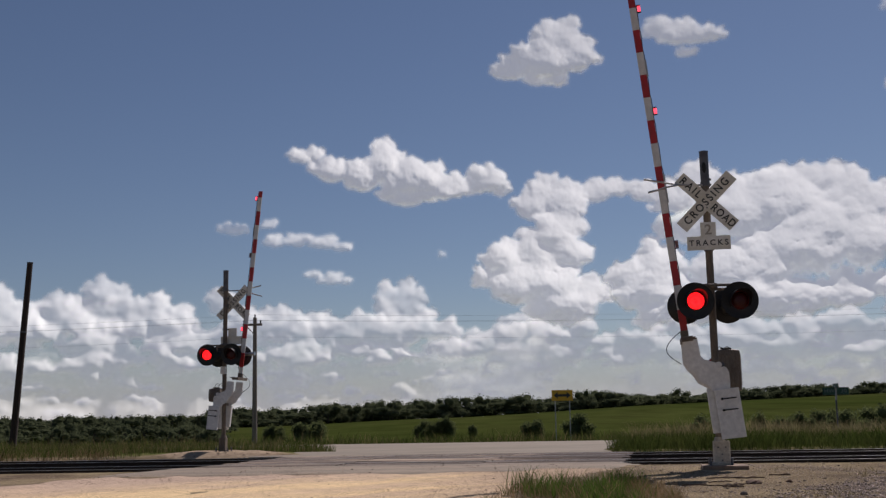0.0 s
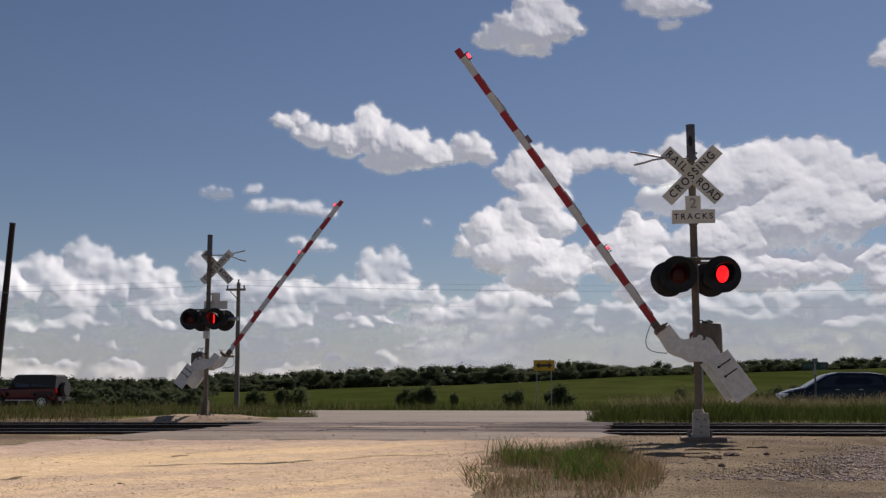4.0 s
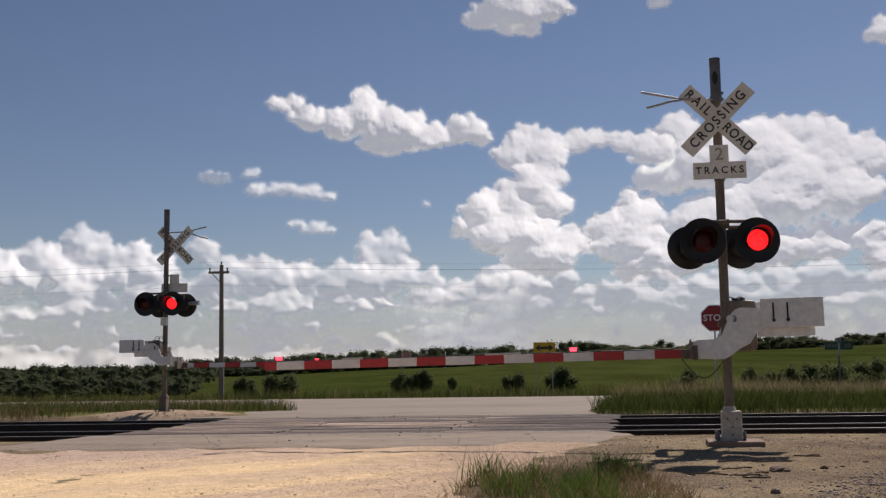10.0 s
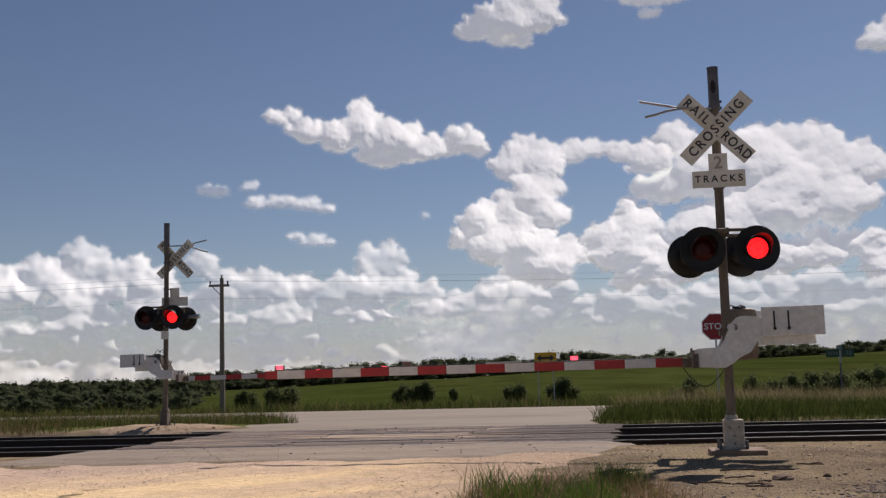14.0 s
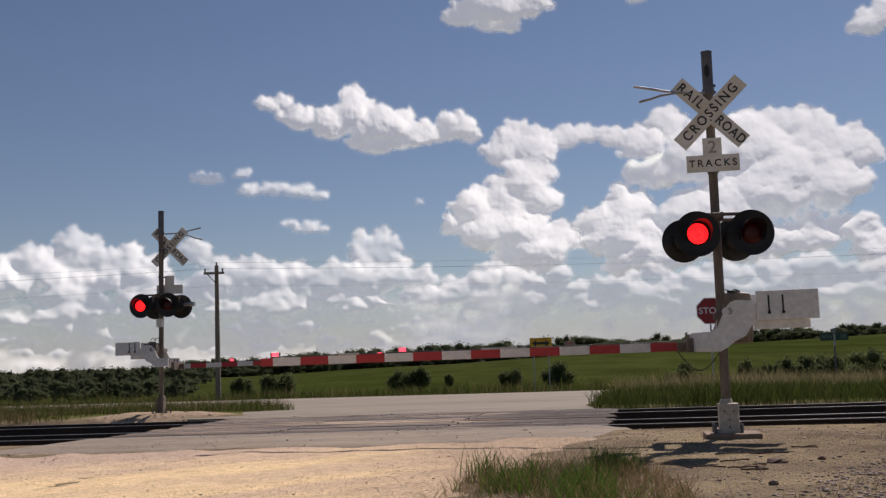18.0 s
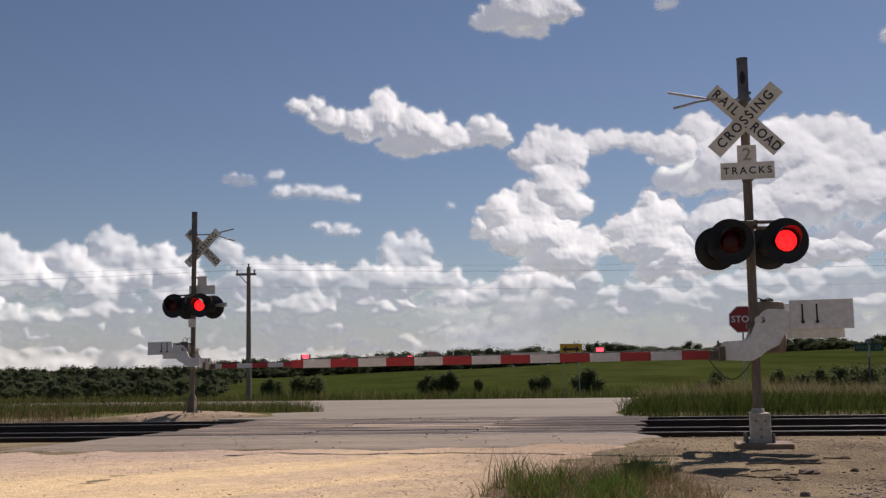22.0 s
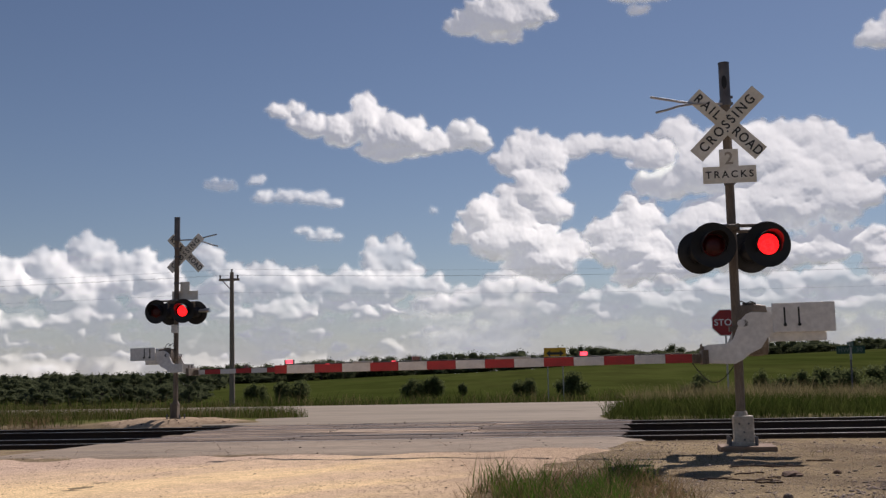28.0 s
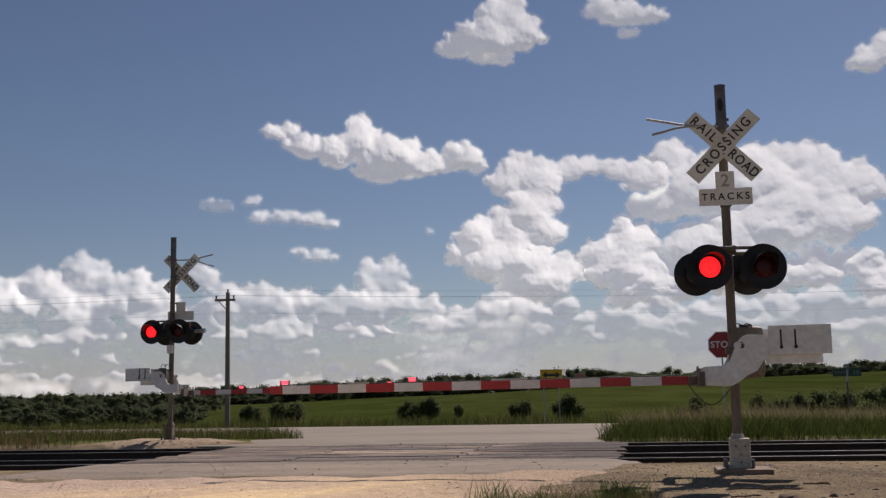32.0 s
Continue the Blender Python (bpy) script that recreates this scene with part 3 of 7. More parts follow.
def gravel_material():
    """Packed tan gravel: pale swept wheel paths, greyer loose stone between them and along the edges."""
    m = bpy.data.materials.new("tan_gravel")
    m.use_nodes = True
    n, l = m.node_tree.nodes, m.node_tree.links
    b = n["Principled BSDF"]
    b.inputs["Roughness"].default_value, b.inputs["Specular IOR Level"].default_value = 0.95, 0.0
    tc = n.new("ShaderNodeTexCoord")

    def noise_tex(scale, detail=5, stretch=(1, 1, 1), turn=0.0, rough=0.6):
        t, mp, tu = n.new("ShaderNodeTexNoise"), n.new("ShaderNodeMapping"), n.new("ShaderNodeMapping")
        t.inputs["Scale"].default_value, t.inputs["Detail"].default_value, t.inputs["Roughness"].default_value = scale, detail, rough
        tu.inputs["Rotation"].default_value = (0, 0, radians(turn))
        mp.inputs["Scale"].default_value = stretch
        l.new(tc.outputs["Object"], tu.inputs["Vector"])
        l.new(tu.outputs[0], mp.inputs["Vector"])
        l.new(mp.outputs[0], t.inputs["Vector"])
        return t.outputs["Fac"]

    def line(ax, ay, wobble, k):
        """ax * x + ay * y + k * wobble."""
        d, a = n.new("ShaderNodeVectorMath"), n.new("ShaderNodeMath")
        d.operation, a.operation = "DOT_PRODUCT", "MULTIPLY_ADD"
        d.inputs[1].default_value = (ax, ay, 0)
        l.new(tc.outputs["Object"], d.inputs[0])
        l.new(wobble, a.inputs[0])
        a.inputs[1].default_value = k
        l.new(d.outputs["Value"], a.inputs[2])
        return a.outputs[0]

    def ranged(src, a, b2, c=0.0, d=1.0):
        r = n.new("ShaderNodeMapRange")
        for key, v in (("From Min", a), ("From Max", b2), ("To Min", c), ("To Max", d)):
            r.inputs[key].default_value = v
        l.new(src, r.inputs["Value"])
        return r.outputs[0]

    def mixed(f, a, b2, mode="MIX"):
        x = n.new("ShaderNodeMix")
        x.data_type, x.blend_type = "RGBA", mode
        for key, v in (("Factor", f), ("A", a), ("B", b2)):
            if isinstance(v, (tuple, float)):
                x.inputs[key].default_value = (*v, 1) if isinstance(v, tuple) else v
            else:
                l.new(v, x.inputs[key])
        return x.outputs["Result"]

    c = mixed(ranged(noise_tex(1.1, 4, (1, 0.10, 1), 48), 0.42, 0.60), (0.71, 0.53, 0.31), (0.57, 0.42, 0.285))
    wob = noise_tex(0.7, 5)
    c = mixed(ranged(line(-0.55, 1.0, wob, 3.0), 15.6, 18.2), c, (0.50, 0.375, 0.285))
    c = mixed(ranged(line(1.0, 0.0, wob, 2.4), -0.2, 1.6), c, (0.44, 0.33, 0.235))
    c = mixed(1.0, c, ranged(noise_tex(6, 5), 0.3, 0.7, 0.86, 1.12), "MULTIPLY")
    c = mixed(1.0, c, ranged(noise_tex(52, 6, rough=0.75), 0.34, 0.68, 0.50, 1.62), "MULTIPLY")
    l.new(c, b.inputs["Base Color"])
    bp = n.new("ShaderNodeBump")
    bp.inputs["Strength"].default_value, bp.inputs["Distance"].default_value = 0.5, 0.012
    l.new(noise_tex(70, 5), bp.inputs["Height"])
    l.new(bp.outputs[0], b.inputs["Normal"])
    return m


# the side road: gravel up to the track, then a flared mouth onto the highway
def road_top(x, y):
    """The gravel road's surface, with two wheel ruts."""
    u = 0.22 * (y - 12)
    z = height(x, y) + 0.026 + 0.02 * (fbm(x * 2.2, y * 0.5, 35, 3) - 0.5)
    return z - 0.022 * np.exp(-((x + 3.9 - u) / 0.35) ** 2) - 0.018 * np.exp(-((x + 2.1 - u) / 0.4) ** 2)


ry = np.concatenate([np.arange(-60, 4, 1.0), np.arange(4, 15.9, 0.11)])
ru = np.linspace(0, 1, 90)
RU, RY = np.meshgrid(ru, ry)
wob = 0.35 * (fbm(ry * 0.9, ry * 0 + 3, 31) - 0.5)
lft = -7.6 - 1.6 * (1 - smooth_step(8, 17, ry)) + wob
rgt = 0.6 + 2.0 * smooth_step(9, 17, ry) + 0.5 * (fbm(ry * 0.8, ry * 0 + 9, 33) - 0.5)
RX = lft[:, None] + RU * (rgt - lft)[:, None]
edge = np.minimum(RU, 1 - RU)
ragged = 2.2 * (fbm(RX * 0.8, RY * 1.4, 36, 5) - 0.5)
rz = road_top(RX, RY) - 0.045 * (1 - smooth_step(0.02, 0.10, edge + 0.13 * (fbm(RX * 1.6, RY * 1.6, 38, 5) - 0.5))) - 0.06 * smooth_step(15.1, 15.8, RY + ragged)
sheet("road", RX, RY, rz, gravel_material(), label="tan gravel road with wheel ruts before the crossing", category="road", kind="structure")
ry = np.arange(14.6, 18.2, 0.1)
RU, RY = np.meshgrid(ru, ry)
lft, rgt = -7.3 + 0.6 * smooth_step(15.2, 18.4, ry), 2.5 + 0.5 * smooth_step(15.2, 17.6, ry)
RX = lft[:, None] + RU * (rgt - lft)[:, None]
jag = 0.6 * (fbm(RX * 0.7, RX * 0 + 2, 37) - 0.5)
edge = np.minimum(np.minimum(RU, 1 - RU) * 5, smooth_step(14.7, 15.3, RY + jag) * 0.5)
sheet("apron_road", RX, RY + 0.42 - SKEW_T * RX, 0.052 - 0.05 * (1 - smooth_step(0, 0.25, edge)) + 0.012 * (fbm(RX * 1.5, RY * 1.5, 39) - 0.5), M_ASPHALT,
      label="patched grey asphalt apron beside the rails", category="road", kind="structure")
ry = np.arange(25.62, 40.0, 0.22)
RU, RY = np.meshgrid(ru, ry)
lft = -6.3 + 1.1 * smooth_step(27, 31, ry) - 7.0 * smooth_step(35.2, 38.6, ry) + 0.2 * (fbm(ry, ry * 0 + 1, 41) - 0.5)
rgt = 3.4 + 2.7 * np.clip((ry - 27) / 10, 0, 1) + 6.0 * smooth_step(36.0, 38.8, ry) + 0.2 * (fbm(ry, ry * 0 + 5, 43) - 0.5)
RX = lft[:, None] + RU * (rgt - lft)[:, None]
sheet("side_road", RX, RY - SKEW_H * RX * smooth_step(30, 38, RY) - SKEW_T * RX * (1 - smooth_step(30, 38, RY)), 0.012 + 0.033 * smooth_step(25.6, 27.4, RY) - 0.265 * smooth_step(27.5, 37.5, RY) + 0.006 * fbm(RX, RY, 45), M_HIGHWAY,
      label="worn grey side road joining the highway", category="road", kind="structure")
hx = spaced([(-1500, -80, 40), (-80, 80, 2), (80, 1500, 40)])
hy = np.arange(38.6, 49.7, 0.5)
HX, HY = np.meshgrid(hx, hy)
sheet("highway_road", HX, HY - SKEW_H * HX, -0.215 + 0.06 * (1 - ((HY - 44) / 5.5) ** 2), M_HIGHWAY, label="pale two-lane concrete highway", category="road", kind="structure")

# ---- railway ----
RAILS = (19.2, 20.7, 23.5, 25.0)
bx, by = spaced([(-260, -30, 6), (-30, 30, 0.25), (30, 260, 6)]), np.arange(17.7, 26.7, 0.25)
BX, BY = np.meshgrid(bx, by)
bed = -0.215 - 0.16 * (1 - smooth_step(17.7, 18.4, BY)) - 0.16 * smooth_step(25.8, 26.6, BY) + 0.05 * (fbm(BX * 4, BY * 4, 51) - 0.5)
sheet("ballast", BX, BY - SKEW_T * BX, bed, M_BALLAST, label="dark oily ballast bed under the two tracks", category="ballast", kind="structure")


def rail_section():
    return [(-0.075, -0.18), (0.075, -0.18), (0.075, -0.165), (0.012, -0.14), (0.010, -0.05), (0.036, -0.036), (0.036, -0.008), (0.026, 0.0), (-0.026, 0.0), (-0.036, -0.008), (-0.036, -0.036), (-0.010, -0.05), (-0.012, -0.14), (-0.075, -0.165)]


for k, y in enumerate(RAILS):
    rail = empty("rail", pose(0, y, 0.012, 0, 0, -math.degrees(math.atan(SKEW_T))), "rusty steel rail with a polished head", "rail", "rails of the two tracks")
    bm = bmesh.new()
    ends = [[bm.verts.new((x, a, z)) for a, z in rail_section()] for x in (-260, 260)]
    for i in range(14):
        bm.faces.new((ends[0][i], ends[0][(i + 1) % 14], ends[1][(i + 1) % 14], ends[1][i]))
    part("rail_web", bm, M_RAIL_SIDE, rail)
    bm = bmesh.new()
    box(bm, (0, 0, 0.0015), (520, 0.052, 0.006))
    part("rail_head", bm, M_RAIL_TOP, rail, "polished running surface")
    bm = bmesh.new()
    box(bm, (0, 0, 0), (0.02, 0.17, 0.012))
    box(bm, (0, -0.09, 0.012), (0.03, 0.03, 0.04))
    box(bm, (0, 0.09, 0.012), (0.03, 0.03, 0.04))
    clip = part("rail_spike", bm, M_RAIL_SIDE, rail)
    clip.matrix_basis = pose(3.71, 0, -0.176)
    for i in range(8, 26):
        c = clip.copy()
        scene.collection.objects.link(c)
        c.matrix_basis = pose(i * 0.53, 0, -0.176)
ties = empty("tie_row", pose(0, 0, 0), "dark tarred timber ties laid in ballast", "railway ties", kind="stuff")
bm = bmesh.new()
box(bm, (0, 0, 0), (0.22, 2.6, 0.16), 0.012)
tie = part("tie", bm, M_TIE, ties)
tie.matrix_basis = pose(3.2, 19.95 - SKEW_T * 3.2, -0.245)
bm = bmesh.new()
rng = random.Random(5)
for yc in (19.95, 24.25):
    for i in range(-150, 151):
        if -13 < i < 6:
            continue
        if -40 < i < 40:
            c = tie.copy()
            scene.collection.objects.link(c)
            c.matrix_basis = pose(i * 0.53 + rng.uniform(-0.03, 0.03), yc - SKEW_T * i * 0.53 + rng.uniform(-0.05, 0.05), -0.245, 0, 0, rng.uniform(-1, 1))
            continue
        box(bm, (i * 0.53 + rng.uniform(-0.03, 0.03), yc - SKEW_T * i * 0.53 + rng.uniform(-0.05, 0.05), -0.245), (0.22, 2.6, 0.16))
part("far_ties", bm, M_TIE, ties, kind="stuff")

# the crossing deck between the rails: planks side by side
deck = empty("crossing_deck", pose(0, 0, 0), "worn grey timber crossing deck between the rails", "crossing deck", kind="structure")
rng = random.Random(8)
plank_rows = [18.68, 18.96] + [19.43 + 0.265 * i for i in range(5)] + [20.93 + 0.263 * i for i in range(10)] + [23.73 + 0.265 * i for i in range(5)] + [25.23, 25.5]
bm = bmesh.new()
box(bm, (0, 0, 0), (3.02, 0.245, 0.16), 0.012)
plank = part("plank", bm, M_DECK, deck)
first = True
for y in plank_rows:
    x = -6.35 + 0.17 * (y - 19.0) + rng.uniform(-0.12, 0.12)
    for _ in range(3):
        m = pose(x + 1.52, y - SKEW_T * (x + 1.52), -0.068 + rng.uniform(-0.006, 0.008), rng.uniform(-0.4, 0.4), 0, rng.uniform(-0.15, 0.15) - 2.86)
        if first:
            plank.matrix_basis, first = m, False
        else:
            p = plank.copy()
            scene.collection.objects.link(p)
            p.matrix_basis = m
        x += 3.05

# ---- crossing signals ----
SWING_A = [(0.0, 84.0), (1.9, 83.8), (2.5, 80.5), (3.0, 71.5), (3.5, 63.8), (4.0, 55.8), (4.5, 47.8), (5.5, 34.5), (6.5, 23.1), (7.0, 18.5), (7.5, 12.9), (8.0, 8.0), (8.5, 4.9),
           (9.0, 3.5), (9.5, 1.75), (9.95, -0.9), (10.45, 0.7), (11.0, 1.5), (11.55, 0.6), (12.0, -0.5), (12.5, 0.0), (13.1, -0.38), (32.0, -0.38)]
SWING_B = [(0.0, 84.0), (1.9, 83.2), (2.5, 75.0), (3.0, 67.5), (3.5, 60.0), (4.0, 52.7), (4.5, 45.0), (5.5, 32.4), (6.5, 21.6), (7.0, 15.6), (7.5, 10.1), (8.0, 4.8), (8.5, 2.6),
           (9.0, 1.6), (9.5, 1.0), (10.0, -0.2), (10.5, 1.0), (11.0, 0.6), (32.0, 0.6)]
BEAT, PHASE = 0.5952, 0.98
LAG = ((0.0, 0.0), (4.0, -0.03), (8.0, -0.03), (17.0, 0.015), (20.0, -0.02), (25.0, 0.02), (29.0, 0.05), (32.0, -0.07))  # the flasher relay runs unevenly
flashers = []
swingers = []


def lamp_unit(sig, x, y, z, face, flashing, lamp_turn=0.0):
    """One flasher: housing, round black background, hood and a lens that can turn its lit side to the road. face: -1 towards -y, 1 towards +y."""
    m = pose(x, y, z, 0, 0, lamp_turn + (0 if face < 0 else 180))
    bm = bmesh.new()
    lathe(bm, [(0.16, 0.0), (0.16, 0.09), (0.13, 0.125), (0.03, 0.155), (0.0, 0.16), (-0.012, 0.16)], 24, m)
    lamp = part("flasher_lamp", bm, M_BLACK, sig, smooth=True)
    bm = bmesh.new()
    lathe(bm, [(-0.012, 0.150), (-0.012, 0.300), (-0.022, 0.306), (-0.022, 0.294), (-0.018, 0.284), (-0.018, 0.150)], 40, m)
    part("background_disc", bm, M_BLACK, lamp, "round black background disc", smooth=True)
    bm = bmesh.new()
    n = 30
    for i in range(n):
        a0, a1 = [radians(-35 + 250 * (i + k) / n) for k in (0, 1)]
        d0, d1 = [0.10 + 0.20 * max(0.0, math.sin(radians(-35 + 250 * (i + k) / n))) ** 0.7 if math.sin(radians(-35 + 250 * (i + k) / n)) > 0 else 0.10 for k in (0, 1)]
        ring = []
        for r in (0.168, 0.174):
            ring.append([bm.verts.new((r * math.cos(a), -0.018 - d, r * math.sin(a))) for a, d in ((a0, 0), (a1, 0), (a1, d1), (a0, d0))])
        o, q = ring
        bm.faces.new(o), bm.faces.new(q), bm.faces.new((o[2], o[3], q[3], q[2]))
    bmesh.ops.remove_doubles(bm, verts=bm.verts[:], dist=0.0005)
    bmesh.ops.transform(bm, matrix=m, verts=bm.verts[:])
    part("hood", bm, M_BLACK, lamp, smooth=False)
    bm = bmesh.new()
    rings = lathe(bm, [(-0.001, 0.0005), (-0.022, 0.0005), (-0.018, 0.07), (-0.008, 0.140), (0.008, 0.140), (0.018, 0.07), (0.022, 0.0005)], 32)
    bm.faces.ensure_lookup_table()
    for f in bm.faces:
        f.material_index = 0 if f.calc_center_median().y < 0 else 1
    lens = part("lens", bm, (M_LENS_ON, M_LENS_OFF), lamp, "red glass lens", smooth=True)
    lens.matrix_basis = m @ pose(0, -0.03, 0, 0, 0, 0 if flashing else 180)
    if flashing:
        flashers.append((lens, m @ pose(0, -0.03, 0), flashing))
    return lamp


def crossbuck(sig, z, y, two_sided, dx):
    """Two crossed white blades with black letters."""
    for k, (turn, words) in enumerate(((-45, ""), (45, ""))):
        bm = bmesh.new()
        box(bm, (0, 0, 0), (1.22, 0.006, 0.229), 0.0)
        bmesh.ops.transform(bm, matrix=pose(dx, y - 0.010 * k, z, 0, -turn, 0), verts=bm.verts[:])
        blade = part("crossbuck_blade", bm, M_SIGN, sig, "white blade with black letters")
        for side in ((0, 180) if two_sided else (0,)):
            off = pose(dx, y - 0.010 * k, z, 0, 0, side) @ pose(0, -0.006, 0, 0, -turn if side == 0 else turn, 0)
            if (turn == 45) == (side == 0):
                letters("letters", "CROSSING", 0.185, M_LETTER, blade, off @ Matrix.Diagonal((0.90, 1, 1, 1)), 1.36)
            else:
                letters("letters", "RAIL", 0.185, M_LETTER, blade, off @ pose(-0.355, 0, 0) @ Matrix.Diagonal((0.90, 1, 1, 1)), 1.36)
                letters("letters", "ROAD", 0.185, M_LETTER, blade, off @ pose(0.365, 0, 0) @ Matrix.Diagonal((0.86, 1, 1, 1)), 1.15)
    for dz in (-0.11, 0.11):
        bm = bmesh.new()
        rod(bm, (dx, y - 0.02, z + dz), (dx, y - 0.026, z + dz), 0.014, n=8)
        part("bolt", bm, M_SLEEVE, sig)


def signal(m, top, zx, zt, zc, dx, lamp_turn, k, arm_len, swing, front_lit, back_lit, label):
    """A crossing signal with flashers and a gate; the gate's arm lies along local -x when it is down."""
    sig = empty("crossing_signal", m, label, "crossing signal", "gated crossing signals")
    bm = bmesh.new()
    rod(bm, (0, 0, 0.1), (0, 0, top - 0.5), 0.062, n=20)
    part("mast", bm, M_GALV, sig, "weathered grey-brown steel mast", smooth=False)
    bm = bmesh.new()
    rod(bm, (0, 0, top - 0.52), (0, 0, top), 0.074, n=20)
    rod(bm, (0, 0, top), (0, 0, top + 0.012), 0.078, n=20)
    rod(bm, (0, 0, top - 0.60), (0, 0, top - 0.52), 0.082, n=20)
    for dz in (-0.57, -0.48):
        box(bm, (0.085, 0, top + dz), (0.03, 0.05, 0.03))
    part("mast_top", bm, M_SLEEVE, sig, "dull grey top section")
    bm = bmesh.new()
    lathe(bm, [(-0.003, 0.0), (-0.003, 0.052), (0.0, 0.06)], 16, pose(-0.01, -0.074, top - 0.28) @ Matrix.Diagonal((0.6, 1, 1.6, 1)))
    part("hand_hole", bm, M_BLACK, sig)
    # foot
    bm = bmesh.new()
    wide = 0.84 if k > 0.9 else 0.62
    box(bm, (0.02, -0.02, 0.27), (0.31 * wide, 0.30 * wide, 0.38), 0.02)
    box(bm, (0.0, -0.02, 0.09), (0.40 * wide, 0.36 * wide, 0.05), 0.008)
    rod(bm, (0, 0, 0.44), (0, 0, 0.52), 0.10, 0.075, n=16)
    foot = part("junction_base", bm, M_BASE if k > 0.9 else M_GALV, sig, "grey-white cast junction base" if k > 0.9 else "rusty brown cast base")
    for x, z in ((-0.06, 0.36), (0.06, 0.36), (-0.0, 0.25), (0.0, 0.15)):
        bm = bmesh.new()
        rod(bm, (x + 0.02, -0.165 * wide, z), (x + 0.02, -0.182 * wide, z), 0.014, n=8)
        part("cover_bolt", bm, M_SLEEVE, foot)
    for x in (-0.17, 0.17):
        for y in (-0.17, 0.13):
            bm = bmesh.new()
            rod(bm, (x, y, 0.05), (x, y, 0.19), 0.022, n=8)
            part("anchor_bolt", bm, M_SLEEVE, foot)
    bm = bmesh.new()
    box(bm, (0.05, -0.05, 0.0), (0.72 if k > 0.9 else 0.45, 0.64 if k > 0.9 else 0.45, 0.15), 0.03)
    part("concrete_pad", bm, M_PAD, sig, "brown-stained concrete footing pad")
    crossbuck(sig, zx, -0.10, True, dx)
    bm = bmesh.new()
    box(bm, (dx, -0.085, zt + 0.22), (0.255, 0.006, 0.27))
    plate = part("count_plate", bm, M_SIGN, sig, "small white plate with a worn numeral")
    letters("numeral", "2", 0.24, mat("faded_numeral", (0.34, 0.31, 0.26), 0.6), plate, pose(dx, -0.0895, zt + 0.22))
    bm = bmesh.new()
    box(bm, (dx, -0.092, zt), (0.71, 0.006, 0.235))
    plate = part("tracks_plate", bm, M_SIGN, sig, "white plate with black letters")
    letters("letters", "TRACKS", 0.135, M_LETTER, plate, pose(dx, -0.0965, zt), 1.42)
    for z in (zt - 0.11, zt + 0.32, zx - 0.1, zx + 0.12):
        bm = bmesh.new()
        rod(bm, (0, 0, z - 0.02), (0, 0, z + 0.02), 0.072, n=16)
        box(bm, (0, -0.075, z), (0.16, 0.02, 0.03))
        part("sign_clamp", bm, M_SLEEVE, sig)
    # fork that holds the raised arm
    bm = bmesh.new()
    z = top - 0.58
    tube(bm, [(-0.05, -0.06, z), (-0.45, -0.12, z + 0.01), (-1.02, -0.16, z + 0.13)], 0.017)
    tube(bm, [(-0.45, -0.12, z + 0.01), (-0.65, -0.28, z - 0.05), (-0.80, -0.36, z - 0.11), (-0.96, -0.40, z - 0.15)], 0.017)
    part("arm_fork", bm, M_CHROME, sig, "bright metal fork for the raised arm")
    # flashers on their cross bar
    bm = bmesh.new()
    rod(bm, (-0.36, -0.30, zc + 0.27), (0.36, -0.30, zc + 0.27), 0.024, n=12)
    rod(bm, (-0.36, 0.30, zc + 0.27), (0.36, 0.30, zc + 0.27), 0.024, n=12)
    rod(bm, (0, -0.34, zc + 0.27), (0, 0.34, zc + 0.27), 0.03, n=12)
    box(bm, (0.0, 0, zc + 0.27), (0.18, 0.18, 0.11), 0.015)
    for x in (-0.36, 0.36):
        for y in (-0.30, 0.30):
            rod(bm, (x, y, zc + 0.29), (x, y, zc + 0.10), 0.02, n=10)
    bmesh.ops.transform(bm, matrix=pose(0, 0, 0, 0, 0, lamp_turn), verts=bm.verts[:])
    part("cross_bar", bm, M_GALV, sig, "grey lamp cross bar")
    for x, ch in ((-0.36, "L"), (0.36, "R")):
        for y, face, lit in ((-0.40, -1, front_lit), (0.40, 1, back_lit)):
            v = pose(0, 0, 0, 0, 0, lamp_turn) @ Vector((x, y, zc))
            lamp_unit(sig, v.x, v.y, v.z, face, lit.get(ch), lamp_turn)
    # gate mechanism
    bm = bmesh.new()
    box(bm, (0.19, 0.12, 1.60 if k > 0.9 else 1.66), (0.46 * k, 0.34, 0.70 if k > 0.9 else 0.40), 0.12)
    rod(bm, (0.19, 0.12, 1.93 if k > 0.9 else 1.84), (0.19, 0.12, 1.975 if k > 0.9 else 1.885), 0.09, n=14)
    mech = part("gate_mechanism", bm, M_GALV, sig, "grey gate mechanism housing")
    bm = bmesh.new()
    rod(bm, (0.08, -0.34, 1.68), (0.08, 0.42, 1.68), 0.045, n=16)
    part("main_shaft", bm, M_SLEEVE, mech)
    for x in (0.08, 0.20):
        bm = bmesh.new()
        tube(bm, [(x, 0.02, 1.92)] + [(x + 0.06 * math.cos(a), 0.02, 1.94 + 0.05 * math.sin(a)) for a in (2.6, 1.6, 0.6)] + [(x + 0.08, 0.02, 1.9)], 0.008, 6)
        part("conduit", bm, M_CABLE, mech)
    for z in (1.62, 1.40):
        bm = bmesh.new()
        box(bm, (0.0, 0.0, z), (0.20, 0.20, 0.07), 0.01)
        part("mast_bracket", bm, M_GALV, mech)
    # the arm, in its own space round the shaft
    arm = part("gate_arm", gate_core(arm_len), M_GALV, sig, "red and white striped gate arm")
    gate_parts(arm, arm_len, k)
    swingers.append((arm, pose(0.03, 0, 1.68), swing))
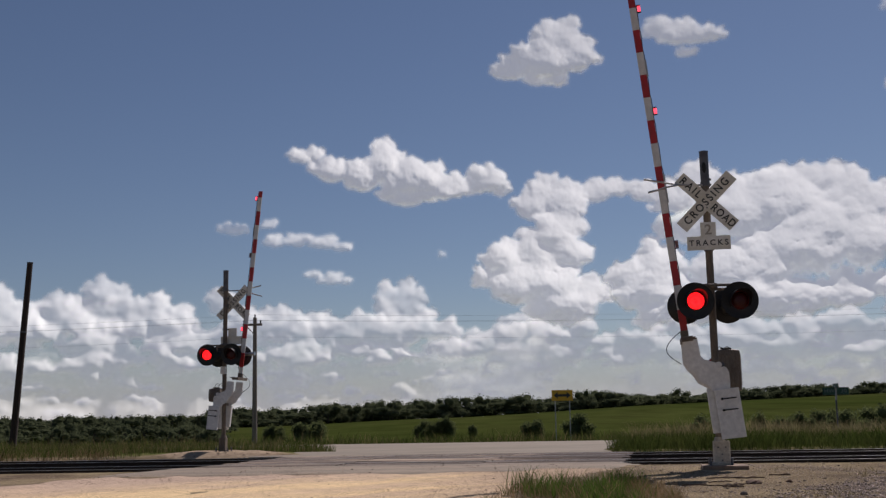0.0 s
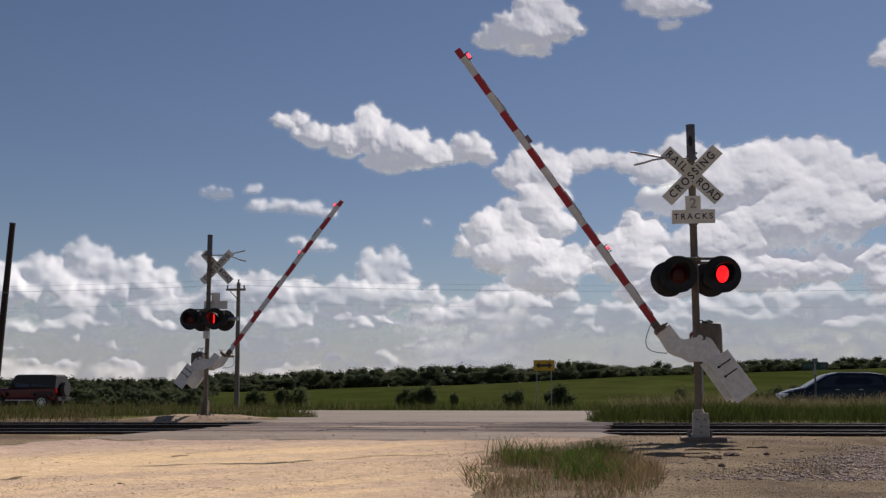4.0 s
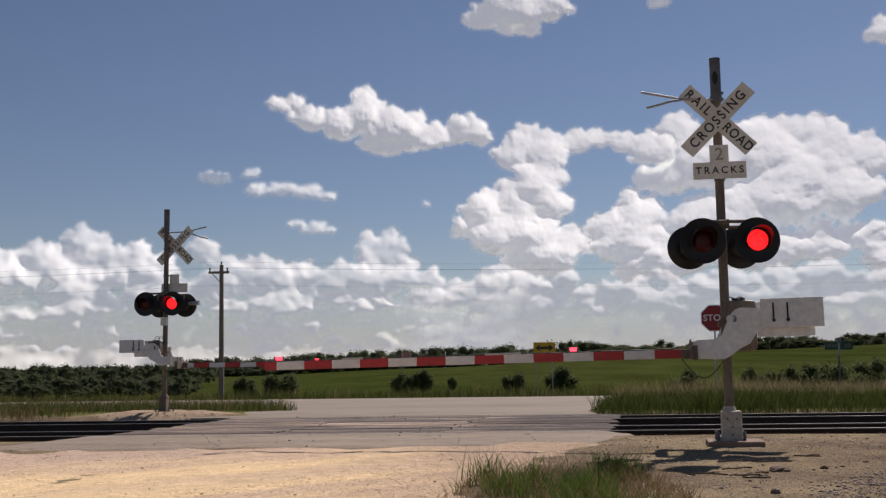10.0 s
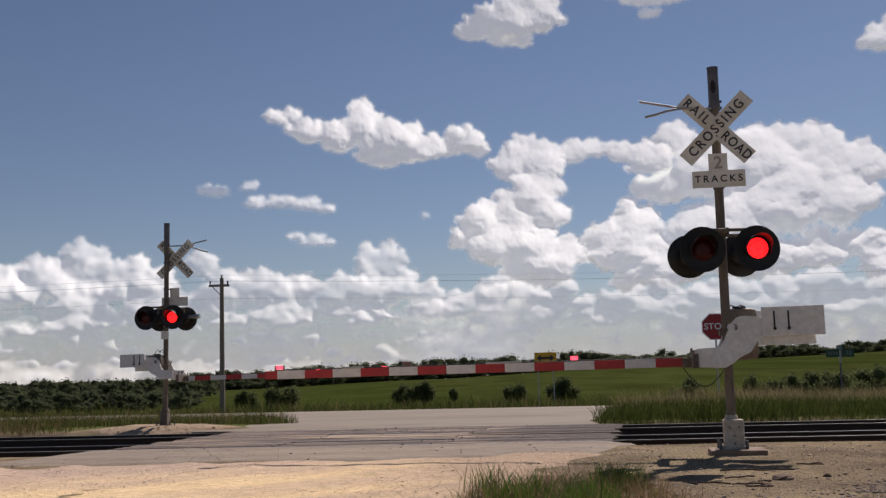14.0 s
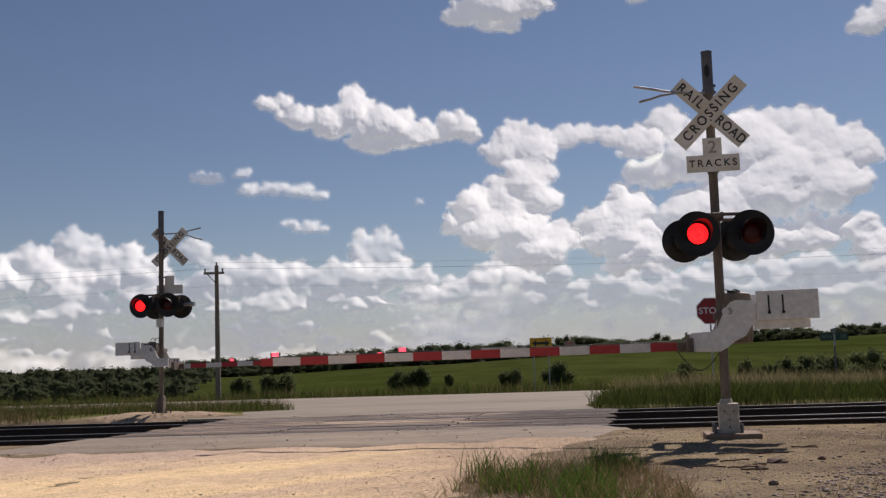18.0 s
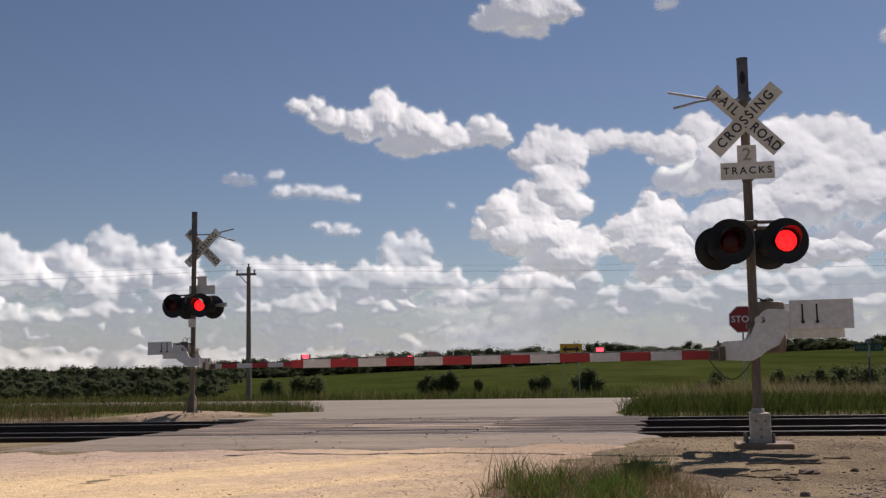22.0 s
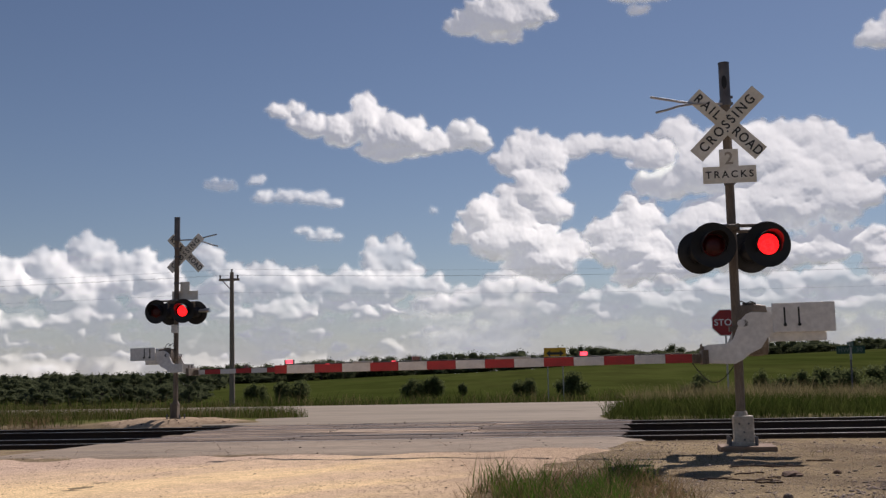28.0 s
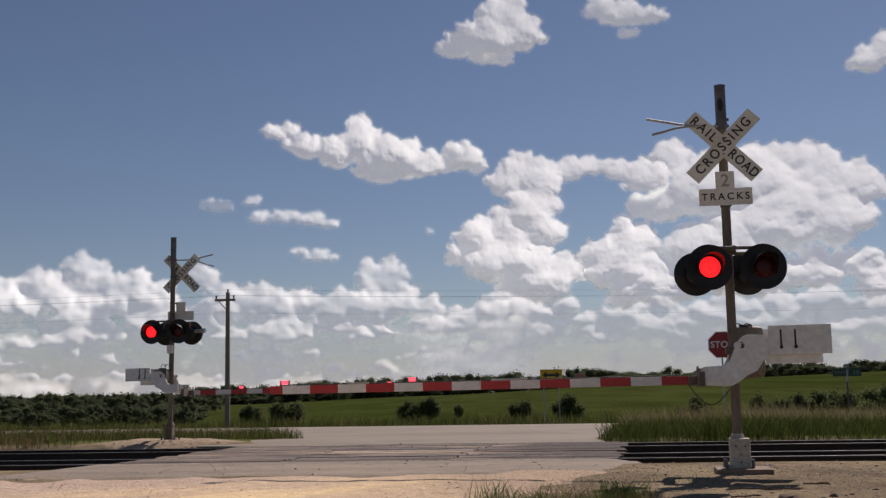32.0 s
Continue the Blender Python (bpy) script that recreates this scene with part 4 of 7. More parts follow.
    arm.matrix_basis = pose(0.03, 0, 1.68, 0, swing[0][1], 0)
    return sig


def gate_core(length):
    bm = bmesh.new()
    box(bm, (-0.5 - (length - 0.5) / 2, -0.02, -0.44), (length - 0.55, 0.022, 0.085), 0.0)
    box(bm, (-0.56, -0.02, -0.445), (0.16, 0.10, 0.13), 0.01)
    return bm


def gate_parts(arm, length, k):
    # curved brackets and counterweights on both sides of the mast
    outline = [(-0.46, -0.27), (-0.18, -0.26), (-0.12, -0.22), (-0.05, -0.06), (0.02, 0.07), (0.07, 0.12), (0.14, 0.145), (0.24, 0.14), (0.36, 0.13), (0.44, 0.10), (0.44, -0.16),
               (0.33, -0.20), (0.24, -0.335), (0.10, -0.40), (0.0, -0.48), (-0.10, -0.53), (-0.46, -0.51)]
    outline = [(x * k, z * (k if x > -0.5 else 1.0)) for x, z in outline]
    for y in (-0.34, 0.36):
        bm = bmesh.new()
        slab(bm, outline, y, y + 0.05, 0.012)
        br = part("counterweight_bracket", bm, M_WHITE, arm, "white curved counterweight bracket")
        bm = bmesh.new()
        s = -1 if y < 0 else 1
        y0 = y - 0.06 if y < 0 else y + 0.052
        box(bm, (0.79 * k, y0 + 0.028, 0.055 * k), (0.79 * k, 0.055, 0.385 * k), 0.012)
        if y < 0:
            box(bm, (0.72 * k, y0 + 0.15, -0.10 * k), (0.72 * k, 0.10, 0.30 * k), 0.012)
        part("counterweight", bm, M_WHITE, arm, "white slotted counterweight plate")
        for x in (0.55 * k, 0.73 * k):
            bm = bmesh.new()
            box(bm, (x, y0 + s * 0.0 - (0.001 if y < 0 else -0.057), 0.07), (0.022, 0.008, 0.24), 0.0)
            rod(bm, (x, y0 - 0.001 if y < 0 else y0 + 0.055, -0.04), (x, y0 - 0.03 if y < 0 else y0 + 0.09, -0.04), 0.022, n=8)
            part("slot_bolt", bm, M_BLACK, arm)
        bm = bmesh.new()
        rod(bm, (0, y - 0.012 if y < 0 else y + 0.05, 0.0), (0, y if y < 0 else y + 0.062, 0.0), 0.05, n=20)
        part("pivot_cap", bm, M_ARMWHITE, arm)
    bm = bmesh.new()
    box(bm, (-0.48, -0.02, -0.43), (0.08, 0.72, 0.19), 0.01)
    for y in (-0.28, -0.1, 0.1, 0.28):
        rod(bm, (-0.50, y, -0.34), (-0.50, y, -0.27 + 0.03 * math.sin(9 * y)), 0.012, n=6)
    part("arm_socket", bm, M_GALV, arm, "grey arm socket with shear bolts")
    # stripes, from the tip inwards
    x, i = -length, 0
    step = 0.413
    first = {}
    while x < -0.62:
        w = 0.185 if i == 0 else min(step, -0.54 - x)
        if (i, round(w, 3)) and round(w, 3) in first and i % 2 in first[round(w, 3)]:
            p = first[round(w, 3)][i % 2].copy()
            scene.collection.objects.link(p)
        else:
            bm = bmesh.new()
            box(bm, (0, 0, 0), (w - 0.002, 0.034, 0.118), 0.004)
            p = part("stripe", bm, M_RED if i % 2 == 0 else M_ARMWHITE, arm)
            first.setdefault(round(w, 3), {})[i % 2] = p
        p.matrix_basis = pose(x + w / 2, -0.02, -0.44)
        x += w
        i += 1
    # lights on top of the arm
    for x, ch in ((-length + 0.22, "ON"), (-length * 0.68, "L"), (-length * 0.32, "R")):
        bm = bmesh.new()
        box(bm, (x, -0.02, -0.372), (0.14, 0.06, 0.016), 0.004)
        box(bm, (x - 0.062, -0.02, -0.335), (0.012, 0.06, 0.058), 0.004)
        box(bm, (x + 0.062, -0.02, -0.335), (0.012, 0.06, 0.058), 0.004)
        part("light_bracket", bm, M_SLEEVE, arm)
        bm = bmesh.new()
        box(bm, (0, 0, 0), (0.10, 0.03, 0.052), 0.008)
        for f in bm.faces:
            f.material_index = 0 if ch == "ON" or f.calc_center_median().y < 0 else 1
        lens = part("arm_light", bm, (M_ARMLIGHT_ON, M_ARMLIGHT_OFF), arm, "small red arm light")
        m = pose(x, -0.02, -0.334)
        lens.matrix_basis = m
        if ch != "ON":
            flashers.append((lens, m, ch))
    for x, w in ((-length * 0.47, 0.50), (-length * 0.80, 0.30)):
        bm = bmesh.new()
        box(bm, (x, -0.02, -0.367), (w, 0.05, 0.03), 0.006)
        part("splice_cover", bm, M_SIGN_BACK, arm, "flat grey cable cover")
    # cable along the arm's back, with slack loops
    bm = bmesh.new()
    n = 40
    pts = [(-0.75 - (length - 1.0) * i / n, 0.004, -0.372 + 0.006 * math.sin(i * 2.1)) for i in range(n + 1)]
    tube(bm, pts, 0.008, 5)
    part("arm_cable", bm, M_CABLE, arm, "black cable clipped along the arm")
    bm = bmesh.new()
    pts = [(-0.64 + 0.034 * i, 0.03, -0.50 - 0.004 * i - 0.24 * math.sin(math.pi * i / 16)) for i in range(17)]
    tube(bm, pts, 0.007, 5)
    part("slack_cable", bm, M_CABLE, arm)


TURN = -9.3
signal(pose(3.74, 14.6, 0.06, 0, 0, TURN), 5.30, 4.425, 3.72, 2.715, 0.0, 9.3, 1.0, 6.55, SWING_A, {"L": "L", "R": "R"}, {}, "crossing signal with crossbuck, red flashers and striped gate arm")
far_signal = signal(pose(-7.28, 27.5, 0.06, 0, 0, 180 + TURN), 5.24, 4.32, 3.22, 2.79, -0.19, 0.0, 0.84, 5.95, SWING_B, {}, {"L": "R", "R": "L"}, "weathered crossing signal with flashers and gate arm beyond the tracks")
bm = bmesh.new()
box(bm, (0, 0.09, 2.36), (0.15, 0.10, 0.21), 0.01)
part("relay_box", bm, M_WHITE, far_signal, "small white relay box")
bm = bmesh.new()
rod(bm, (-0.66, 0.10, 2.80), (-0.95, 0.12, 2.81), 0.035, 0.06, n=12)
part("bell", bm, M_CHROME, far_signal, "bright metal bell")

# ---- signs and poles ----


def sign_posts(thing, xs, h, r=0.03, sink=0.0, material=None):
    for x in xs:
        bm = bmesh.new()
        rod(bm, (x, 0.03, -0.2 - sink), (x, 0.03, h), r, n=8)
        part("post", bm, material or M_SIGN_BACK, thing)


def octagon(r):
    return [(r * math.cos(math.pi / 8 + k * math.pi / 4), r * math.sin(math.pi / 8 + k * math.pi / 4)) for k in range(8)]


stop = empty("stop_sign", pose(9.2, 37.4, -0.22, 0, 0, -6), "red octagonal stop sign on a metal post", "stop sign")
sign_posts(stop, (0,), 3.35)
bm = bmesh.new()
slab(bm, [(x, z + 2.95) for x, z in octagon(0.495)], 0.0, 0.004)
part("border", bm, M_STOPWHITE, stop, "white sign border")
bm = bmesh.new()
slab(bm, [(x, z + 2.95) for x, z in octagon(0.465)], -0.006, -0.001)
part("face", bm, M_STOPRED, stop)
letters("letters", "STOP", 0.31, M_STOPWHITE, stop, pose(0, -0.0085, 2.95), 1.05)

arrow = empty("arrow_sign", pose(5.25, 60.0, -0.62), "yellow sign with a black double arrow on two posts", "road sign")
sign_posts(arrow, (-0.42, 0.42), 2.7, 0.03, 0.5)
bm = bmesh.new()
box(bm, (0, 0, 2.78), (1.22, 0.008, 0.62))
part("sign_face", bm, M_YELLOW, arrow)
bm = bmesh.new()
slab(bm, [(-0.50, 2.78), (-0.26, 2.97), (-0.26, 2.85), (0.26, 2.85), (0.26, 2.97), (0.50, 2.78), (0.26, 2.59), (0.26, 2.71), (-0.26, 2.71), (-0.26, 2.59)], -0.009, -0.006)
part("double_arrow", bm, M_LETTER, arrow)

street = empty("street_sign", pose(12.95, 36.0, -0.28, 0, 0, -4), "green street sign with white letters on a thin post", "street sign")
sign_posts(street, (0,), 1.86, 0.03, 0.0, M_SLEEVE)
bm = bmesh.new()
box(bm, (0, -0.01, 1.97), (0.92, 0.008, 0.26))
board = part("name_board", bm, M_GREEN_SIGN, street)
letters("letters", "HWY", 0.20, M_FADED, board, pose(-0.16, -0.0165, 1.97), 1.1)
letters("letters", "30", 0.20, M_FADED, board, pose(0.28, -0.0165, 1.97), 1.1)
bm = bmesh.new()
box(bm, (0, -0.01, 2.15), (0.03, 0.70, 0.17))
part("cross_board", bm, M_GREEN_SIGN, street)
bm = bmesh.new()
box(bm, (0.0, -0.002, 1.9), (0.06, 0.05, 0.5))
part("bracket", bm, M_SIGN_BACK, street)

util = empty("utility_pole", pose(-12.72, 60.0, -1.0, 0, -0.4, 0), "weathered wooden utility pole with a crossarm", "utility pole")
bm = bmesh.new()
rod(bm, (0, 0, -0.5), (0, 0, 8.05), 0.16, 0.11, n=14)
part("shaft", bm, M_WOOD, util)
bm = bmesh.new()
box(bm, (-0.12, -0.14, 7.62), (1.15, 0.10, 0.13), 0.01)
part("crossarm", bm, M_WOOD, util)
bm = bmesh.new()
rod(bm, (-0.02, -0.15, 7.05), (-0.50, -0.15, 7.58), 0.025, n=6)
part("brace", bm, M_WOOD, util)
for x, z in ((-0.62, 7.69), (0.36, 7.69), (0.0, 8.05)):
    bm = bmesh.new()
    rod(bm, (x, -0.14 if x else 0, z), (x, -0.14 if x else 0, z + 0.18), 0.035, 0.055, n=10)
    part("insulator", bm, M_SLEEVE, util)
wire_line = empty("power_line", pose(0, 0, 0), "thin sagging power wires along the highway", "power line")
for x, y, z in ((-13.35, 59.86, 6.88), (-12.36, 59.86, 6.88), (-12.72, 60.0, 7.22), (-12.72, 59.9, 5.9)):
    for direction, span in ((-1, 62.0), (1, 62.0)):
        bm = bmesh.new()
        pts = []
        for k in range(33):
            rep, u = divmod(k / 16, 1.0)
            pts.append((x + direction * span * (rep + u), y, z - 4 * 0.55 * u * (1 - u) + 0.35 * (1 if direction > 0 else -0.25) * (rep + u)))
        tube(bm, pts, 0.004, 4)
        part("wire", bm, M_WIRE, wire_line)
left_pole = empty("wooden_pole", pose(-16.9, 36.0, -0.25, 0, 3.0, 0), "leaning dark wooden pole without crossarm", "utility pole")
bm = bmesh.new()
rod(bm, (0, 0, -0.4), (0, 0, 7.2), 0.135, 0.105, n=14)
part("shaft", bm, M_DARKWOOD, left_pole)
bm = bmesh.new()
rod(bm, (0, 0, 4.6), (0, 0, 4.66), 0.125, n=14)
part("band", bm, M_SLEEVE, left_pole)
bm = bmesh.new()
rod(bm, (0, 0, 7.19), (0, 0, 7.23), 0.112, n=14)
part("cap", bm, M_SLEEVE, left_pole)


# ---- plants ----
def blades(name, xs, ys, h, w, lean, material, seed, label, category="grass", zf=height):
    """Tapered, bent blades, one island each."""
    rng = np.random.RandomState(seed)
    n = len(xs)
    a = rng.rand(n) * 2 * np.pi
    hh = h * (0.45 + 0.75 * rng.rand(n)) * (0.45 + 1.1 * fbm(xs * 0.45 + 3, ys * 0.45, seed + 90))
    ww = w * (0.6 + 0.8 * rng.rand(n))
    ln = lean * (0.3 + rng.rand(n)) * hh
    dx, dy = np.cos(a), np.sin(a)
    b = rng.rand(n) * 2 * np.pi
    sx, sy = np.cos(b), np.sin(b)
    z0 = zf(xs, ys) - 0.02
    rows = []
    for f, wk in ((0.0, 1.0), (0.4, 0.9), (0.75, 0.55), (1.0, 0.06)):
        cx, cy, cz = xs + dx * ln * f * f, ys + dy * ln * f * f, z0 + hh * (f - 0.12 * lean * f * f)
        rows.append(np.stack([cx - sx * ww * wk / 2, cy - sy * ww * wk / 2, cz], -1))
        rows.append(np.stack([cx + sx * ww * wk / 2, cy + sy * ww * wk / 2, cz], -1))
    v = np.stack(rows, 1).reshape(-1, 3)
    i = (np.arange(n) * 8)[:, None, None]
    f = (i + np.array([[0, 1, 3, 2], [2, 3, 5, 4], [4, 5, 7, 6]])[None]).reshape(-1, 4)
    return arrays(name, v, f, material, label=label, category=category, kind="stuff")


def scatter(n, x0, x1, y0, y1, seed, keep=None):
    rng = np.random.RandomState(seed)
    x, y = x0 + (x1 - x0) * rng.rand(n), y0 + (y1 - y0) * rng.rand(n)
    if keep is not None:
        k = keep(x, y, rng)
        x, y = x[k], y[k]
    return x, y


TUFTS = ((0.66, 9.5, 0.34, 0.9), (1.02, 9.1, 0.34, 0.8), (1.30, 9.8, 0.22, 0.5), (1.66, 11.1, 0.26, 1.0), (1.60, 8.4, 0.22, 0.6), (0.30, 10.4, 0.24, 0.45), (1.05, 7.6, 0.36, 0.6))


def near_tuft(x, y, rng):
    p = np.zeros(len(x))
    for cx, cy, r, dense in TUFTS:
        p = np.maximum(p, dense * np.clip(1.25 - np.hypot(x - cx, 0.55 * (y - cy)) / r, 0.0, 1.0))
    return rng.rand(len(x)) < p * np.clip(4.0 * fbm(x * 2.6, y * 1.9, 71) - 1.35, 0.0, 1.0)


xs, ys = scatter(34000, -0.4, 2.4, 5.6, 12.4, 1, near_tuft)
blades("grass", xs, ys, 0.30, 0.008, 0.55, M_GRASS_NEAR, 2, "tuft of green roadside grass on gravel")
xs, ys = scatter(11000, -0.4, 2.4, 5.6, 12.4, 3, near_tuft)
blades("dry_grass", xs, ys, 0.32, 0.005, 0.7, M_PINK, 4, "pinkish dry grass stalks among the green")


def tuft_skirt(x, y, rng):
    d = ((x - 1.05 - 0.12 * (y - 10)) / 1.05) ** 2 + ((y - 8.6) / 3.4) ** 2
    return (d < 1.0) & (fbm(x * 1.9, y * 1.5, 72) + 0.3 * rng.rand(len(x)) > 0.60)


xs, ys = scatter(15000, -0.8, 3.2, 4.6, 12.6, 29, tuft_skirt)
blades("dry_grass", xs, ys, 0.21, 0.006, 0.8, M_PINK, 30, "pinkish seeding grass low round the green tuft")
xs, ys = scatter(5000, -0.8, 3.2, 4.6, 12.6, 31, tuft_skirt)
blades("grass", xs, ys, 0.13, 0.007, 0.9, M_GRASS_NEAR, 32, "short green blades among the seeding grass")


rng = random.Random(41)
for x, y, turn, ln in ((3.25, 12.3, 10, 0.55), (3.55, 12.15, -8, 0.42), (3.0, 11.5, 25, 0.35), (4.2, 12.9, -20, 0.3), (2.6, 11.1, -12, 0.4), (2.92, 10.9, 4, 0.32), (2.98, 10.7, -6, 0.26), (3.16, 11.2, 40, 0.2)):
    bm = bmesh.new()
    pts, a = [], 0.0
    for k in range(6):
        pts.append((ln * (k / 5 - 0.5), 0.03 * rng.uniform(-1, 1), 0.012 + 0.012 * rng.random()))
    tube(bm, pts, 0.009, 6)
    tube(bm, [pts[2], (pts[2][0] + 0.1, 0.07, 0.03), (pts[2][0] + 0.16, 0.13, 0.025)], 0.006, 5)
    tw = part("twig", bm, M_TWIG, None, "dry brown twig lying on sandy soil", category="twig", group="twigs by the mast")
    tw.matrix_basis = pose(x, y, float(height(x, y)), 0, 0, turn)


def clod(x, y, w, h, seed, material, label):
    """A lump of earth or stone half sunk in the soil, rough all over."""
    rng = np.random.RandomState(seed)
    bm = bmesh.new()
    bmesh.ops.create_icosphere(bm, subdivisions=3, radius=1.0)
    for v in bm.verts:
        k = 0.75 + 0.5 * float(fbm(np.array(v.co.x * 1.3 + seed), np.array(v.co.y * 1.3 + v.co.z * 1.7), seed, 4)) + 0.22 * rng.rand()
        v.co = Vector((v.co.x * k * w / 2, v.co.y * k * w / 2.6, v.co.z * k * h))
    ob = part("clod", bm, material, None, label, category="clod", group="clods on the soil by the mast")
    ob.matrix_basis = pose(x, y, float(height(x, y)) + 0.2 * h, 0, 0, 37 * seed)


clod(3.42, 11.4, 0.22, 0.035, 3, M_EARTH, "dark brown clod of earth on stony soil")
clod(2.82, 9.55, 0.08, 0.035, 4, M_DARKSTONE, "dark stone half sunk in stony soil")
clod(3.95, 11.6, 0.08, 0.03, 5, M_EARTH, "small dark clod of earth on stony soil")


# a few stray tufts on the bare ground by the mast
def stray(x, y, rng):
    return fbm(x * 1.1, y * 1.1, 77) > 0.60


xs, ys = scatter(2600, 1.8, 6.5, 8.0, 14.2, 17, stray)
blades("dry_grass", xs, ys, 0.14, 0.006, 0.8, M_DRY, 18, "sparse dry grass on bare soil")


def rocks(name, xs, ys, size, material, seed, label, sink=0.25, zf=height):
    """Loose angular stones, one island each."""
    rng = np.random.RandomState(seed)
    n = len(xs)
    base = np.array([(1, 0, 0), (-1, 0, 0), (0, 1, 0), (0, -1, 0), (0.1, 0.1, 1), (-0.1, 0, -1)], float)
    tri = np.array([(0, 2, 4), (2, 1, 4), (1, 3, 4), (3, 0, 4), (2, 0, 5), (1, 2, 5), (3, 1, 5), (0, 3, 5)])
    s = size * (0.35 + rng.rand(n) ** 2.5 * 1.4)
    sc = np.stack([s * (0.7 + 0.7 * rng.rand(n)), s * (0.7 + 0.7 * rng.rand(n)), s * (0.22 + 0.33 * rng.rand(n))], -1)
    v = (base[None] + 0.7 * (rng.rand(n, 6, 3) - 0.5)) * sc[:, None]
    a = rng.rand(n) * 6.28
    c, d = np.cos(a)[:, None], np.sin(a)[:, None]
    v = np.stack([v[..., 0] * c - v[..., 1] * d, v[..., 0] * d + v[..., 1] * c, v[..., 2]], -1)
    v += np.stack([xs, ys, zf(xs, ys) + sc[:, 2] * (0.6 - sink)], -1)[:, None]
    f = (np.arange(n)[:, None, None] * 6 + tri[None]).reshape(-1, 3)
    return arrays(name, v.reshape(-1, 3), f, material, label=label, category="stones", kind="stuff")


def loose_zone(x, y):
    """How loose and pebbly the gravel road is: swept in the wheel paths, loose along its edges."""
    e = smooth_step(-1.2, 0.4, x + 1.6 * (fbm(x * 0.8, y * 0.8, 81) - 0.5)) + smooth_step(15.0, 17.5, y - 0.55 * x + 3 * (fbm(x * 0.5, y * 0.5, 82) - 0.5))
    u = x - 0.45 * y - 0.02 * y * y
    return np.clip(e + smooth_step(0.5, 0.62, fbm(u * 0.9, y * 0.1, 83, 3)) * 0.7, 0, 1)


xs, ys = scatter(70000, -9, 1.9, 4.0, 16.0, 19, lambda x, y, rng: rng.rand(len(x)) < 0.10 + 0.9 * loose_zone(x, y))
rocks("pebbles", xs, ys, 0.0052, M_PEBBLE, 20, "scattered pebbles on the gravel road", 0.2, road_top)
xs, ys = scatter(150, -8, 1.8, 6.5, 16.6, 21)
rocks("loose_stones", xs, ys, 0.014, M_DARKSTONE, 22, "larger loose stones on the gravel road", 0.2, road_top)


def deck_top(x, y):
    return np.where(y + SKEW_T * x < 18.5, 0.056, 0.022)


xs, ys = scatter(5200, -7.0, 2.6, 15.8, 26.4, 51, lambda x, y, rng: (x > -6.1 + 0.17 * (y - 19)) & (rng.rand(len(x)) < np.clip(3.2 * fbm(x * 0.5, y * 0.9, 84) - 1.1, 0.05, 1)))
rocks("pebbles", xs, ys, 0.0085, M_PEBBLE, 52, "grit carried onto the crossing by tyres", 0.2, deck_top)
xs, ys = scatter(160, -5.2, 2.6, 15.8, 26.0, 53)
rocks("loose_stones", xs, ys, 0.017, M_DARKSTONE, 54, "dark stones strewn over the crossing", 0.2, deck_top)


def shoulder(x, y, rng):
    e = smooth_step(-0.3, 1.5, x - 3.6 - 0.60 * (y - 10.5) + 1.6 * (fbm(x * 0.9, y * 0.9, 79) - 0.5))
    fine = np.clip(1.25 - ((x - 4.4) / 1.5) ** 2 - ((y - 13.2 - 0.4 * (x - 4.4)) / 1.3) ** 2, 0, 1)  # finer sand round the mast's foot
    return rng.rand(len(x)) < (0.95 * e ** 1.3 + 0.03) * (1 - 0.8 * fine)


xs, ys = scatter(78000, 1.6, 12.0, 7.5, 17.9, 23, shoulder)
rocks("ballast_stones", xs, ys, 0.0175, M_SPILL, 24, "purple-grey ballast stones spilled beside the track", 0.25)
xs, ys = scatter(34000, 1.2, 8.0, 4.0, 16.6, 25)
rocks("pebbles", xs, ys, 0.0075, M_PEBBLE, 26, "small stones on sandy soil")
xs, ys = scatter(34000, 0.6, 9.0, 4.5, 16.4, 45)
rocks("grit", xs, ys, 0.0065, M_GRIT, 46, "pale grit strewn over sandy soil")
xs, ys = scatter(160, -9.0, -5.6, 26.4, 28.4, 27)
rocks("loose_stones", xs, ys, 0.020, M_DARKSTONE, 28, "stones on the sandy mound")


def right_verge(x, y, rng):
    y = y + SKEW_H * x
    e = 3.5 + 2.7 * np.clip((y - 27) / 10, 0, 1) + 0.5 * (fbm(y * 0.6, y * 0, 73) - 0.5) + 3.5 * smooth_step(36.6, 38.4, y)
    return (x > e) & (y < 38.4)


xs, ys = scatter(62000, 3.3, 28, 25.6, 38.0, 5, right_verge)
blades("grass", xs, ys, 0.48, 0.016, 0.6, M_GRASS, 6, "tall green grass between the track and the highway")
xs, ys = scatter(30000, 4.6, 28, 30.0, 38.0, 7, lambda x, y, rng: right_verge(x, y, rng) & (fbm(x * 0.35, y * 0.35, 74) + 0.3 * rng.rand(len(x)) > 0.57))
blades("dry_grass", xs, ys, 0.78, 0.015, 0.45, M_SEED, 8, "tan seeding grass stalks above the verge")


def left_verge(x, y, rng):
    y0, y = y, y + SKEW_H * x
    e = -5.0 + 0.5 * (fbm(y * 0.6, y * 0, 75) - 0.5) - 6.0 * smooth_step(35.3, 37.9, y)
    clear = ((x + 7.25) / 2.3) ** 2 + ((y0 - 27.3) / 1.7) ** 2 > 1
    return (x < e) & (y < 37.9) & clear & ((y0 > 29.2) | (x < -10.0 + rng.rand(len(x))))


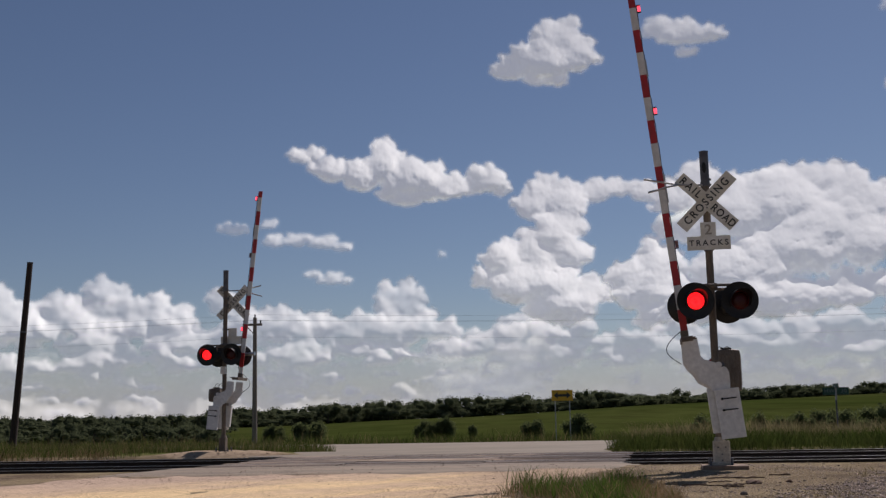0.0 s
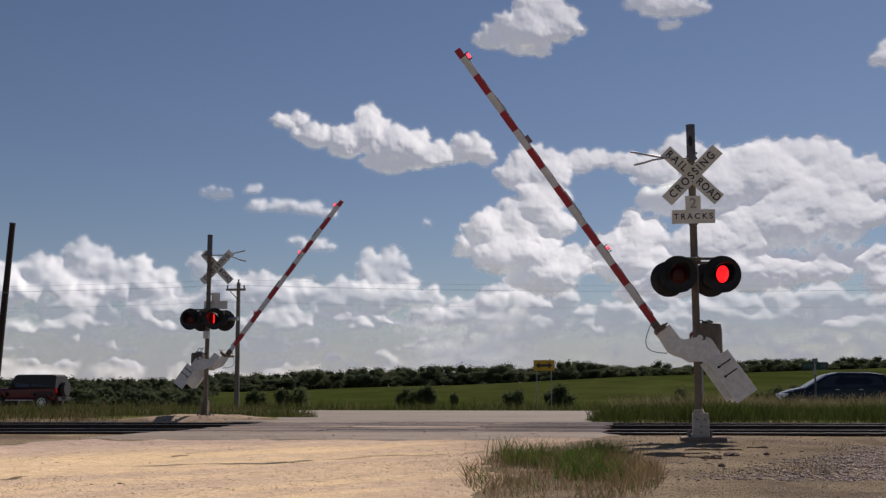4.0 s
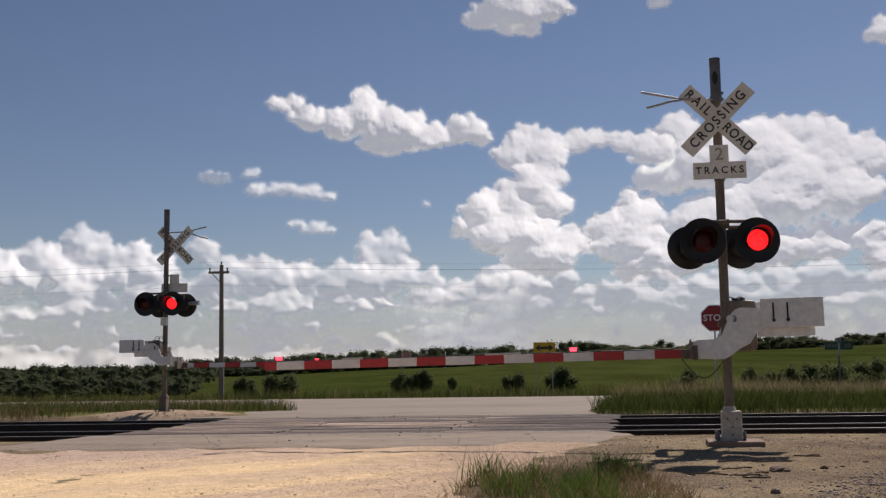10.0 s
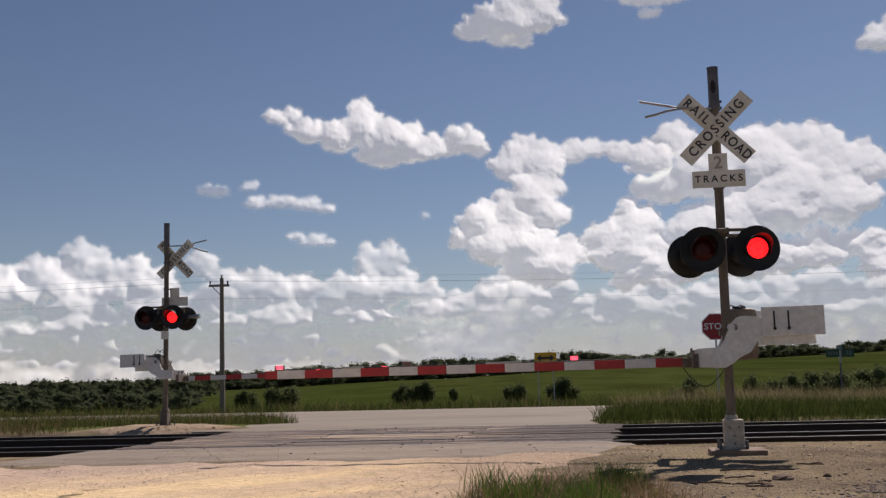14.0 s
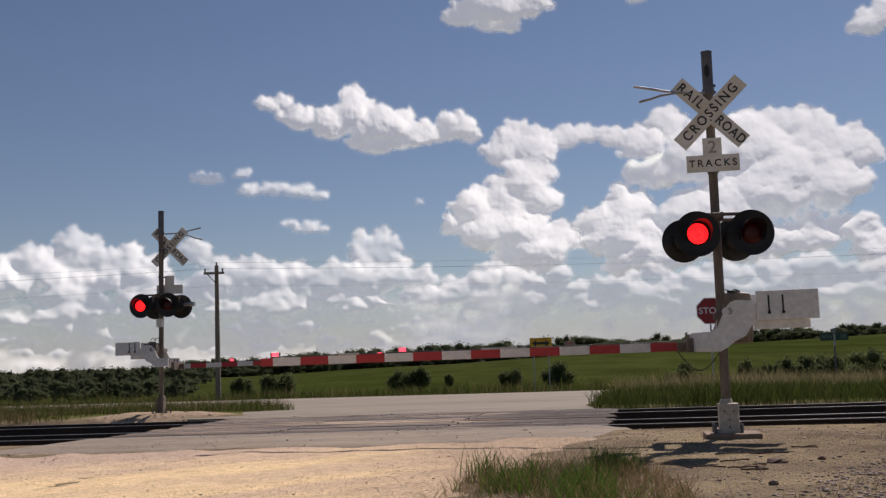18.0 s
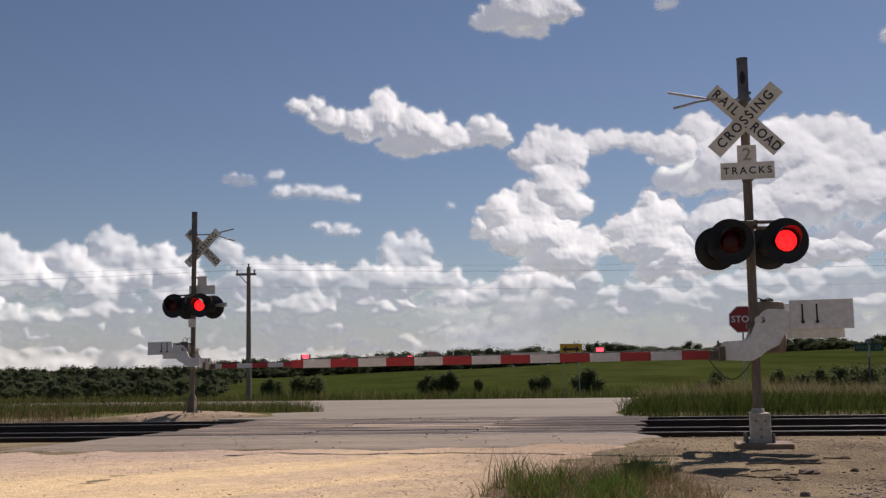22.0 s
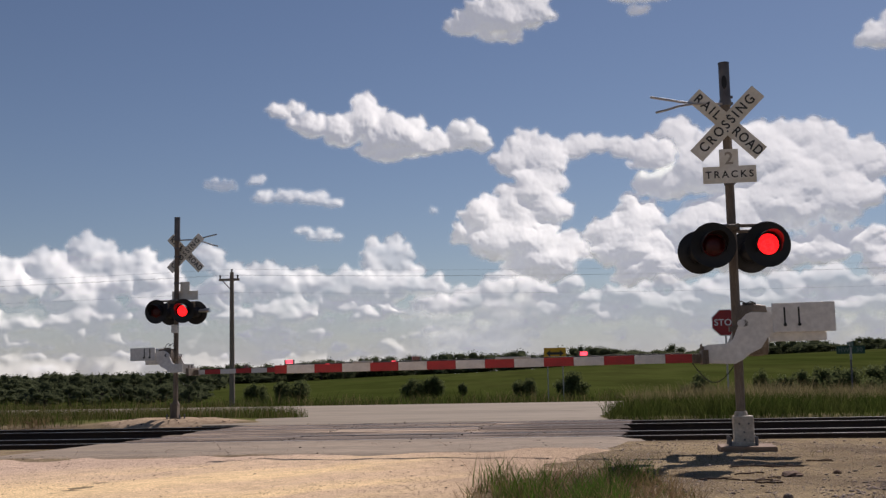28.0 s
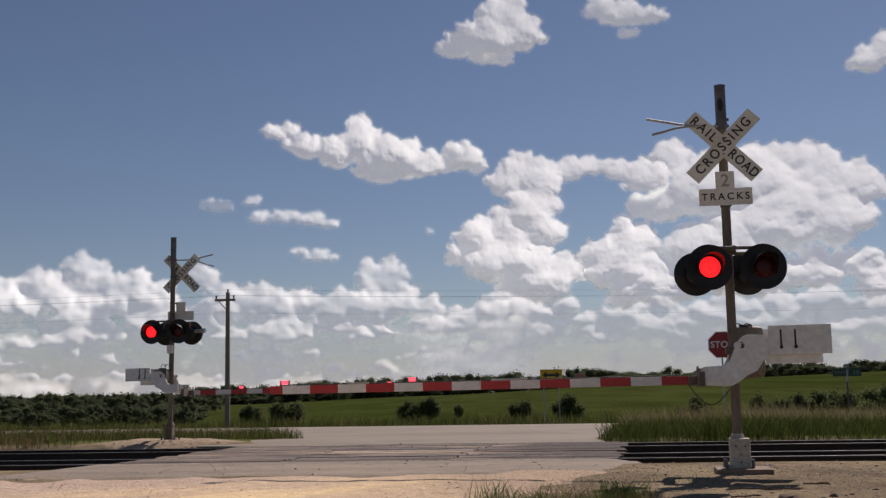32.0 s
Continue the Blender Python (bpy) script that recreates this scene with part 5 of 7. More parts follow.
xs, ys = scatter(34000, -34, -3.6, 26.8, 41.0, 9, left_verge)
blades("grass", xs, ys, 0.36, 0.013, 0.45, M_GRASS, 10, "green and tan grass strip beside the highway")
xs, ys = scatter(15000, -34, -3.8, 27.0, 41.0, 11, left_verge)
blades("dry_grass", xs, ys, 0.42, 0.010, 0.4, M_DRY, 12, "dry tan stalks in the verge")
xs, ys = scatter(9000, -34, -10.5, 26.7, 30.0, 33, lambda x, y, rng: fbm(x * 0.4, y * 0.8, 78) + 0.2 * rng.rand(len(x)) > 0.52)
blades("dry_grass", xs, ys, 0.20, 0.014, 0.8, M_PINK, 34, "low reddish-brown dry grass beside the rails")
xs, ys = scatter(40000, -45, 45, 45.5, 68.0, 13, lambda x, y, rng: y + SKEW_H * x > 50.0)
blades("grass", xs, ys, 0.75, 0.03, 0.5, M_GRASS, 14, "rough grass strip in the ditch beyond the highway")
xs, ys = scatter(10000, -45, 45, 45.5, 66.0, 15, lambda x, y, rng: y + SKEW_H * x > 50.3)
blades("dry_grass", xs, ys, 0.85, 0.03, 0.4, M_DRY, 16, "tan stalks in the rough ditch grass")


def leaf_cloud(rng, centres, radii, n, size, inner=0.55, fuzz=0.5):
    """n small crossed leaf cards scattered in the given balls, thicker towards their skins."""
    c = np.asarray(centres, float)
    r = np.asarray(radii, float)
    k = rng.choice(len(c), n, p=(r**2).prod(1) ** 0.5 / ((r**2).prod(1) ** 0.5).sum())
    d = rng.normal(size=(n, 3))
    d /= np.linalg.norm(d, axis=1)[:, None]
    p = c[k] + d * r[k] * (inner + fuzz * rng.rand(n, 1) ** 0.6)
    u = rng.normal(size=(n, 3))
    u /= np.linalg.norm(u, axis=1)[:, None]
    w = np.cross(u, rng.normal(size=(n, 3)))
    w /= np.linalg.norm(w, axis=1)[:, None]
    s = size * (0.5 + rng.rand(n, 1))
    v = np.stack([p - u * s, p + w * s * 0.55, p + u * s, p - w * s * 0.55], 1).reshape(-1, 3)
    return v, np.arange(n * 4).reshape(-1, 4)


@functools.lru_cache(maxsize=2)
def unit_ball(level):
    bm = bmesh.new()
    bmesh.ops.create_icosphere(bm, subdivisions=level, radius=1.0)
    bm.verts.ensure_lookup_table()
    v = np.array([tuple(p.co) for p in bm.verts])
    f = np.array([[p.index for p in q.verts] for q in bm.faces])
    bm.free()
    return v, f


def clumps(rng, centres, radii, level=2, rough=0.22):
    """Uneven solid masses of foliage, one for each clump, that close the crown behind its leaves."""
    v, f = unit_ball(level)
    c, r = np.asarray(centres, float), np.asarray(radii, float)
    n = len(c)
    k = 1.0 + rough * (rng.rand(n, len(v), 1) - 0.6)
    p = c[:, None] + v[None] * k * r[:, None]
    return p.reshape(-1, 3), (f[None] + (np.arange(n) * len(v))[:, None, None]).reshape(-1, 3)


def bush(x, y, w, h, seed, label, n=4200):
    w, h = 1.12 * w, 1.25 * h
    rng = np.random.RandomState(seed)
    z = float(height(x, y))
    thing = empty("bush", pose(x, y, z), label, "bush", "scattered bushes beyond the highway")
    m = 18
    cs = np.stack([(rng.rand(m) - 0.5) * w * 0.85, (rng.rand(m) - 0.5) * w * 0.7, h * (0.22 + 0.55 * rng.rand(m))], -1)
    cs[:, 2] *= 1.0 - 0.5 * np.abs(cs[:, 0]) / (0.5 * w)
    rs = np.stack([w * (0.11 + 0.13 * rng.rand(m))] * 2 + [h * (0.13 + 0.14 * rng.rand(m))], -1)
    v, f = leaf_cloud(rng, cs, rs, n, 0.032 * (w + h) / 2, 0.25, 0.95)
    arrays("crown", v, f, M_LEAF, thing)
    v, f = clumps(rng, cs, rs * 0.66)
    arrays("inner_foliage", v, f, M_LEAF, thing, smooth=True)
    bm = bmesh.new()
    for k in range(m):
        rod(bm, (0.1 * cs[k, 0], 0.1 * cs[k, 1], -0.1), tuple(cs[k]), 0.035, 0.012, n=5)
    part("stem", bm, M_BARK, thing)
    return thing


bush(-13.7, 72.0, 1.29, 1.33, 200, "dark green bush at the edge of the field")
bush(-10.9, 70.0, 2.03, 1.69, 201, "dark green bush at the edge of the field")
bush(-3.3, 74.0, 1.40, 1.37, 202, "dark green bush at the edge of the field")
bush(-1.9, 74.0, 1.32, 1.58, 203, "dark green bush at the edge of the field")
bush(0.1, 82.0, 0.60, 1.05, 204, "dark green bush at the edge of the field")
bush(4.4, 76.0, 1.44, 1.40, 205, "dark green bush at the edge of the field")
bush(7.4, 72.0, 1.89, 1.64, 206, "dark green bush at the edge of the field")
bush(14.5, 66.0, 1.60, 1.50, 207, "dense dark bush among tall grass")
bush(16.6, 60.0, 0.95, 1.88, 208, "dense dark bush among tall grass")
bush(18.5, 62.0, 1.11, 1.50, 209, "dense dark bush among tall grass")
bush(20.9, 66.0, 1.39, 1.69, 210, "dense dark bush among tall grass")
bush(23.3, 70.0, 1.11, 1.69, 211, "dense dark bush among tall grass")
bush(23.1, 64.0, 2.36, 1.91, 212, "dense dark bush among tall grass")
bush(26.1, 66.0, 2.78, 2.06, 213, "dense dark bush among tall grass")
bush(19.8, 70.0, 1.11, 0.99, 214, "dense dark bush among tall grass")


def woods(name, az0, az1, d0, d1, n_trees, h0, h1, w, leaves, size, seed, label, sparse=None, taller=0.0):
    """Far trees as one mass: each a trunk and a crown of clumps of its own."""
    rng = np.random.RandomState(seed)
    vs, fs, base = [], [], 0
    heart, radii = [], []
    bm = bmesh.new()
    for k in range(n_trees):
        az, d = radians(az0 + (az1 - az0) * rng.rand()), d0 + (d1 - d0) * rng.rand()
        if sparse and rng.rand() > sparse(math.degrees(az)):
            continue
        x, y = d * math.sin(az), d * math.cos(az)
        z = float(height(x, y))
        hh = h0 + (h1 - h0) * rng.rand() ** 1.5
        hh += taller * float(smooth_step(-14, -10, math.degrees(az)) * (1 - smooth_step(4, 8, math.degrees(az))))
        hh *= 0.95 - 0.30 * float(smooth_step(5, 13, math.degrees(az)))
        ww = w * (0.6 + 0.8 * rng.rand())
        m = 6
        cs = np.stack([x + (rng.rand(m) - 0.5) * ww, y + (rng.rand(m) - 0.5) * ww, z + hh * (0.12 + 0.66 * rng.rand(m))], -1)
        rs = np.stack([ww * (0.22 + 0.18 * rng.rand(m))] * 2 + [hh * (0.15 + 0.13 * rng.rand(m))], -1)
        v, f = leaf_cloud(rng, cs, rs, leaves, size)
        heart.append(cs), radii.append(rs * 0.6)
        vs.append(v)
        fs.append(f + base)
        base += len(v)
        rod(bm, (x, y, z - 0.3), (x, y, z + hh * 0.6), 0.18, 0.08, n=5)
    thing = empty(name, pose(0, 0, 0), label, "woods", kind="stuff")
    arrays("foliage", np.concatenate(vs), np.concatenate(fs), M_WOODS, thing, kind="stuff")
    v, f = clumps(rng, np.concatenate(heart), np.concatenate(radii))
    arrays("inner_foliage", v, f, M_WOODS, thing, kind="stuff", smooth=True)
    part("trunks", bm, M_BARK, thing, kind="stuff")


woods("far_woods", -13.6, 27, 395, 450, 390, 4.5, 9.0, 8.5, 700, 0.26, 31, "dark line of trees along the far field edge", lambda a: 1.0 if a < 12 else (0.75 if a < 18 else 0.5), 0.7)
woods("left_woods", -34, -12.6, 170, 260, 1500, 2.4, 3.6, 2.4, 260, 0.12, 33, "dense dark woods beyond the highway")
woods("hedge_brush", -34, -13.4, 78, 120, 220, 1.0, 2.0, 1.5, 420, 0.07, 35, "dark brush before the woods")


# ---- clouds ----
def cloud_material():
    """White vapour: it scatters the sun; an even emission stands in for light scattered inside it; thin edges let the
    sky through.
    """
    m = bpy.data.materials.new("cloud_vapour")
    m.use_nodes = True
    n, l = m.node_tree.nodes, m.node_tree.links
    n.remove(n["Principled BSDF"])
    df, em, ad = n.new("ShaderNodeBsdfDiffuse"), n.new("ShaderNodeEmission"), n.new("ShaderNodeAddShader")
    df.inputs["Color"].default_value = (0.955, 0.98, 0.915, 1)
    # emission lifts the shaded faces; the vapour is no light source
    em.inputs["Color"].default_value, em.inputs["Strength"].default_value = (0.95, 0.955, 0.985, 1), 0.26
    l.new(df.outputs[0], ad.inputs[0])
    l.new(em.outputs[0], ad.inputs[1])
    at, tr, mx = n.new("ShaderNodeAttribute"), n.new("ShaderNodeBsdfTransparent"), n.new("ShaderNodeMixShader")
    at.attribute_name = "vapour"
    l.new(at.outputs["Fac"], mx.inputs["Fac"])
    l.new(tr.outputs[0], mx.inputs[1])
    l.new(ad.outputs[0], mx.inputs[2])
    l.new(mx.outputs[0], n["Material Output"].inputs["Surface"])
    return m


M_CLOUD = cloud_material()
drifters = []


def heads(rng, a, e, depth, ra, re, level, out):
    """A ball of vapour and the smaller heads that bud from its upper, outer skin."""
    out.append((a, e, depth, ra, re))
    if level == 0 or min(ra, re) < 0.16:
        return
    for _ in range((9, 6, 5)[3 - level] if level < 4 else 12):
        t, p = rng.uniform(-0.5, math.pi + 0.5), rng.uniform(0.5, 1.6)
        k = rng.uniform(0.34, 0.55)
        r = max(0.11, k * (0.65 * min(ra, re) + 0.35 * max(ra, re)))
        heads(rng, a + 0.85 * ra * math.cos(t) * math.sin(p), e + 0.85 * re * math.sin(t) * math.sin(p), depth + 0.7 * min(ra, re) * math.cos(p), r, r * rng.uniform(0.8, 1.0), level - 1, out)


LEAN_TALL, LEAN_BANK = 2.1, 1.3  # the clouds' faces lie back towards the sun


def cloud(label, layer, lobes, fill=None, step=0.055):
    """A cumulus far off: lobes of (azimuth, elevation, half width, half height) in degrees, budding into ever smaller heads.
    fill = (azimuth from, to, elevation from, to, count) adds rows of small flat-based clouds."""
    seed = 100 + 13 * len(drifters)
    rng = np.random.RandomState(seed)
    L = np.array(lobes) * np.array((1, 1, 0.87, 0.87) if layer < 0 else (1, 1, 0.92, 0.92)) - np.array((0, 0.25 if layer < 0 else 0.15 + 0.18 * layer, 0, 0))
    e_low = L[:, 1].min()
    balls = []
    for a, e, ra, re in L:
        heads(rng, a, e, -0.2 * (e - e_low), ra, re, 3, balls)
    if fill:
        for _ in range(fill[4]):
            f = rng.rand()
            a0, e0 = rng.uniform(fill[0], fill[1]), fill[2] + (fill[3] - fill[2]) * f
            if fbm(np.array(a0 * 0.22), np.array(e0 * 0.55), seed + 85, 3) < 0.33 + 0.07 * f:
                continue
            w = (0.4 + 0.75 * f) * rng.uniform(0.6, 1.5)
            for _ in range(6):
                dx = rng.uniform(-1, 1)
                r = w * rng.uniform(0.20, 0.44) * (1.2 - 0.6 * abs(dx))
                heads(rng, a0 + dx * w, e0 + 0.6 * r, 0.5 + 0.3 * f, r * 1.1, r * 0.9, 2, balls)
    B = np.array(balls)
    pad = 0.6
    az = np.arange((B[:, 0] - B[:, 3]).min() - pad, (B[:, 0] + B[:, 3]).max() + pad, step)
    el = np.arange(max(-1.0, (B[:, 1] - B[:, 4]).min() - pad), (B[:, 1] + B[:, 4]).max() + pad, step)
    A, E = np.meshgrid(az, el)
    small = float(np.clip(L[:, 3].max() / 1.2, 0.22, 1.0))
    warp = lambda k, s: fbm(A * k + 50 * s, E * k + 9 * s, seed + s, 4) - 0.5
    wa, we = A + small * 0.5 * warp(1.1, 1) + 0.10 * warp(5.0, 2), E + small * 0.4 * warp(1.1, 3) + 0.10 * warp(5.0, 4)
    low = float(B[:, 2].min()) - 1.0
    S, Q, K = np.zeros(A.shape), np.zeros(A.shape), 8.0
    for a, e, depth, ra, re in balls:
        i0, i1 = np.searchsorted(el, (e - re - 0.6, e + re + 0.6))
        j0, j1 = np.searchsorted(az, (a - ra - 0.6, a + ra + 0.6))
        w = (slice(i0, i1), slice(j0, j1))
        dy = (we[w] - e) / re
        q = 1 - ((wa[w] - a) / ra) ** 2 - np.where(dy < 0, dy * 1.15, dy) ** 2
        r = min(ra, re)
        S[w] += np.where(q > 0, np.exp(K * (depth + (1.15 if fill else 1.6) * r * np.sqrt(np.clip(q, 0, 1)) - low)) - np.exp(K * (depth - low)) * 0.9, 0.0)
        Q[w] = np.maximum(Q[w], np.clip(q, 0, 1) * min(1.0, 0.55 + 0.6 * r))
    ragged = fbm(A * 4.5, E * 4.5, seed + 60, 5) - 0.5
    # the bank's lower opacity imitates the dimming and blueing of distance
    d = smooth_step(0.04, 0.50 + 0.35 * (1 - small), Q + 1.3 * ragged * np.sqrt(Q) * (1 - Q)) * ((0.80 if fill else 0.97) if small > 0.5 else 0.5 + 0.4 * small)
    if fill:
        # haze painted into the sheet's opacity between the bank's clouds, thicker towards the ground
        haze = 0.62 * smooth_step(fill[3] + 1.0, fill[2], E + 2.2 * (fbm(A * 0.5, E * 1.1, seed + 80, 4) - 0.5))
        haze = haze * smooth_step(fill[0] - 2.0, fill[0] + 1.0, A) * (1 - smooth_step(fill[1] - 1.0, fill[1] + 2.0, A))
        # mottled opacity stands in for soft shading within the bank
        d = np.maximum(d * (0.52 + 0.78 * fbm(A * 0.9 + 3, E * 1.8, seed + 88, 5)).clip(0, 1.12), haze)
    R = 2500.0 + 130.0 * layer - (620.0 if fill else 0.0)
    # the skin runs on smoothly past each head's rim
    held = (S > 0).astype(float)
    H = low + np.log(np.where(S > 0, S, 1.0)) / K
    blur_h, blur_w = H * held, held + 1e-6
    for k in (3, 6, 12):
        for axis in (0, 1):
            blur_h, blur_w = (sum(np.roll(v, j, axis) for j in (-k, 0, k)) / 3 for v in (blur_h, blur_w))
    H = np.where(held > 0, H, np.where(blur_w > 1e-4, blur_h / blur_w - 0.25, 0.0))
    for axis in (0, 1):
        for _ in range(2):
            d = sum(np.roll(d, k, axis) for k in (-1, 0, 1)) / 3
        d[-3:], d[:, :3], d[:, -3:] = 0, 0, 0
        H = sum(w * np.roll(H, k, axis) for k, w in ((-2, 1), (-1, 3), (0, 4), (1, 3), (2, 1))) / 12
    if fill:
        far = 0.26 + 0.74 * smooth_step(0.6, 3.6, E)  # the bank's relief flattens into the distance, standing in for haze
        H = 0.95 * H * far
    # bases stand upright, crowns fall away
    high = float(L[:, 1].max() + 0.5 - el[0])
    u = np.clip((E - el[0]) / high, 0, 1.3)
    back = LEAN_BANK * (E - el[0]) if fill else LEAN_TALL * high * (0.50 * u + 0.42 * u * u)
    if fill:
        lumps = far * (0.12 * puffs(wa * 1.1, we * 1.3, seed + 5) + 0.12 * puffs(wa * 2.4 + 7, we * 2.8, seed + 6) + 0.05 * puffs(wa * 5.0, we * 5.6, seed + 8) + 0.5 * fbm(A * 0.5, E * 1.1, seed + 77, 3))
    else:
        lumps = small * (0.27 * puffs(wa * 1.1, we * 1.3, seed + 5) + 0.11 * puffs(wa * 2.6 + 7, we * 3.0, seed + 6) + 1.1 * fbm(A * 0.45, E * 0.6, seed + 75, 3))
    relief = H - back + 0.085 * fbm(A * 6, E * 6, seed + 70, 5) + lumps
    if fill:
        for axis in (0, 1, 0, 1):
            relief = sum(w * np.roll(relief, k, axis) for k, w in ((-2, 1), (-1, 3), (0, 4), (1, 3), (2, 1))) / 12
    r = R - 44.0 * relief
    X, Y, Z = r * np.cos(np.radians(E)) * np.sin(np.radians(A)), r * np.cos(np.radians(E)) * np.cos(np.radians(A)), r * np.sin(np.radians(E)) + EYE_Z
    n, m = A.shape
    i = np.arange(n * m).reshape(n, m)
    f = np.stack([i[:-1, :-1], i[:-1, 1:], i[1:, 1:], i[1:, :-1]], -1).reshape(-1, 4)
    dk = d.ravel()
    f = f[dk[f].max(1) > 0.004]
    used = np.unique(f)
    order = np.full(n * m, -1)
    order[used] = np.arange(len(used))
    ob = arrays("cloud", np.stack([X, Y, Z], -1).reshape(-1, 3)[used], order[f], M_CLOUD, label=label, category="cloud", kind="structure", smooth=True)
    at = ob.data.attributes.new("vapour", "FLOAT", "POINT")
    at.data.foreach_set("value", dk[used].astype(np.float32))
    drifters.append((ob, float(np.interp(L[:, 1].mean(), (5, 9, 13, 16.5, 19), (0.012, 0.006, 0.029, 0.05, 0.085))) if layer < 0 else (0.03 if layer == 0 else 0.015)))
    return ob


def sky_clouds():
    cloud("small bright cumulus cloud high in the blue sky", -1, [(3.8, 19.0, 2.26, 1.36), (1.9, 18.6, 1.36, 0.84), (4.5, 20.0, 1.51, 1.21), (5.5, 19.1, 1.36, 1.15), (3.6, 18.0, 1.51, 0.54)])
    cloud("flat white cloud fragment high in the sky", -1, [(11.2, 19.8, 1.81, 0.75), (10.2, 20.1, 1.81, 0.66), (12.5, 19.6, 1.21, 0.54), (11.3, 18.9, 0.66, 0.36)])
    cloud("white cloud with a ragged lower edge", -1, [(22.8, 16.3, 1.06, 0.84), (23.9, 16.6, 1.51, 1.06)])
    cloud("thin white cloud wisp", -1, [(22.5, 19.9, 1.36, 0.42)])
    cloud("long white cumulus cloud with puffy top", -1, [(-8.7, 14.1, 1.15, 0.60), (-7.4, 13.4, 1.15, 0.84), (-5.7, 13.0, 1.45, 1.00), (-4.5, 13.6, 1.39, 1.36), (-3.0, 13.0, 1.75, 1.27), (-1.4, 12.5, 1.36, 0.96), (-3.3, 12.0, 1.75, 0.66), (1.0, 12.8, 1.36, 1.00), (0.1, 12.4, 0.90, 0.54), (1.9, 12.2, 0.66, 0.48)])
    cloud("faint small cloud puff", -1, [(-12.4, 10.2, 0.90, 0.42), (-10.6, 10.5, 0.60, 0.30)])
    cloud("small flat white cloud", -1, [(-10.2, 9.6, 0.90, 0.45), (-9.0, 9.65, 0.90, 0.45), (-7.7, 9.6, 1.30, 0.55), (-6.7, 9.35, 0.80, 0.33)])
    cloud("small thin white cloud", -1, [(-8.2, 7.9, 0.72, 0.30), (-7.1, 7.6, 1.09, 0.42)])
    cloud("tiny white cloud puff", -1, [(-1.2, 8.9, 0.24, 0.24)])
    cloud("towering cumulus cloud with bright puffy crown", 0, [(4.4, 11.9, 1.45, 1.00), (5.25, 10.15, 1.3, 1.2), (5.2, 8.8, 1.4, 1.3), (4.0, 8.3, 1.2, 1.2), (3.6, 11.2, 1.15, 1.00), (5.3, 11.2, 1.45, 1.30), (4.6, 9.7, 1.45, 1.45), (3.4, 8.8, 1.27, 1.21), (1.9, 8.4, 1.15, 1.27), (0.9, 7.4, 0.96, 0.66), (2.4, 7.0, 1.75, 1.36), (4.2, 7.0, 2.05, 1.51), (5.1, 5.8, 2.05, 1.36), (6.3, 6.6, 1.15, 1.00), (6.8, 11.8, 1.15, 0.69), (8.3, 12.0, 1.45, 0.54), (9.8, 11.7, 1.45, 0.69), (11.0, 11.2, 1.15, 1.00)])
    cloud("huge cumulus cloud with grey shaded middle", 0, [(9.7, 8.6, 0.78, 0.90), (8.5, 7.5, 1.15, 0.69), (10.2, 7.7, 1.75, 1.15), (7.8, 6.6, 1.45, 0.90), (9.6, 6.5, 2.65, 1.36), (11.8, 9.7, 1.75, 1.06), (12.5, 12.0, 1.45, 1.00), (13.9, 10.4, 2.65, 2.05), (16.2, 10.8, 2.65, 1.99), (18.2, 11.6, 2.05, 1.27), (19.8, 10.6, 2.05, 1.51), (21.4, 10.1, 1.15, 1.36), (20.2, 8.5, 1.75, 1.81), (17.5, 8.5, 2.96, 2.11), (14.0, 7.5, 2.96, 1.81), (15.9, 5.9, 3.56, 1.51), (19.2, 6.0, 1.75, 1.06), (21.4, 6.2, 1.45, 0.90), (11.6, 5.5, 2.96, 1.21), (22.2, 5.0, 1.21, 1.21)])
    cloud("bank of white cumulus clouds low over the horizon", 1, [(-23.8, 5.3, 1.51, 1.81), (-22.5, 4.8, 1.21, 1.36), (-20.9, 5.6, 1.36, 1.36), (-18.9, 6.1, 1.81, 1.30), (-17.0, 5.7, 1.66, 1.30), (-15.4, 5.1, 1.51, 1.21), (-13.1, 6.4, 0.84, 0.90), (-11.8, 5.1, 1.45, 1.15), (-9.6, 5.1, 1.75, 1.15), (-7.6, 4.9, 1.60, 1.00), (-5.8, 4.5, 1.45, 1.00), (-4.3, 6.4, 1.00, 1.09), (-3.2, 6.4, 1.09, 1.09), (-2.5, 5.3, 1.15, 1.00), (-4.0, 4.7, 1.75, 1.15), (-1.3, 3.8, 1.45, 1.00)], (-28, 3.5, 0.2, 4.6, 440))
    cloud("bank of grey-based cumulus clouds low over the hills", 1, [(1.9, 3.6, 1.45, 1.15), (3.6, 4.3, 1.45, 1.30), (5.0, 3.7, 1.45, 1.15), (8.0, 3.9, 1.81, 0.96), (12.1, 3.3, 2.11, 0.90), (16.1, 3.3, 1.81, 0.96), (19.6, 3.5, 1.81, 0.96), (22.0, 3.6, 1.81, 1.21)], (-1, 27, 0.6, 4.2, 400))


sky_clouds()


# ---- vehicles ----
movers = []
LANE_TURN = -5.7


def lane(x, y0):
    """A pose on the highway, which runs slightly askew."""
    return pose(x, y0 - 0.10 * x, -0.175, 0, 0, LANE_TURN)


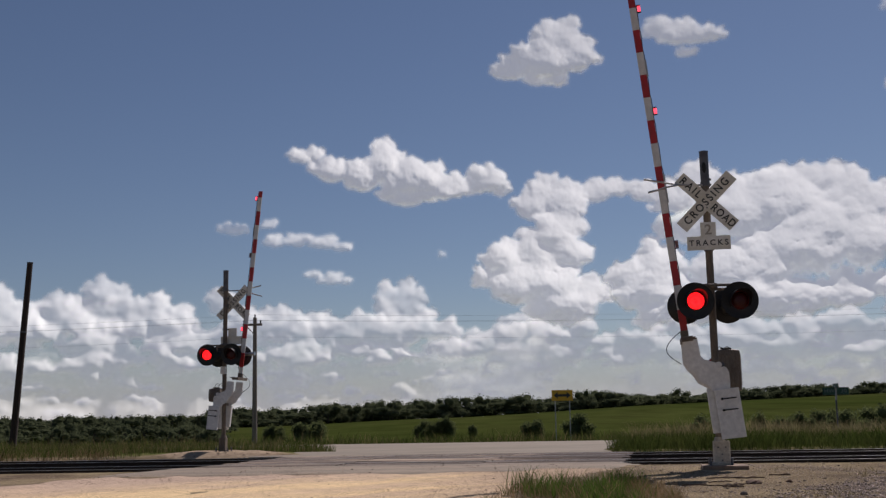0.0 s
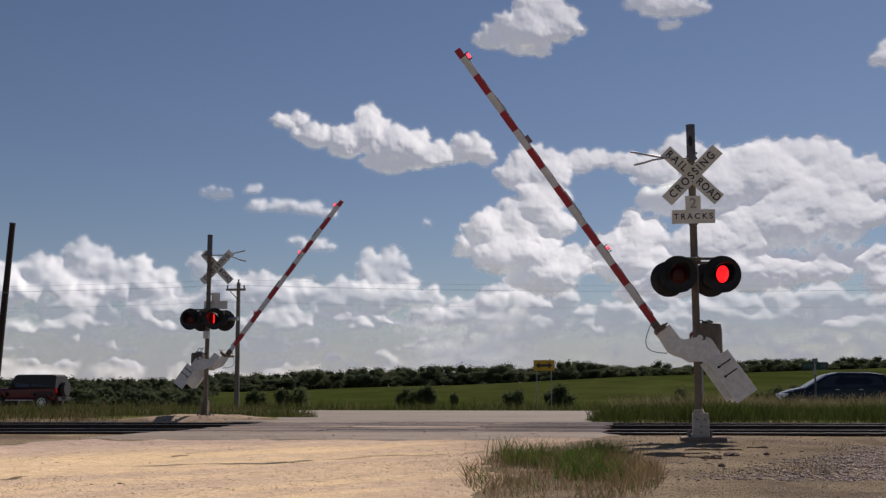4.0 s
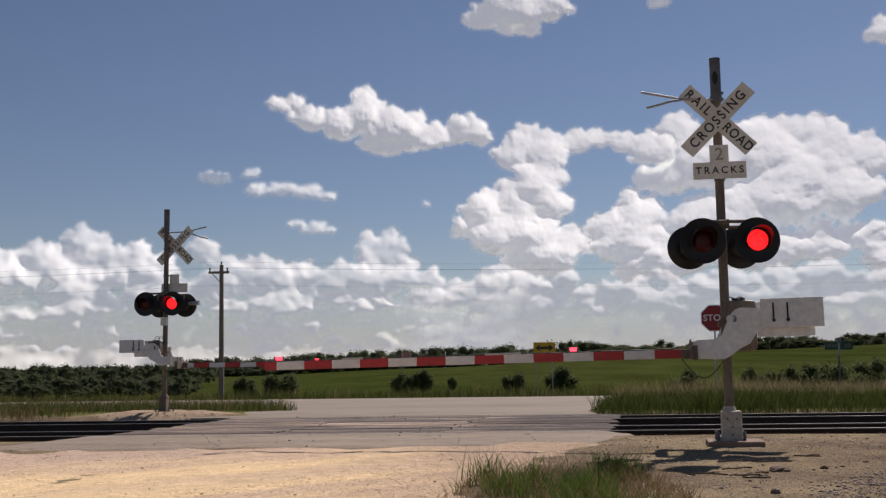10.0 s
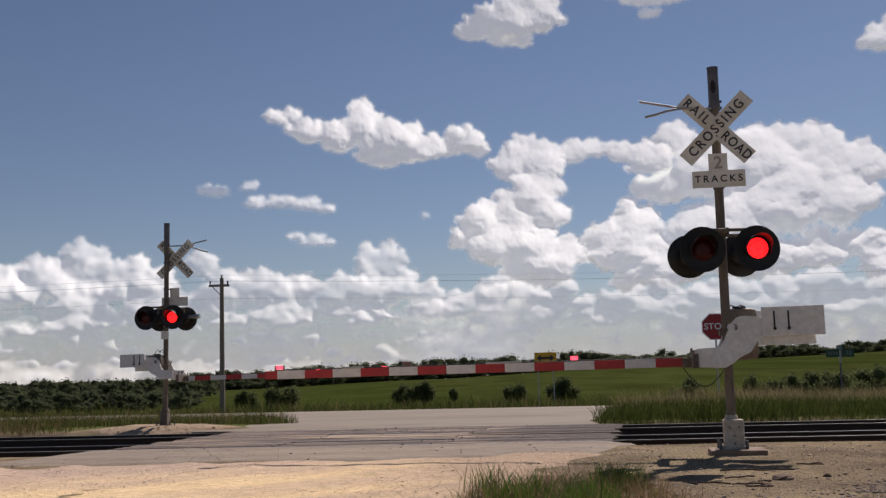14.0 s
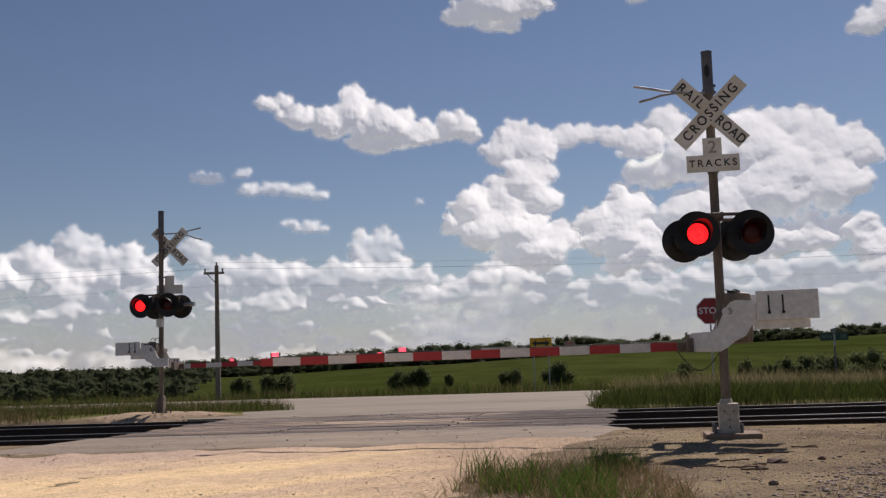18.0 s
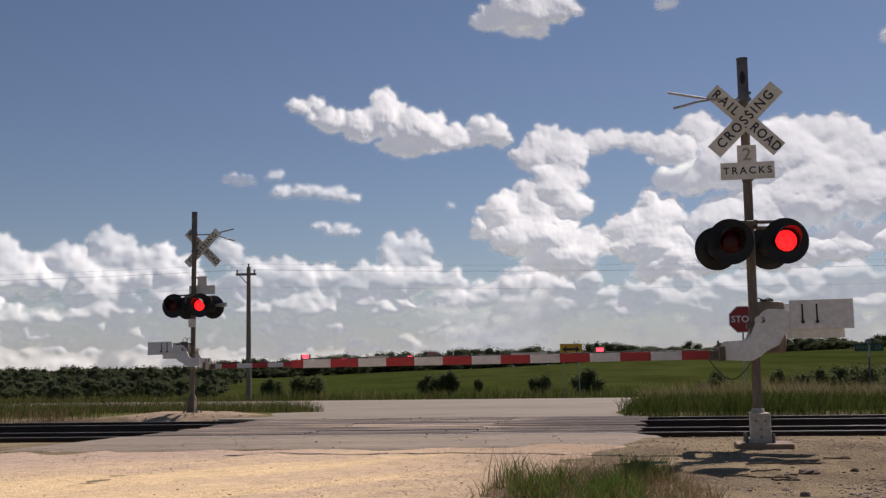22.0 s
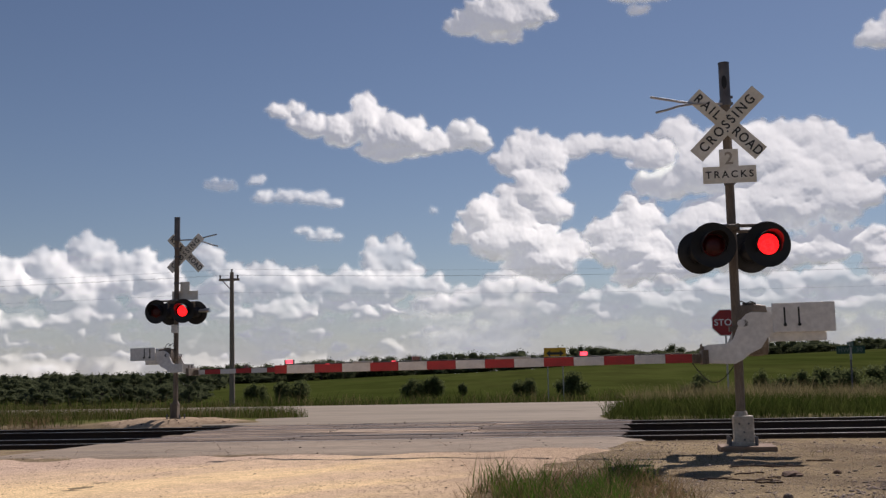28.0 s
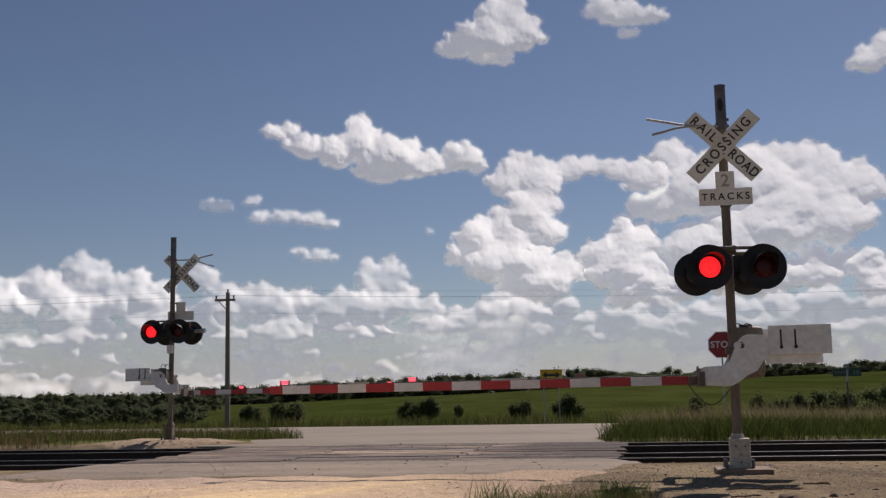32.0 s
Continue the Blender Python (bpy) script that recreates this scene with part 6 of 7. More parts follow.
def shell(stations, material, name, parent, label=""):
    """A body lofted along x: stations of (x, z bottom, half width, z belt, half width at belt, z top, half width at top)."""
    bm = bmesh.new()
    rings = []
    for x, zb, wb, zm, wm, zt, wt in stations:
        half = [(wb * 0.92, zb), (wb, zb + 0.08), (wm + 0.01, (zb + zm) / 2), (wm, zm), ((wm + wt) / 2 + 0.015, (zm + zt) / 2), (wt, zt - 0.03), (wt * 0.85, zt)]
        ring = [(-w, z) for w, z in half] + [(w, z) for w, z in reversed(half)]
        rings.append([bm.verts.new((x, w, z)) for w, z in ring])
    n = len(rings[0])
    for a, b in zip(rings, rings[1:]):
        for i in range(n):
            bm.faces.new((a[i], a[(i + 1) % n], b[(i + 1) % n], b[i]))
    bm.faces.new(rings[0])
    bm.faces.new(list(reversed(rings[-1])))
    ob = part(name, bm, material, parent, label, smooth=True)
    ob.data.set_sharp_from_angle(angle=radians(38))
    return ob


def side_panel(name, pts, wf, t, material, parent, both=True):
    """A flat panel on each flank: (x, z) outline laid on the body's half width wf(z), t proud of it."""
    for s in ((-1, 1) if both else (-1,)):
        bm = bmesh.new()
        a = [bm.verts.new((x, s * (wf(z) + t), z)) for x, z in pts]
        b = [bm.verts.new((x, s * (wf(z) - 0.03), z)) for x, z in pts]
        bm.faces.new(a)
        for i in range(len(pts)):
            j = (i + 1) % len(pts)
            bm.faces.new((a[i], a[j], b[j], b[i]))
        part(name, bm, material, parent)


def wheel(parent, x, y, r, w, side, spokes, rim_r, t0, t1, sense, list_out, rim_mat=None):
    """A wheel with tyre and spoked rim; it turns about its own axle."""
    bm = bmesh.new()
    lathe(bm, [(-w / 2, rim_r), (-w / 2, r * 0.92), (-w / 2 + 0.03, r), (w / 2 - 0.03, r), (w / 2, r * 0.92), (w / 2, rim_r), (-w / 2, rim_r)], 28)
    wh = part("wheel", bm, M_TYRE, parent, "black tyre on a bright rim", smooth=False)
    bm = bmesh.new()
    o = side * (w / 2 - 0.02)
    lathe(bm, [(o - 0.05, rim_r), (o + side * 0.015, rim_r), (o + side * 0.015, rim_r * 0.86), (o - side * 0.03, rim_r * 0.84)], 28)
    for k in range(spokes):
        a = 2 * math.pi * k / spokes
        vs = box(bm, (0, 0, 0), (rim_r * 0.9, 0.03, rim_r * 1.1 / spokes + 0.02))
        bmesh.ops.transform(bm, matrix=pose(0, o, 0) @ Matrix.Rotation(a, 4, "Y") @ pose(rim_r * 0.45, 0, 0), verts=vs)
    rod(bm, (0, o - 0.03, 0), (0, o + 0.03, 0), rim_r * 0.28, n=12)
    part("rim", bm, rim_mat or M_RIM, wh)
    # a black disc stands in for the shade behind the spokes
    bm = bmesh.new()
    rod(bm, (0, o - side * 0.05, 0), (0, o - side * 0.04, 0), rim_r * 0.98, n=20)
    part("hollow_shade_disc", bm, M_PLASTIC, wh)
    m = pose(x, y, r)
    wh.matrix_basis = m
    list_out.append((wh, m, t0, t1, sense))


def arches(parent, xs, r, w):
    for x in xs:
        for s in (-1, 1):
            bm = bmesh.new()
            rod(bm, (x, s * (w - 0.30), r), (x, s * (w + 0.004), r), r * 1.17, n=24)
            part("wheel_arch", bm, M_PLASTIC, parent)


def shrink(thing, k, wheels):
    """Bring a built vehicle to a size k times its own."""
    for ob in thing.children_recursive:
        if ob.type == "MESH":
            ob.data.transform(Matrix.Scale(k, 4))
            ob.matrix_basis.translation = ob.matrix_basis.translation * k
    return [(wh, Matrix.Translation(m.translation * k), t0, t1, sense) for wh, m, t0, t1, sense in wheels]


def car(kind):
    """The three passing cars; they face -x."""
    wheels = []
    if kind == "jeep":
        t = empty("off_road_car", lane(0, 46.8), "dark red boxy off-road car with black top, driving", "car")
        shell([(-1.95, 0.62, 0.60, 0.90, 0.60, 1.02, 0.55), (-1.88, 0.55, 0.66, 0.92, 0.66, 1.08, 0.62), (-0.75, 0.50, 0.72, 0.98, 0.74, 1.14, 0.70), (-0.62, 0.50, 0.76, 1.0, 0.76, 1.14, 0.72),
               (1.75, 0.50, 0.78, 1.08, 0.78, 1.16, 0.76), (1.86, 0.55, 0.76, 1.08, 0.76, 1.14, 0.72)], M_JEEP, "body", t, "dark red body")
        shell([(-0.72, 1.12, 0.70, 1.16, 0.70, 1.18, 0.68), (-0.42, 1.10, 0.71, 1.40, 0.69, 1.78, 0.62), (-0.30, 1.10, 0.71, 1.40, 0.70, 1.84, 0.63), (1.70, 1.10, 0.74, 1.40, 0.72, 1.84, 0.64), (1.84, 1.10, 0.73, 1.40, 0.70, 1.76, 0.60)], M_PLASTIC, "hard_top", t, "black hard top")
        wf = lambda z: 0.72 - 0.10 * max(0, z - 1.3) / 0.5
        for pts in (((-0.40, 1.2), (-0.25, 1.66), (0.42, 1.68), (0.42, 1.2)), ((0.56, 1.24), (0.56, 1.68), (1.60, 1.68), (1.64, 1.24))):
            side_panel("window", pts, wf, 0.012, M_GLASS, t)
        for x in (-1.25, 1.20):
            for s in (-1, 1):
                bm = bmesh.new()
                box(bm, (x, s * 0.80, 0.90), (0.98, 0.24, 0.07), 0.03)
                box(bm, (x - 0.46, s * 0.80, 0.80), (0.10, 0.24, 0.22), 0.02)
                box(bm, (x + 0.46, s * 0.80, 0.80), (0.10, 0.24, 0.22), 0.02)
                part("fender", bm, M_JEEP if x < 0 else M_PLASTIC, t)
            for s in (-1, 1):
                wheel(t, x, s * 0.77, 0.40, 0.25, s, 7, 0.24, 2.0, 4.4, -1, wheels)
        for x, z, w in ((-2.06, 0.60, 0.22), (1.96, 0.58, 0.16)):
            bm = bmesh.new()
            box(bm, (x, 0, z), (w, 1.5, 0.20), 0.04)
            part("bumper", bm, M_PLASTIC, t)
        bm = bmesh.new()
        rod(bm, (1.90, 0.05, 1.12), (2.14, 0.05, 1.12), 0.39, n=24)
        part("spare_wheel", bm, M_TYRE, t)
        for s in (-1, 1):
            bm = bmesh.new()
            box(bm, (1.88, s * 0.70, 1.0), (0.06, 0.14, 0.22), 0.01)
            part("tail_light", bm, M_REDLIGHT, t)
            bm = bmesh.new()
            box(bm, (-0.50, s * 0.86, 1.28), (0.10, 0.20, 0.16), 0.02)
            part("mirror", bm, M_PLASTIC, t)
        bm = bmesh.new()
        box(bm, (0.0, -0.86, 0.52), (1.5, 0.12, 0.06), 0.02)
        part("side_step", bm, M_CHROME, t)
        wheels = shrink(t, 0.92, wheels)
        rows = [(0.0, lane(-1.45 + 19.2 * 3.0, 46.8)), (32.0, lane(-1.45 - 19.2 * 29.0, 46.8))]
    else:
        mpv = kind == "minivan"
        L, paint = (4.75, M_BLACKCAR) if mpv else (3.95, M_NAVYCAR)
        t = empty("minivan" if mpv else "suv", lane(0, 46.8), "black minivan with bright wheel covers, driving" if mpv else "dark navy sport utility vehicle, driving", "car")
        h = L / 2
        zt = 1.74 if mpv else 1.64
        if mpv:
            st = [(-h, 0.35, 0.60, 0.62, 0.62, 0.70, 0.55), (-h + 0.12, 0.28, 0.80, 0.66, 0.80, 0.84, 0.70), (-h + 0.55, 0.25, 0.92, 0.84, 0.92, 0.98, 0.80), (-h + 1.05, 0.24, 0.96, 0.96, 0.95, 1.08, 0.80), (-h + 1.95, 0.24, 0.97, 1.02, 0.96, 1.62, 0.72),
                  (-h + 2.5, 0.24, 0.97, 1.03, 0.96, zt, 0.72), (h - 1.0, 0.24, 0.97, 1.04, 0.96, zt, 0.71), (h - 0.35, 0.26, 0.96, 1.05, 0.94, zt - 0.08, 0.68), (h - 0.06, 0.32, 0.92, 1.02, 0.90, 1.20, 0.80), (h, 0.38, 0.86, 0.80, 0.86, 0.95, 0.78)]
        else:
            st = [(-h, 0.40, 0.62, 0.66, 0.64, 0.76, 0.56), (-h + 0.12, 0.32, 0.82, 0.74, 0.82, 0.92, 0.72), (-h + 0.60, 0.28, 0.91, 0.92, 0.91, 1.04, 0.80), (-h + 1.25, 0.27, 0.93, 1.02, 0.93, 1.12, 0.80), (-h + 1.95, 0.27, 0.94, 1.06, 0.93, 1.60, 0.70),
                  (-h + 2.4, 0.27, 0.94, 1.06, 0.93, zt, 0.70), (h - 1.1, 0.27, 0.94, 1.08, 0.93, zt - 0.02, 0.68), (h - 0.30, 0.30, 0.93, 1.10, 0.90, zt - 0.12, 0.62), (h - 0.05, 0.36, 0.90, 1.05, 0.88, 1.16, 0.80), (h, 0.42, 0.84, 0.85, 0.84, 0.95, 0.76)]
        shell(st, paint, "body", t)
        wf = lambda z: 0.95 - 0.24 * max(0, z - 1.04) / 0.68 + 0.012
        x0 = -h + 1.32
        q = 1.0 if mpv else 0.72
        for pts in (((x0, 1.08), (x0 + 0.72 * q, 1.56), (x0 + 1.22 * q, 1.60), (x0 + 1.20 * q, 1.08)), ((x0 + 1.30 * q, 1.08), (x0 + 1.32 * q, 1.60), (x0 + 2.18 * q, 1.60), (x0 + 2.20 * q, 1.10)), ((x0 + 2.30 * q, 1.12), (x0 + 2.28 * q, 1.59), (h - 0.62, 1.56), (h - 0.36, 1.18))):
            side_panel("window", pts, wf, 0.004, M_GLASS, t)
        bm = bmesh.new()
        slab(bm, [(-h + 1.22, 1.10), (-h + 1.92, 1.57), (-h + 1.95, 1.585), (-h + 1.20, 1.12)], -0.66, 0.66)
        part("windscreen", bm, M_GLASS, t)
        r = 0.335 if mpv else 0.36
        xs = (-h + 0.86, h - 0.98) if mpv else (-h + 0.60, h - 0.78)
        arches(t, xs, r, 0.955 if mpv else 0.93)
        for x in xs:
            for s in (-1, 1):
                wheel(t, x, s * 0.86, r, 0.22, s, 9 if mpv else 5, 0.235, 3.6 if mpv else 19.6, 5.6 if mpv else 21.6, -1, wheels)
        for s in (-1, 1):
            bm = bmesh.new()
            box(bm, (-h + 0.16, s * 0.66, 0.74), (0.30, 0.28, 0.14), 0.04)
            part("head_light", bm, M_HEADLIGHT, t)
            bm = bmesh.new()
            box(bm, (h - 0.12, s * 0.84, 1.12), (0.20, 0.14, 0.26), 0.03)
            part("tail_light", bm, M_REDLIGHT, t)
            bm = bmesh.new()
            box(bm, (-h + 1.42, s * 1.02, 1.10), (0.12, 0.20, 0.13), 0.03)
            part("mirror", bm, paint, t)
            for x in (x0 + 1.0 * q, x0 + 2.0 * q):
                bm = bmesh.new()
                box(bm, (x, s * 0.975, 0.98), (0.18, 0.03, 0.03), 0.008)
                part("door_handle", bm, M_CHROME if mpv else paint, t)
        bm = bmesh.new()
        box(bm, (0.1, 0, 0.24), (L - 1.0, 1.6, 0.10), 0.03)
        part("underbody", bm, M_PLASTIC, t)
        if mpv:
            rows = [(0.0, lane(7.70 + 22.8 * 4.4, 46.8)), (32.0, lane(7.70 - 22.8 * 27.6, 46.8))]
        else:
            rows = [(0.0, lane(-2.15 + 25.6 * 20.5, 46.8)), (32.0, lane(-2.15 - 25.6 * 11.5, 46.8))]
    movers.append((t, rows, wheels))


def lorry():
    """Red tractor with a white grain trailer; it faces +x, its nose at x = 0."""
    wheels = []
    t = empty("semi_truck", lane(0, 42.5), "red semi truck pulling a long white hopper trailer, driving", "truck")
    t0, t1 = 9.9, 13.2
    shell([(-1.90, 0.80, 0.92, 1.30, 0.90, 1.86, 0.74), (-1.2, 0.95, 0.66, 1.30, 0.64, 1.83, 0.58), (-0.34, 0.70, 0.54, 1.20, 0.54, 1.80, 0.48), (-0.14, 0.62, 0.52, 1.10, 0.52, 1.74, 0.46)], M_TRUCKRED, "bonnet", t, "long red bonnet")
    shell([(-3.42, 0.85, 1.0, 1.75, 1.0, 2.70, 0.90), (-3.30, 0.70, 1.02, 1.75, 1.02, 2.80, 0.92), (-2.30, 0.66, 1.02, 1.75, 1.02, 2.84, 0.92), (-1.98, 0.66, 1.01, 1.75, 0.99, 2.80, 0.86), (-1.76, 0.70, 0.98, 1.75, 0.96, 1.90, 0.86)], M_TRUCKRED, "cab", t, "red cab")
    wf = lambda z: 1.02 - 0.08 * max(0, z - 1.75)
    side_panel("window", ((-2.95, 1.92), (-2.95, 2.52), (-2.12, 2.52), (-1.98, 1.92)), wf, 0.012, M_GLASS, t)
    bm = bmesh.new()
    slab(bm, [(-1.745, 1.95), (-1.93, 2.70), (-1.97, 2.70), (-1.79, 1.95)], -0.78, 0.78)
    part("windscreen", bm, M_GLASS, t)
    bm = bmesh.new()
    box(bm, (-0.08, 0, 1.25), (0.10, 0.86, 1.05), 0.03)
    part("grille", bm, M_CHROME, t, "chrome grille")
    bm = bmesh.new()
    box(bm, (-0.17, 0, 0.62), (0.46, 2.3, 0.34), 0.06)
    part("bumper", bm, M_CHROME, t, "chrome bumper")
    for s in (-1, 1):
        bm = bmesh.new()
        n = 14
        prev = None
        for k in range(n + 1):
            a = math.pi * (0.02 + 0.93 * k / n)
            row = [bm.verts.new((-1.5 + 0.72 * math.cos(a), s * y, 0.52 + 0.70 * math.sin(a))) for y in (0.50, 1.16)] + [bm.verts.new((-1.5 + 0.60 * math.cos(a), s * y, 0.52 + 0.58 * math.sin(a))) for y in (1.16, 0.50)]
            if prev:
                for i in range(4):
                    bm.faces.new((prev[i], prev[(i + 1) % 4], row[(i + 1) % 4], row[i]))
            prev = row
        part("fender", bm, M_TRUCKRED, t, "red front fender")
        bm = bmesh.new()
        rod(bm, (-0.70, s * 0.95, 1.05), (-0.60, s * 0.95, 1.05), 0.12, n=14)
        part("head_light", bm, M_HEADLIGHT, t)
        bm = bmesh.new()
        x = -3.24 - 0.16 * (1 if s < 0 else -1)
        tube(bm, [(x, s * 0.96, 1.0), (x, s * 0.96, 3.05), (x - 0.04, s * 0.96, 3.28), (x - 0.17, s * 0.96, 3.45)], 0.085, 12)
        part("exhaust_stack", bm, M_CHROME, t, "chrome exhaust stack")
        bm = bmesh.new()
        rod(bm, (-4.45, s * 0.95, 0.70), (-2.45, s * 0.95, 0.70), 0.31, n=24)
        part("fuel_tank", bm, M_CHROME, t, "polished fuel tank")
        bm = bmesh.new()
        box(bm, (-1.62, s * 1.20, 2.30), (0.08, 0.20, 0.46), 0.02)
        tube(bm, [(-1.95, s * 0.98, 2.6), (-1.62, s * 1.20, 2.50)], 0.015, 6)
        part("mirror", bm, M_CHROME, t)
    bm = bmesh.new()
    rod(bm, (-3.3, 0.5, 2.78), (-3.0, 0.5, 2.78), 0.05, n=8)
    rod(bm, (-2.5, -0.6, 2.78), (-2.5, -0.6, 3.5), 0.012, n=5)
    part("horn_and_aerial", bm, M_CHROME, t)
    bm = bmesh.new()
    box(bm, (-4.6, 0, 0.82), (6.0, 0.85, 0.24), 0.02)
    box(bm, (-5.75, 0, 1.08), (0.9, 0.9, 0.14), 0.02)
    part("chassis", bm, M_FRAME, t)
    for x in (-1.5,):
        for s in (-1, 1):
            wheel(t, x, s * 0.98, 0.52, 0.28, s, 8, 0.29, t0, t1, 1, wheels, M_SIGN_BACK)
    for x in (-5.05, -6.38):
        for s in (-1, 1):
            wheel(t, x, s * 0.92, 0.52, 0.56, s, 8, 0.29, t0, t1, 1, wheels, M_SIGN_BACK)
    # trailer
    a, b = -4.83, -16.95
    tr = []
    bm = bmesh.new()
    box(bm, ((a + b) / 2, 0, 2.10), (a - b, 2.5, 1.66), 0.03)
    part("trailer_body", bm, M_TRAILER, t, "white trailer side walls")
    for s in (-1, 1):
        bm = bmesh.new()
        box(bm, (a - 0.33, s * 1.258, 2.10), (0.64, 0.012, 1.52), 0.0)
        part("front_corner", bm, M_TARP, t, "grimy brown-grey corner panel")
    bm = bmesh.new()
    slab(bm, [(b - 0.01, 2.80), (b - 0.10, 2.60), (b - 0.10, 2.35), (b - 0.30, 2.05), (b - 0.26, 1.85), (b - 0.12, 1.55), (b - 0.01, 1.50)], -1.15, 1.15)
    part("tail_tarp_roll", bm, M_FRAME, t, "black rolled tarp hanging at the tail")
    bm = bmesh.new()
    for s in (-1, 1):
        box(bm, ((a + b) / 2, s * 1.26, 2.93), (a - b + 0.05, 0.09, 0.10), 0.01)
        box(bm, ((a + b) / 2, s * 1.26, 1.27), (a - b + 0.05, 0.07, 0.14), 0.01)
    part("trailer_rail", bm, M_FRAME, t, "dark trailer rails")
    for k in range(13):
        x = a - 0.4 - k * (a - b - 0.8) / 12
        for s in (-1, 1):
            bm = bmesh.new()
            box(bm, (x, s * 1.252, 2.1), (0.03, 0.008, 1.54))
            part("side_seam", bm, M_TRAILER, t)
    bm = bmesh.new()
    n = 10
    rows_ = []
    for x, hgt in ((a - 0.05, 0.14), (a - 0.5, 0.26), (a - 3, 0.12), (a - 8, 0.10), (b + 1.6, 0.12), (b + 0.7, 0.24), (b + 0.05, 0.10)):
        rows_.append([bm.verts.new((x, -1.22 + 2.44 * k / n, 2.95 + hgt * math.sin(math.pi * k / n))) for k in range(n + 1)])
    for p, q in zip(rows_, rows_[1:]):
        for k in range(n):
            bm.faces.new((p[k], p[k + 1], q[k + 1], q[k]))
    part("tarp", bm, M_TARP, t, "dusty grey roll tarp", smooth=True)
    bm = bmesh.new()
    slab(bm, [(a + 0.02, 2.92), (a + 0.20, 2.8), (a + 0.20, 1.3), (a + 0.02, 1.3)], -0.5, 0.5)
    for y in (-0.9, -0.6, 0.6, 0.9):
        rod(bm, (a + 0.55, y, 1.2), (a + 0.55, y, 2.85), 0.022, n=6)
        rod(bm, (a + 0.18, y, 2.78), (a + 0.55, y, 2.85), 0.022, n=6)
    for z in (1.6, 2.1, 2.6):
        rod(bm, (a + 0.55, -0.9, z), (a + 0.55, 0.9, z), 0.02, n=6)
    part("front_ladder", bm, M_SIGN_BACK, t)
    for xc in (-8.7, -12.3):
        bm = bmesh.new()
        vs = [bm.verts.new((xc + dx * sx, dy * sy, z)) for z, dx, dy in ((1.32, 1.3, 1.1), (0.72, 0.35, 0.35)) for sx, sy in ((-1, -1), (1, -1), (1, 1), (-1, 1))]
        for i in range(4):
            bm.faces.new((vs[i], vs[(i + 1) % 4], vs[4 + (i + 1) % 4], vs[4 + i]))
        bm.faces.new(vs[4:])
        part("hopper", bm, M_FRAME, t, "dark discharge hopper")
    bm = bmesh.new()
    box(bm, ((a + b) / 2 - 0.5, 0, 1.22), (a - b - 2.0, 0.9, 0.16), 0.02)
    box(bm, (b + 1.3, 0, 0.95), (2.6, 1.2, 0.45), 0.03)
    part("trailer_frame", bm, M_FRAME, t)
    for x in (-7.55,):
        for s in (-1, 1):
            bm = bmesh.new()
            rod(bm, (x, s * 0.9, 1.3), (x, s * 0.9, 0.45), 0.07, n=10)
            box(bm, (x, s * 0.9, 0.43), (0.25, 0.25, 0.04))
            part("landing_leg", bm, M_FRAME, t)
    # discharge auger slung below, sagging in the middle
    for s in (-1, 1):
        bm = bmesh.new()
        tube(bm, [(-8.0, s * 0.7, 0.92), (-9.5, s * 0.7, 0.72), (-11.0, s * 0.7, 0.64), (-12.4, s * 0.7, 0.66), (-13.6, s * 0.7, 0.80)], 0.13, 8)
        part("discharge_tube", bm, M_FRAME, t)
    for k in range(9):
        bm = bmesh.new()
        box(bm, (-8.3 - k * 0.6, -1.02, 0.92), (0.22, 0.03, 0.30), 0.01)
        part("side_flap", bm, M_FRAME, t)
    for x in (b + 1.1, b + 2.4):
        for s in (-1, 1):
            wheel(t, x, s * 0.92, 0.52, 0.56, s, 8, 0.27, t0, t1, 1, wheels, M_SLEEVE)
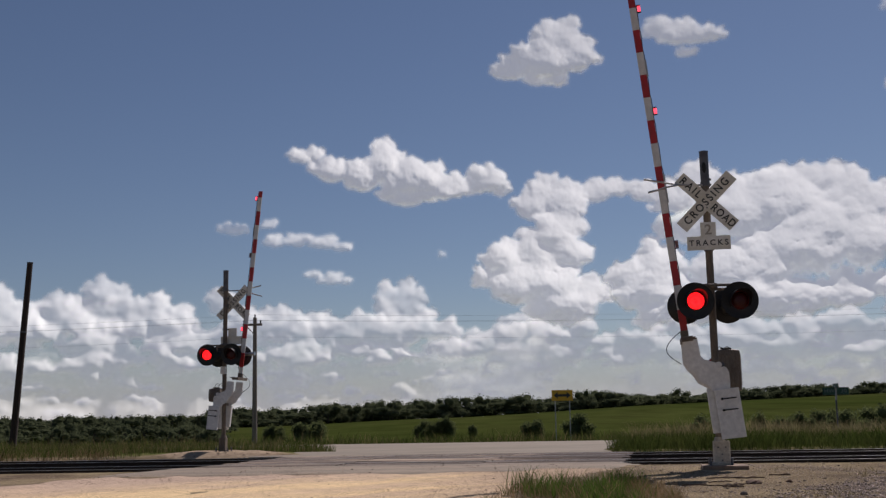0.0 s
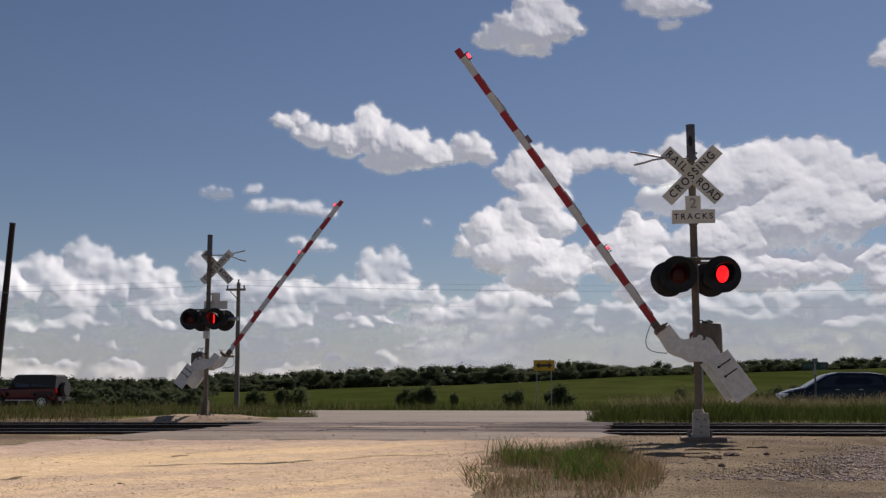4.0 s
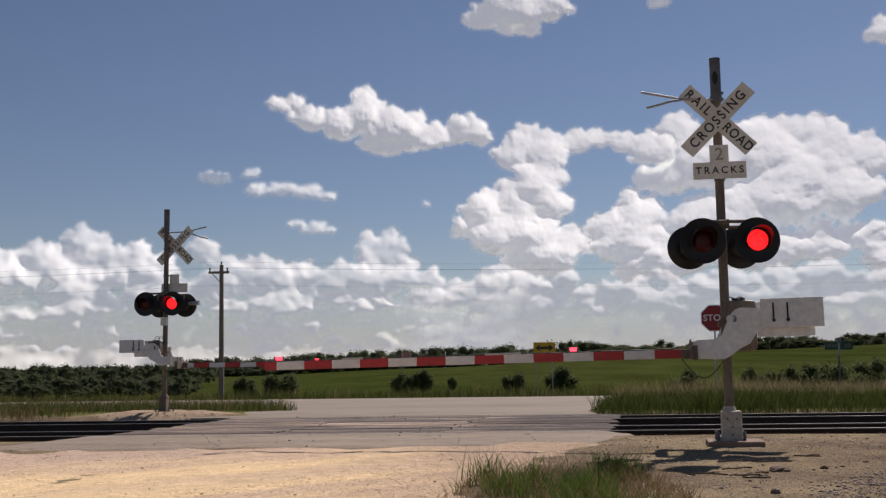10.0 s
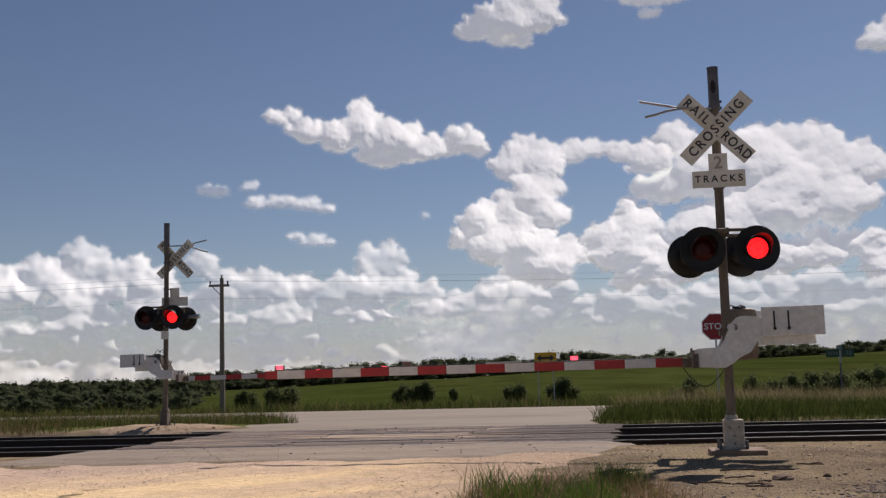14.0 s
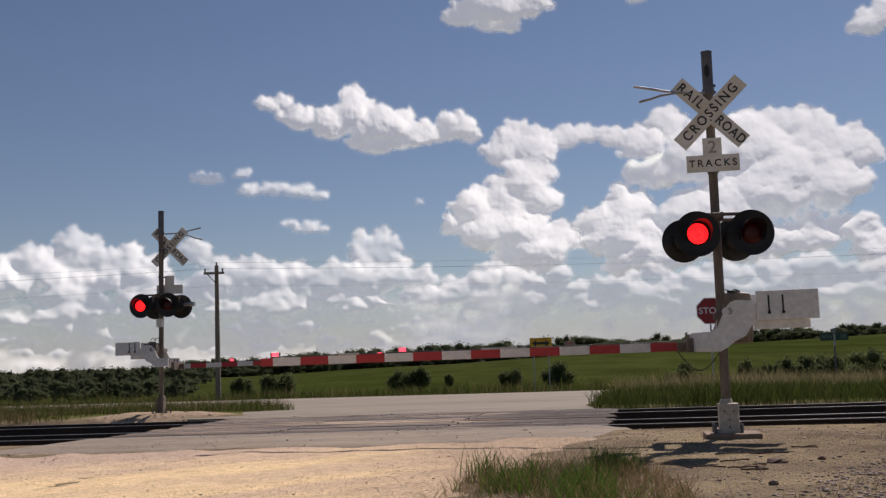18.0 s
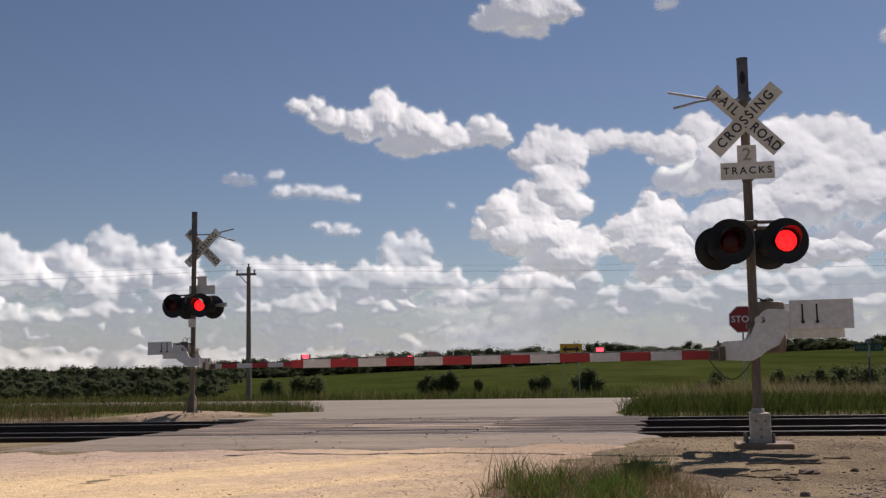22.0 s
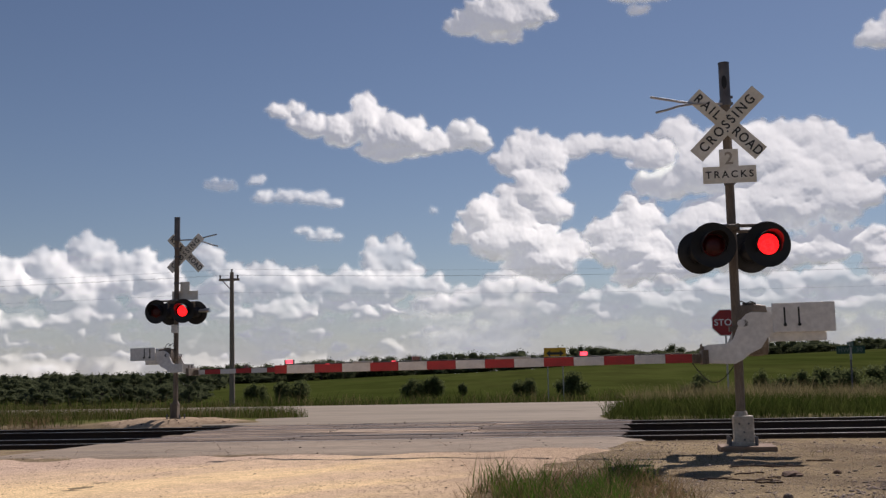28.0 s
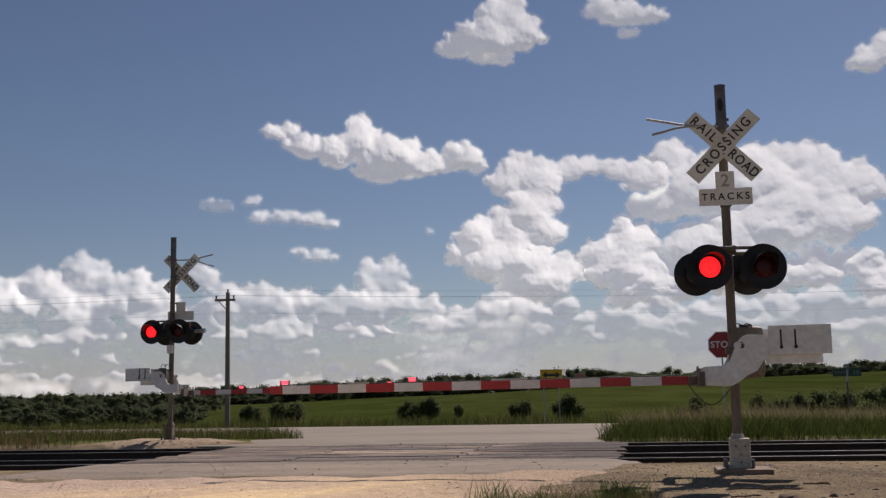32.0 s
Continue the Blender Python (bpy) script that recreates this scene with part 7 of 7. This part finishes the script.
    for s in (-1, 1):
        bm = bmesh.new()
        box(bm, (b + 0.08, s * 0.92, 0.68), (0.03, 0.6, 0.75), 0.005)
        part("mud_flap", bm, M_TYRE, t)
        bm = bmesh.new()
        box(bm, (-7.7, s * 1.10, 0.78), (0.95, 0.12, 0.80), 0.02)
        part("side_box", bm, M_FRAME, t)
    v = 22.9
    rows = [(0.0, lane(1.67 - v * 11.1, 42.5)), (32.0, lane(1.67 + v * 20.9, 42.5))]
    movers.append((t, rows, wheels))


car("jeep")
car("minivan")
car("suv")
lorry()



# ---- what moves ----
def motions():
    for ob, m, swing in swingers:
        walk(ob, [(t, m @ pose(0, 0, 0, 0, a, 0)) for t, a in swing])
    for ob, m, ch in flashers:
        rows = []
        edges = []
        for k in range(-4, 60):
            if (k % 2 == 0) == (ch == "L"):
                on, off = [PHASE + j * BEAT + float(np.interp(PHASE + j * BEAT, *zip(*LAG))) for j in (k, k + 1)]
                edges.append((on, 1))
                edges.append((off - 0.08, 0))
        edges.sort()
        state = [s for t, s in edges if t <= 0]
        ang = 180.0 * (1 - (state[-1] if state else 0))
        rows.append((0.0, ang))
        for t, s in edges:
            if 0.1 < t < 31.9:
                f0 = round(t * FPS)
                goal = ang + 180.0
                for j, a in ((0, ang), (1, ang + 60), (2, ang + 120), (3, goal)):
                    rows.append(((f0 + j) / FPS, a))
                ang = goal
        rows.append((32.0, ang))
        clean = []
        for t, a in rows:
            if not clean or t > clean[-1][0] + 1e-6:
                clean.append((t, a))
        walk(ob, [(t, m @ pose(0, 0, 0, 0, 0, a % 360)) for t, a in clean])
    for ob, rate in drifters:
        walk(ob, [(0.0, pose(0, 0, 0, 0, 0, -13 * rate)), (32.0, pose(0, 0, 0, 0, 0, 19 * rate))])
    for ob, rows, wheels in movers:
        walk(ob, rows)
        for wh, m, t0, t1, sense in wheels:
            f0, f1 = round(t0 * FPS), round(t1 * FPS)
            spin = [(0.0, m)] + [(f / FPS, m @ pose(0, 0, 0, 0, sense * 61.0 * (f - f0), 0)) for f in range(f0, f1 + 1)]
            spin.append((32.0, spin[-1][1]))
            walk(wh, spin)


motions()
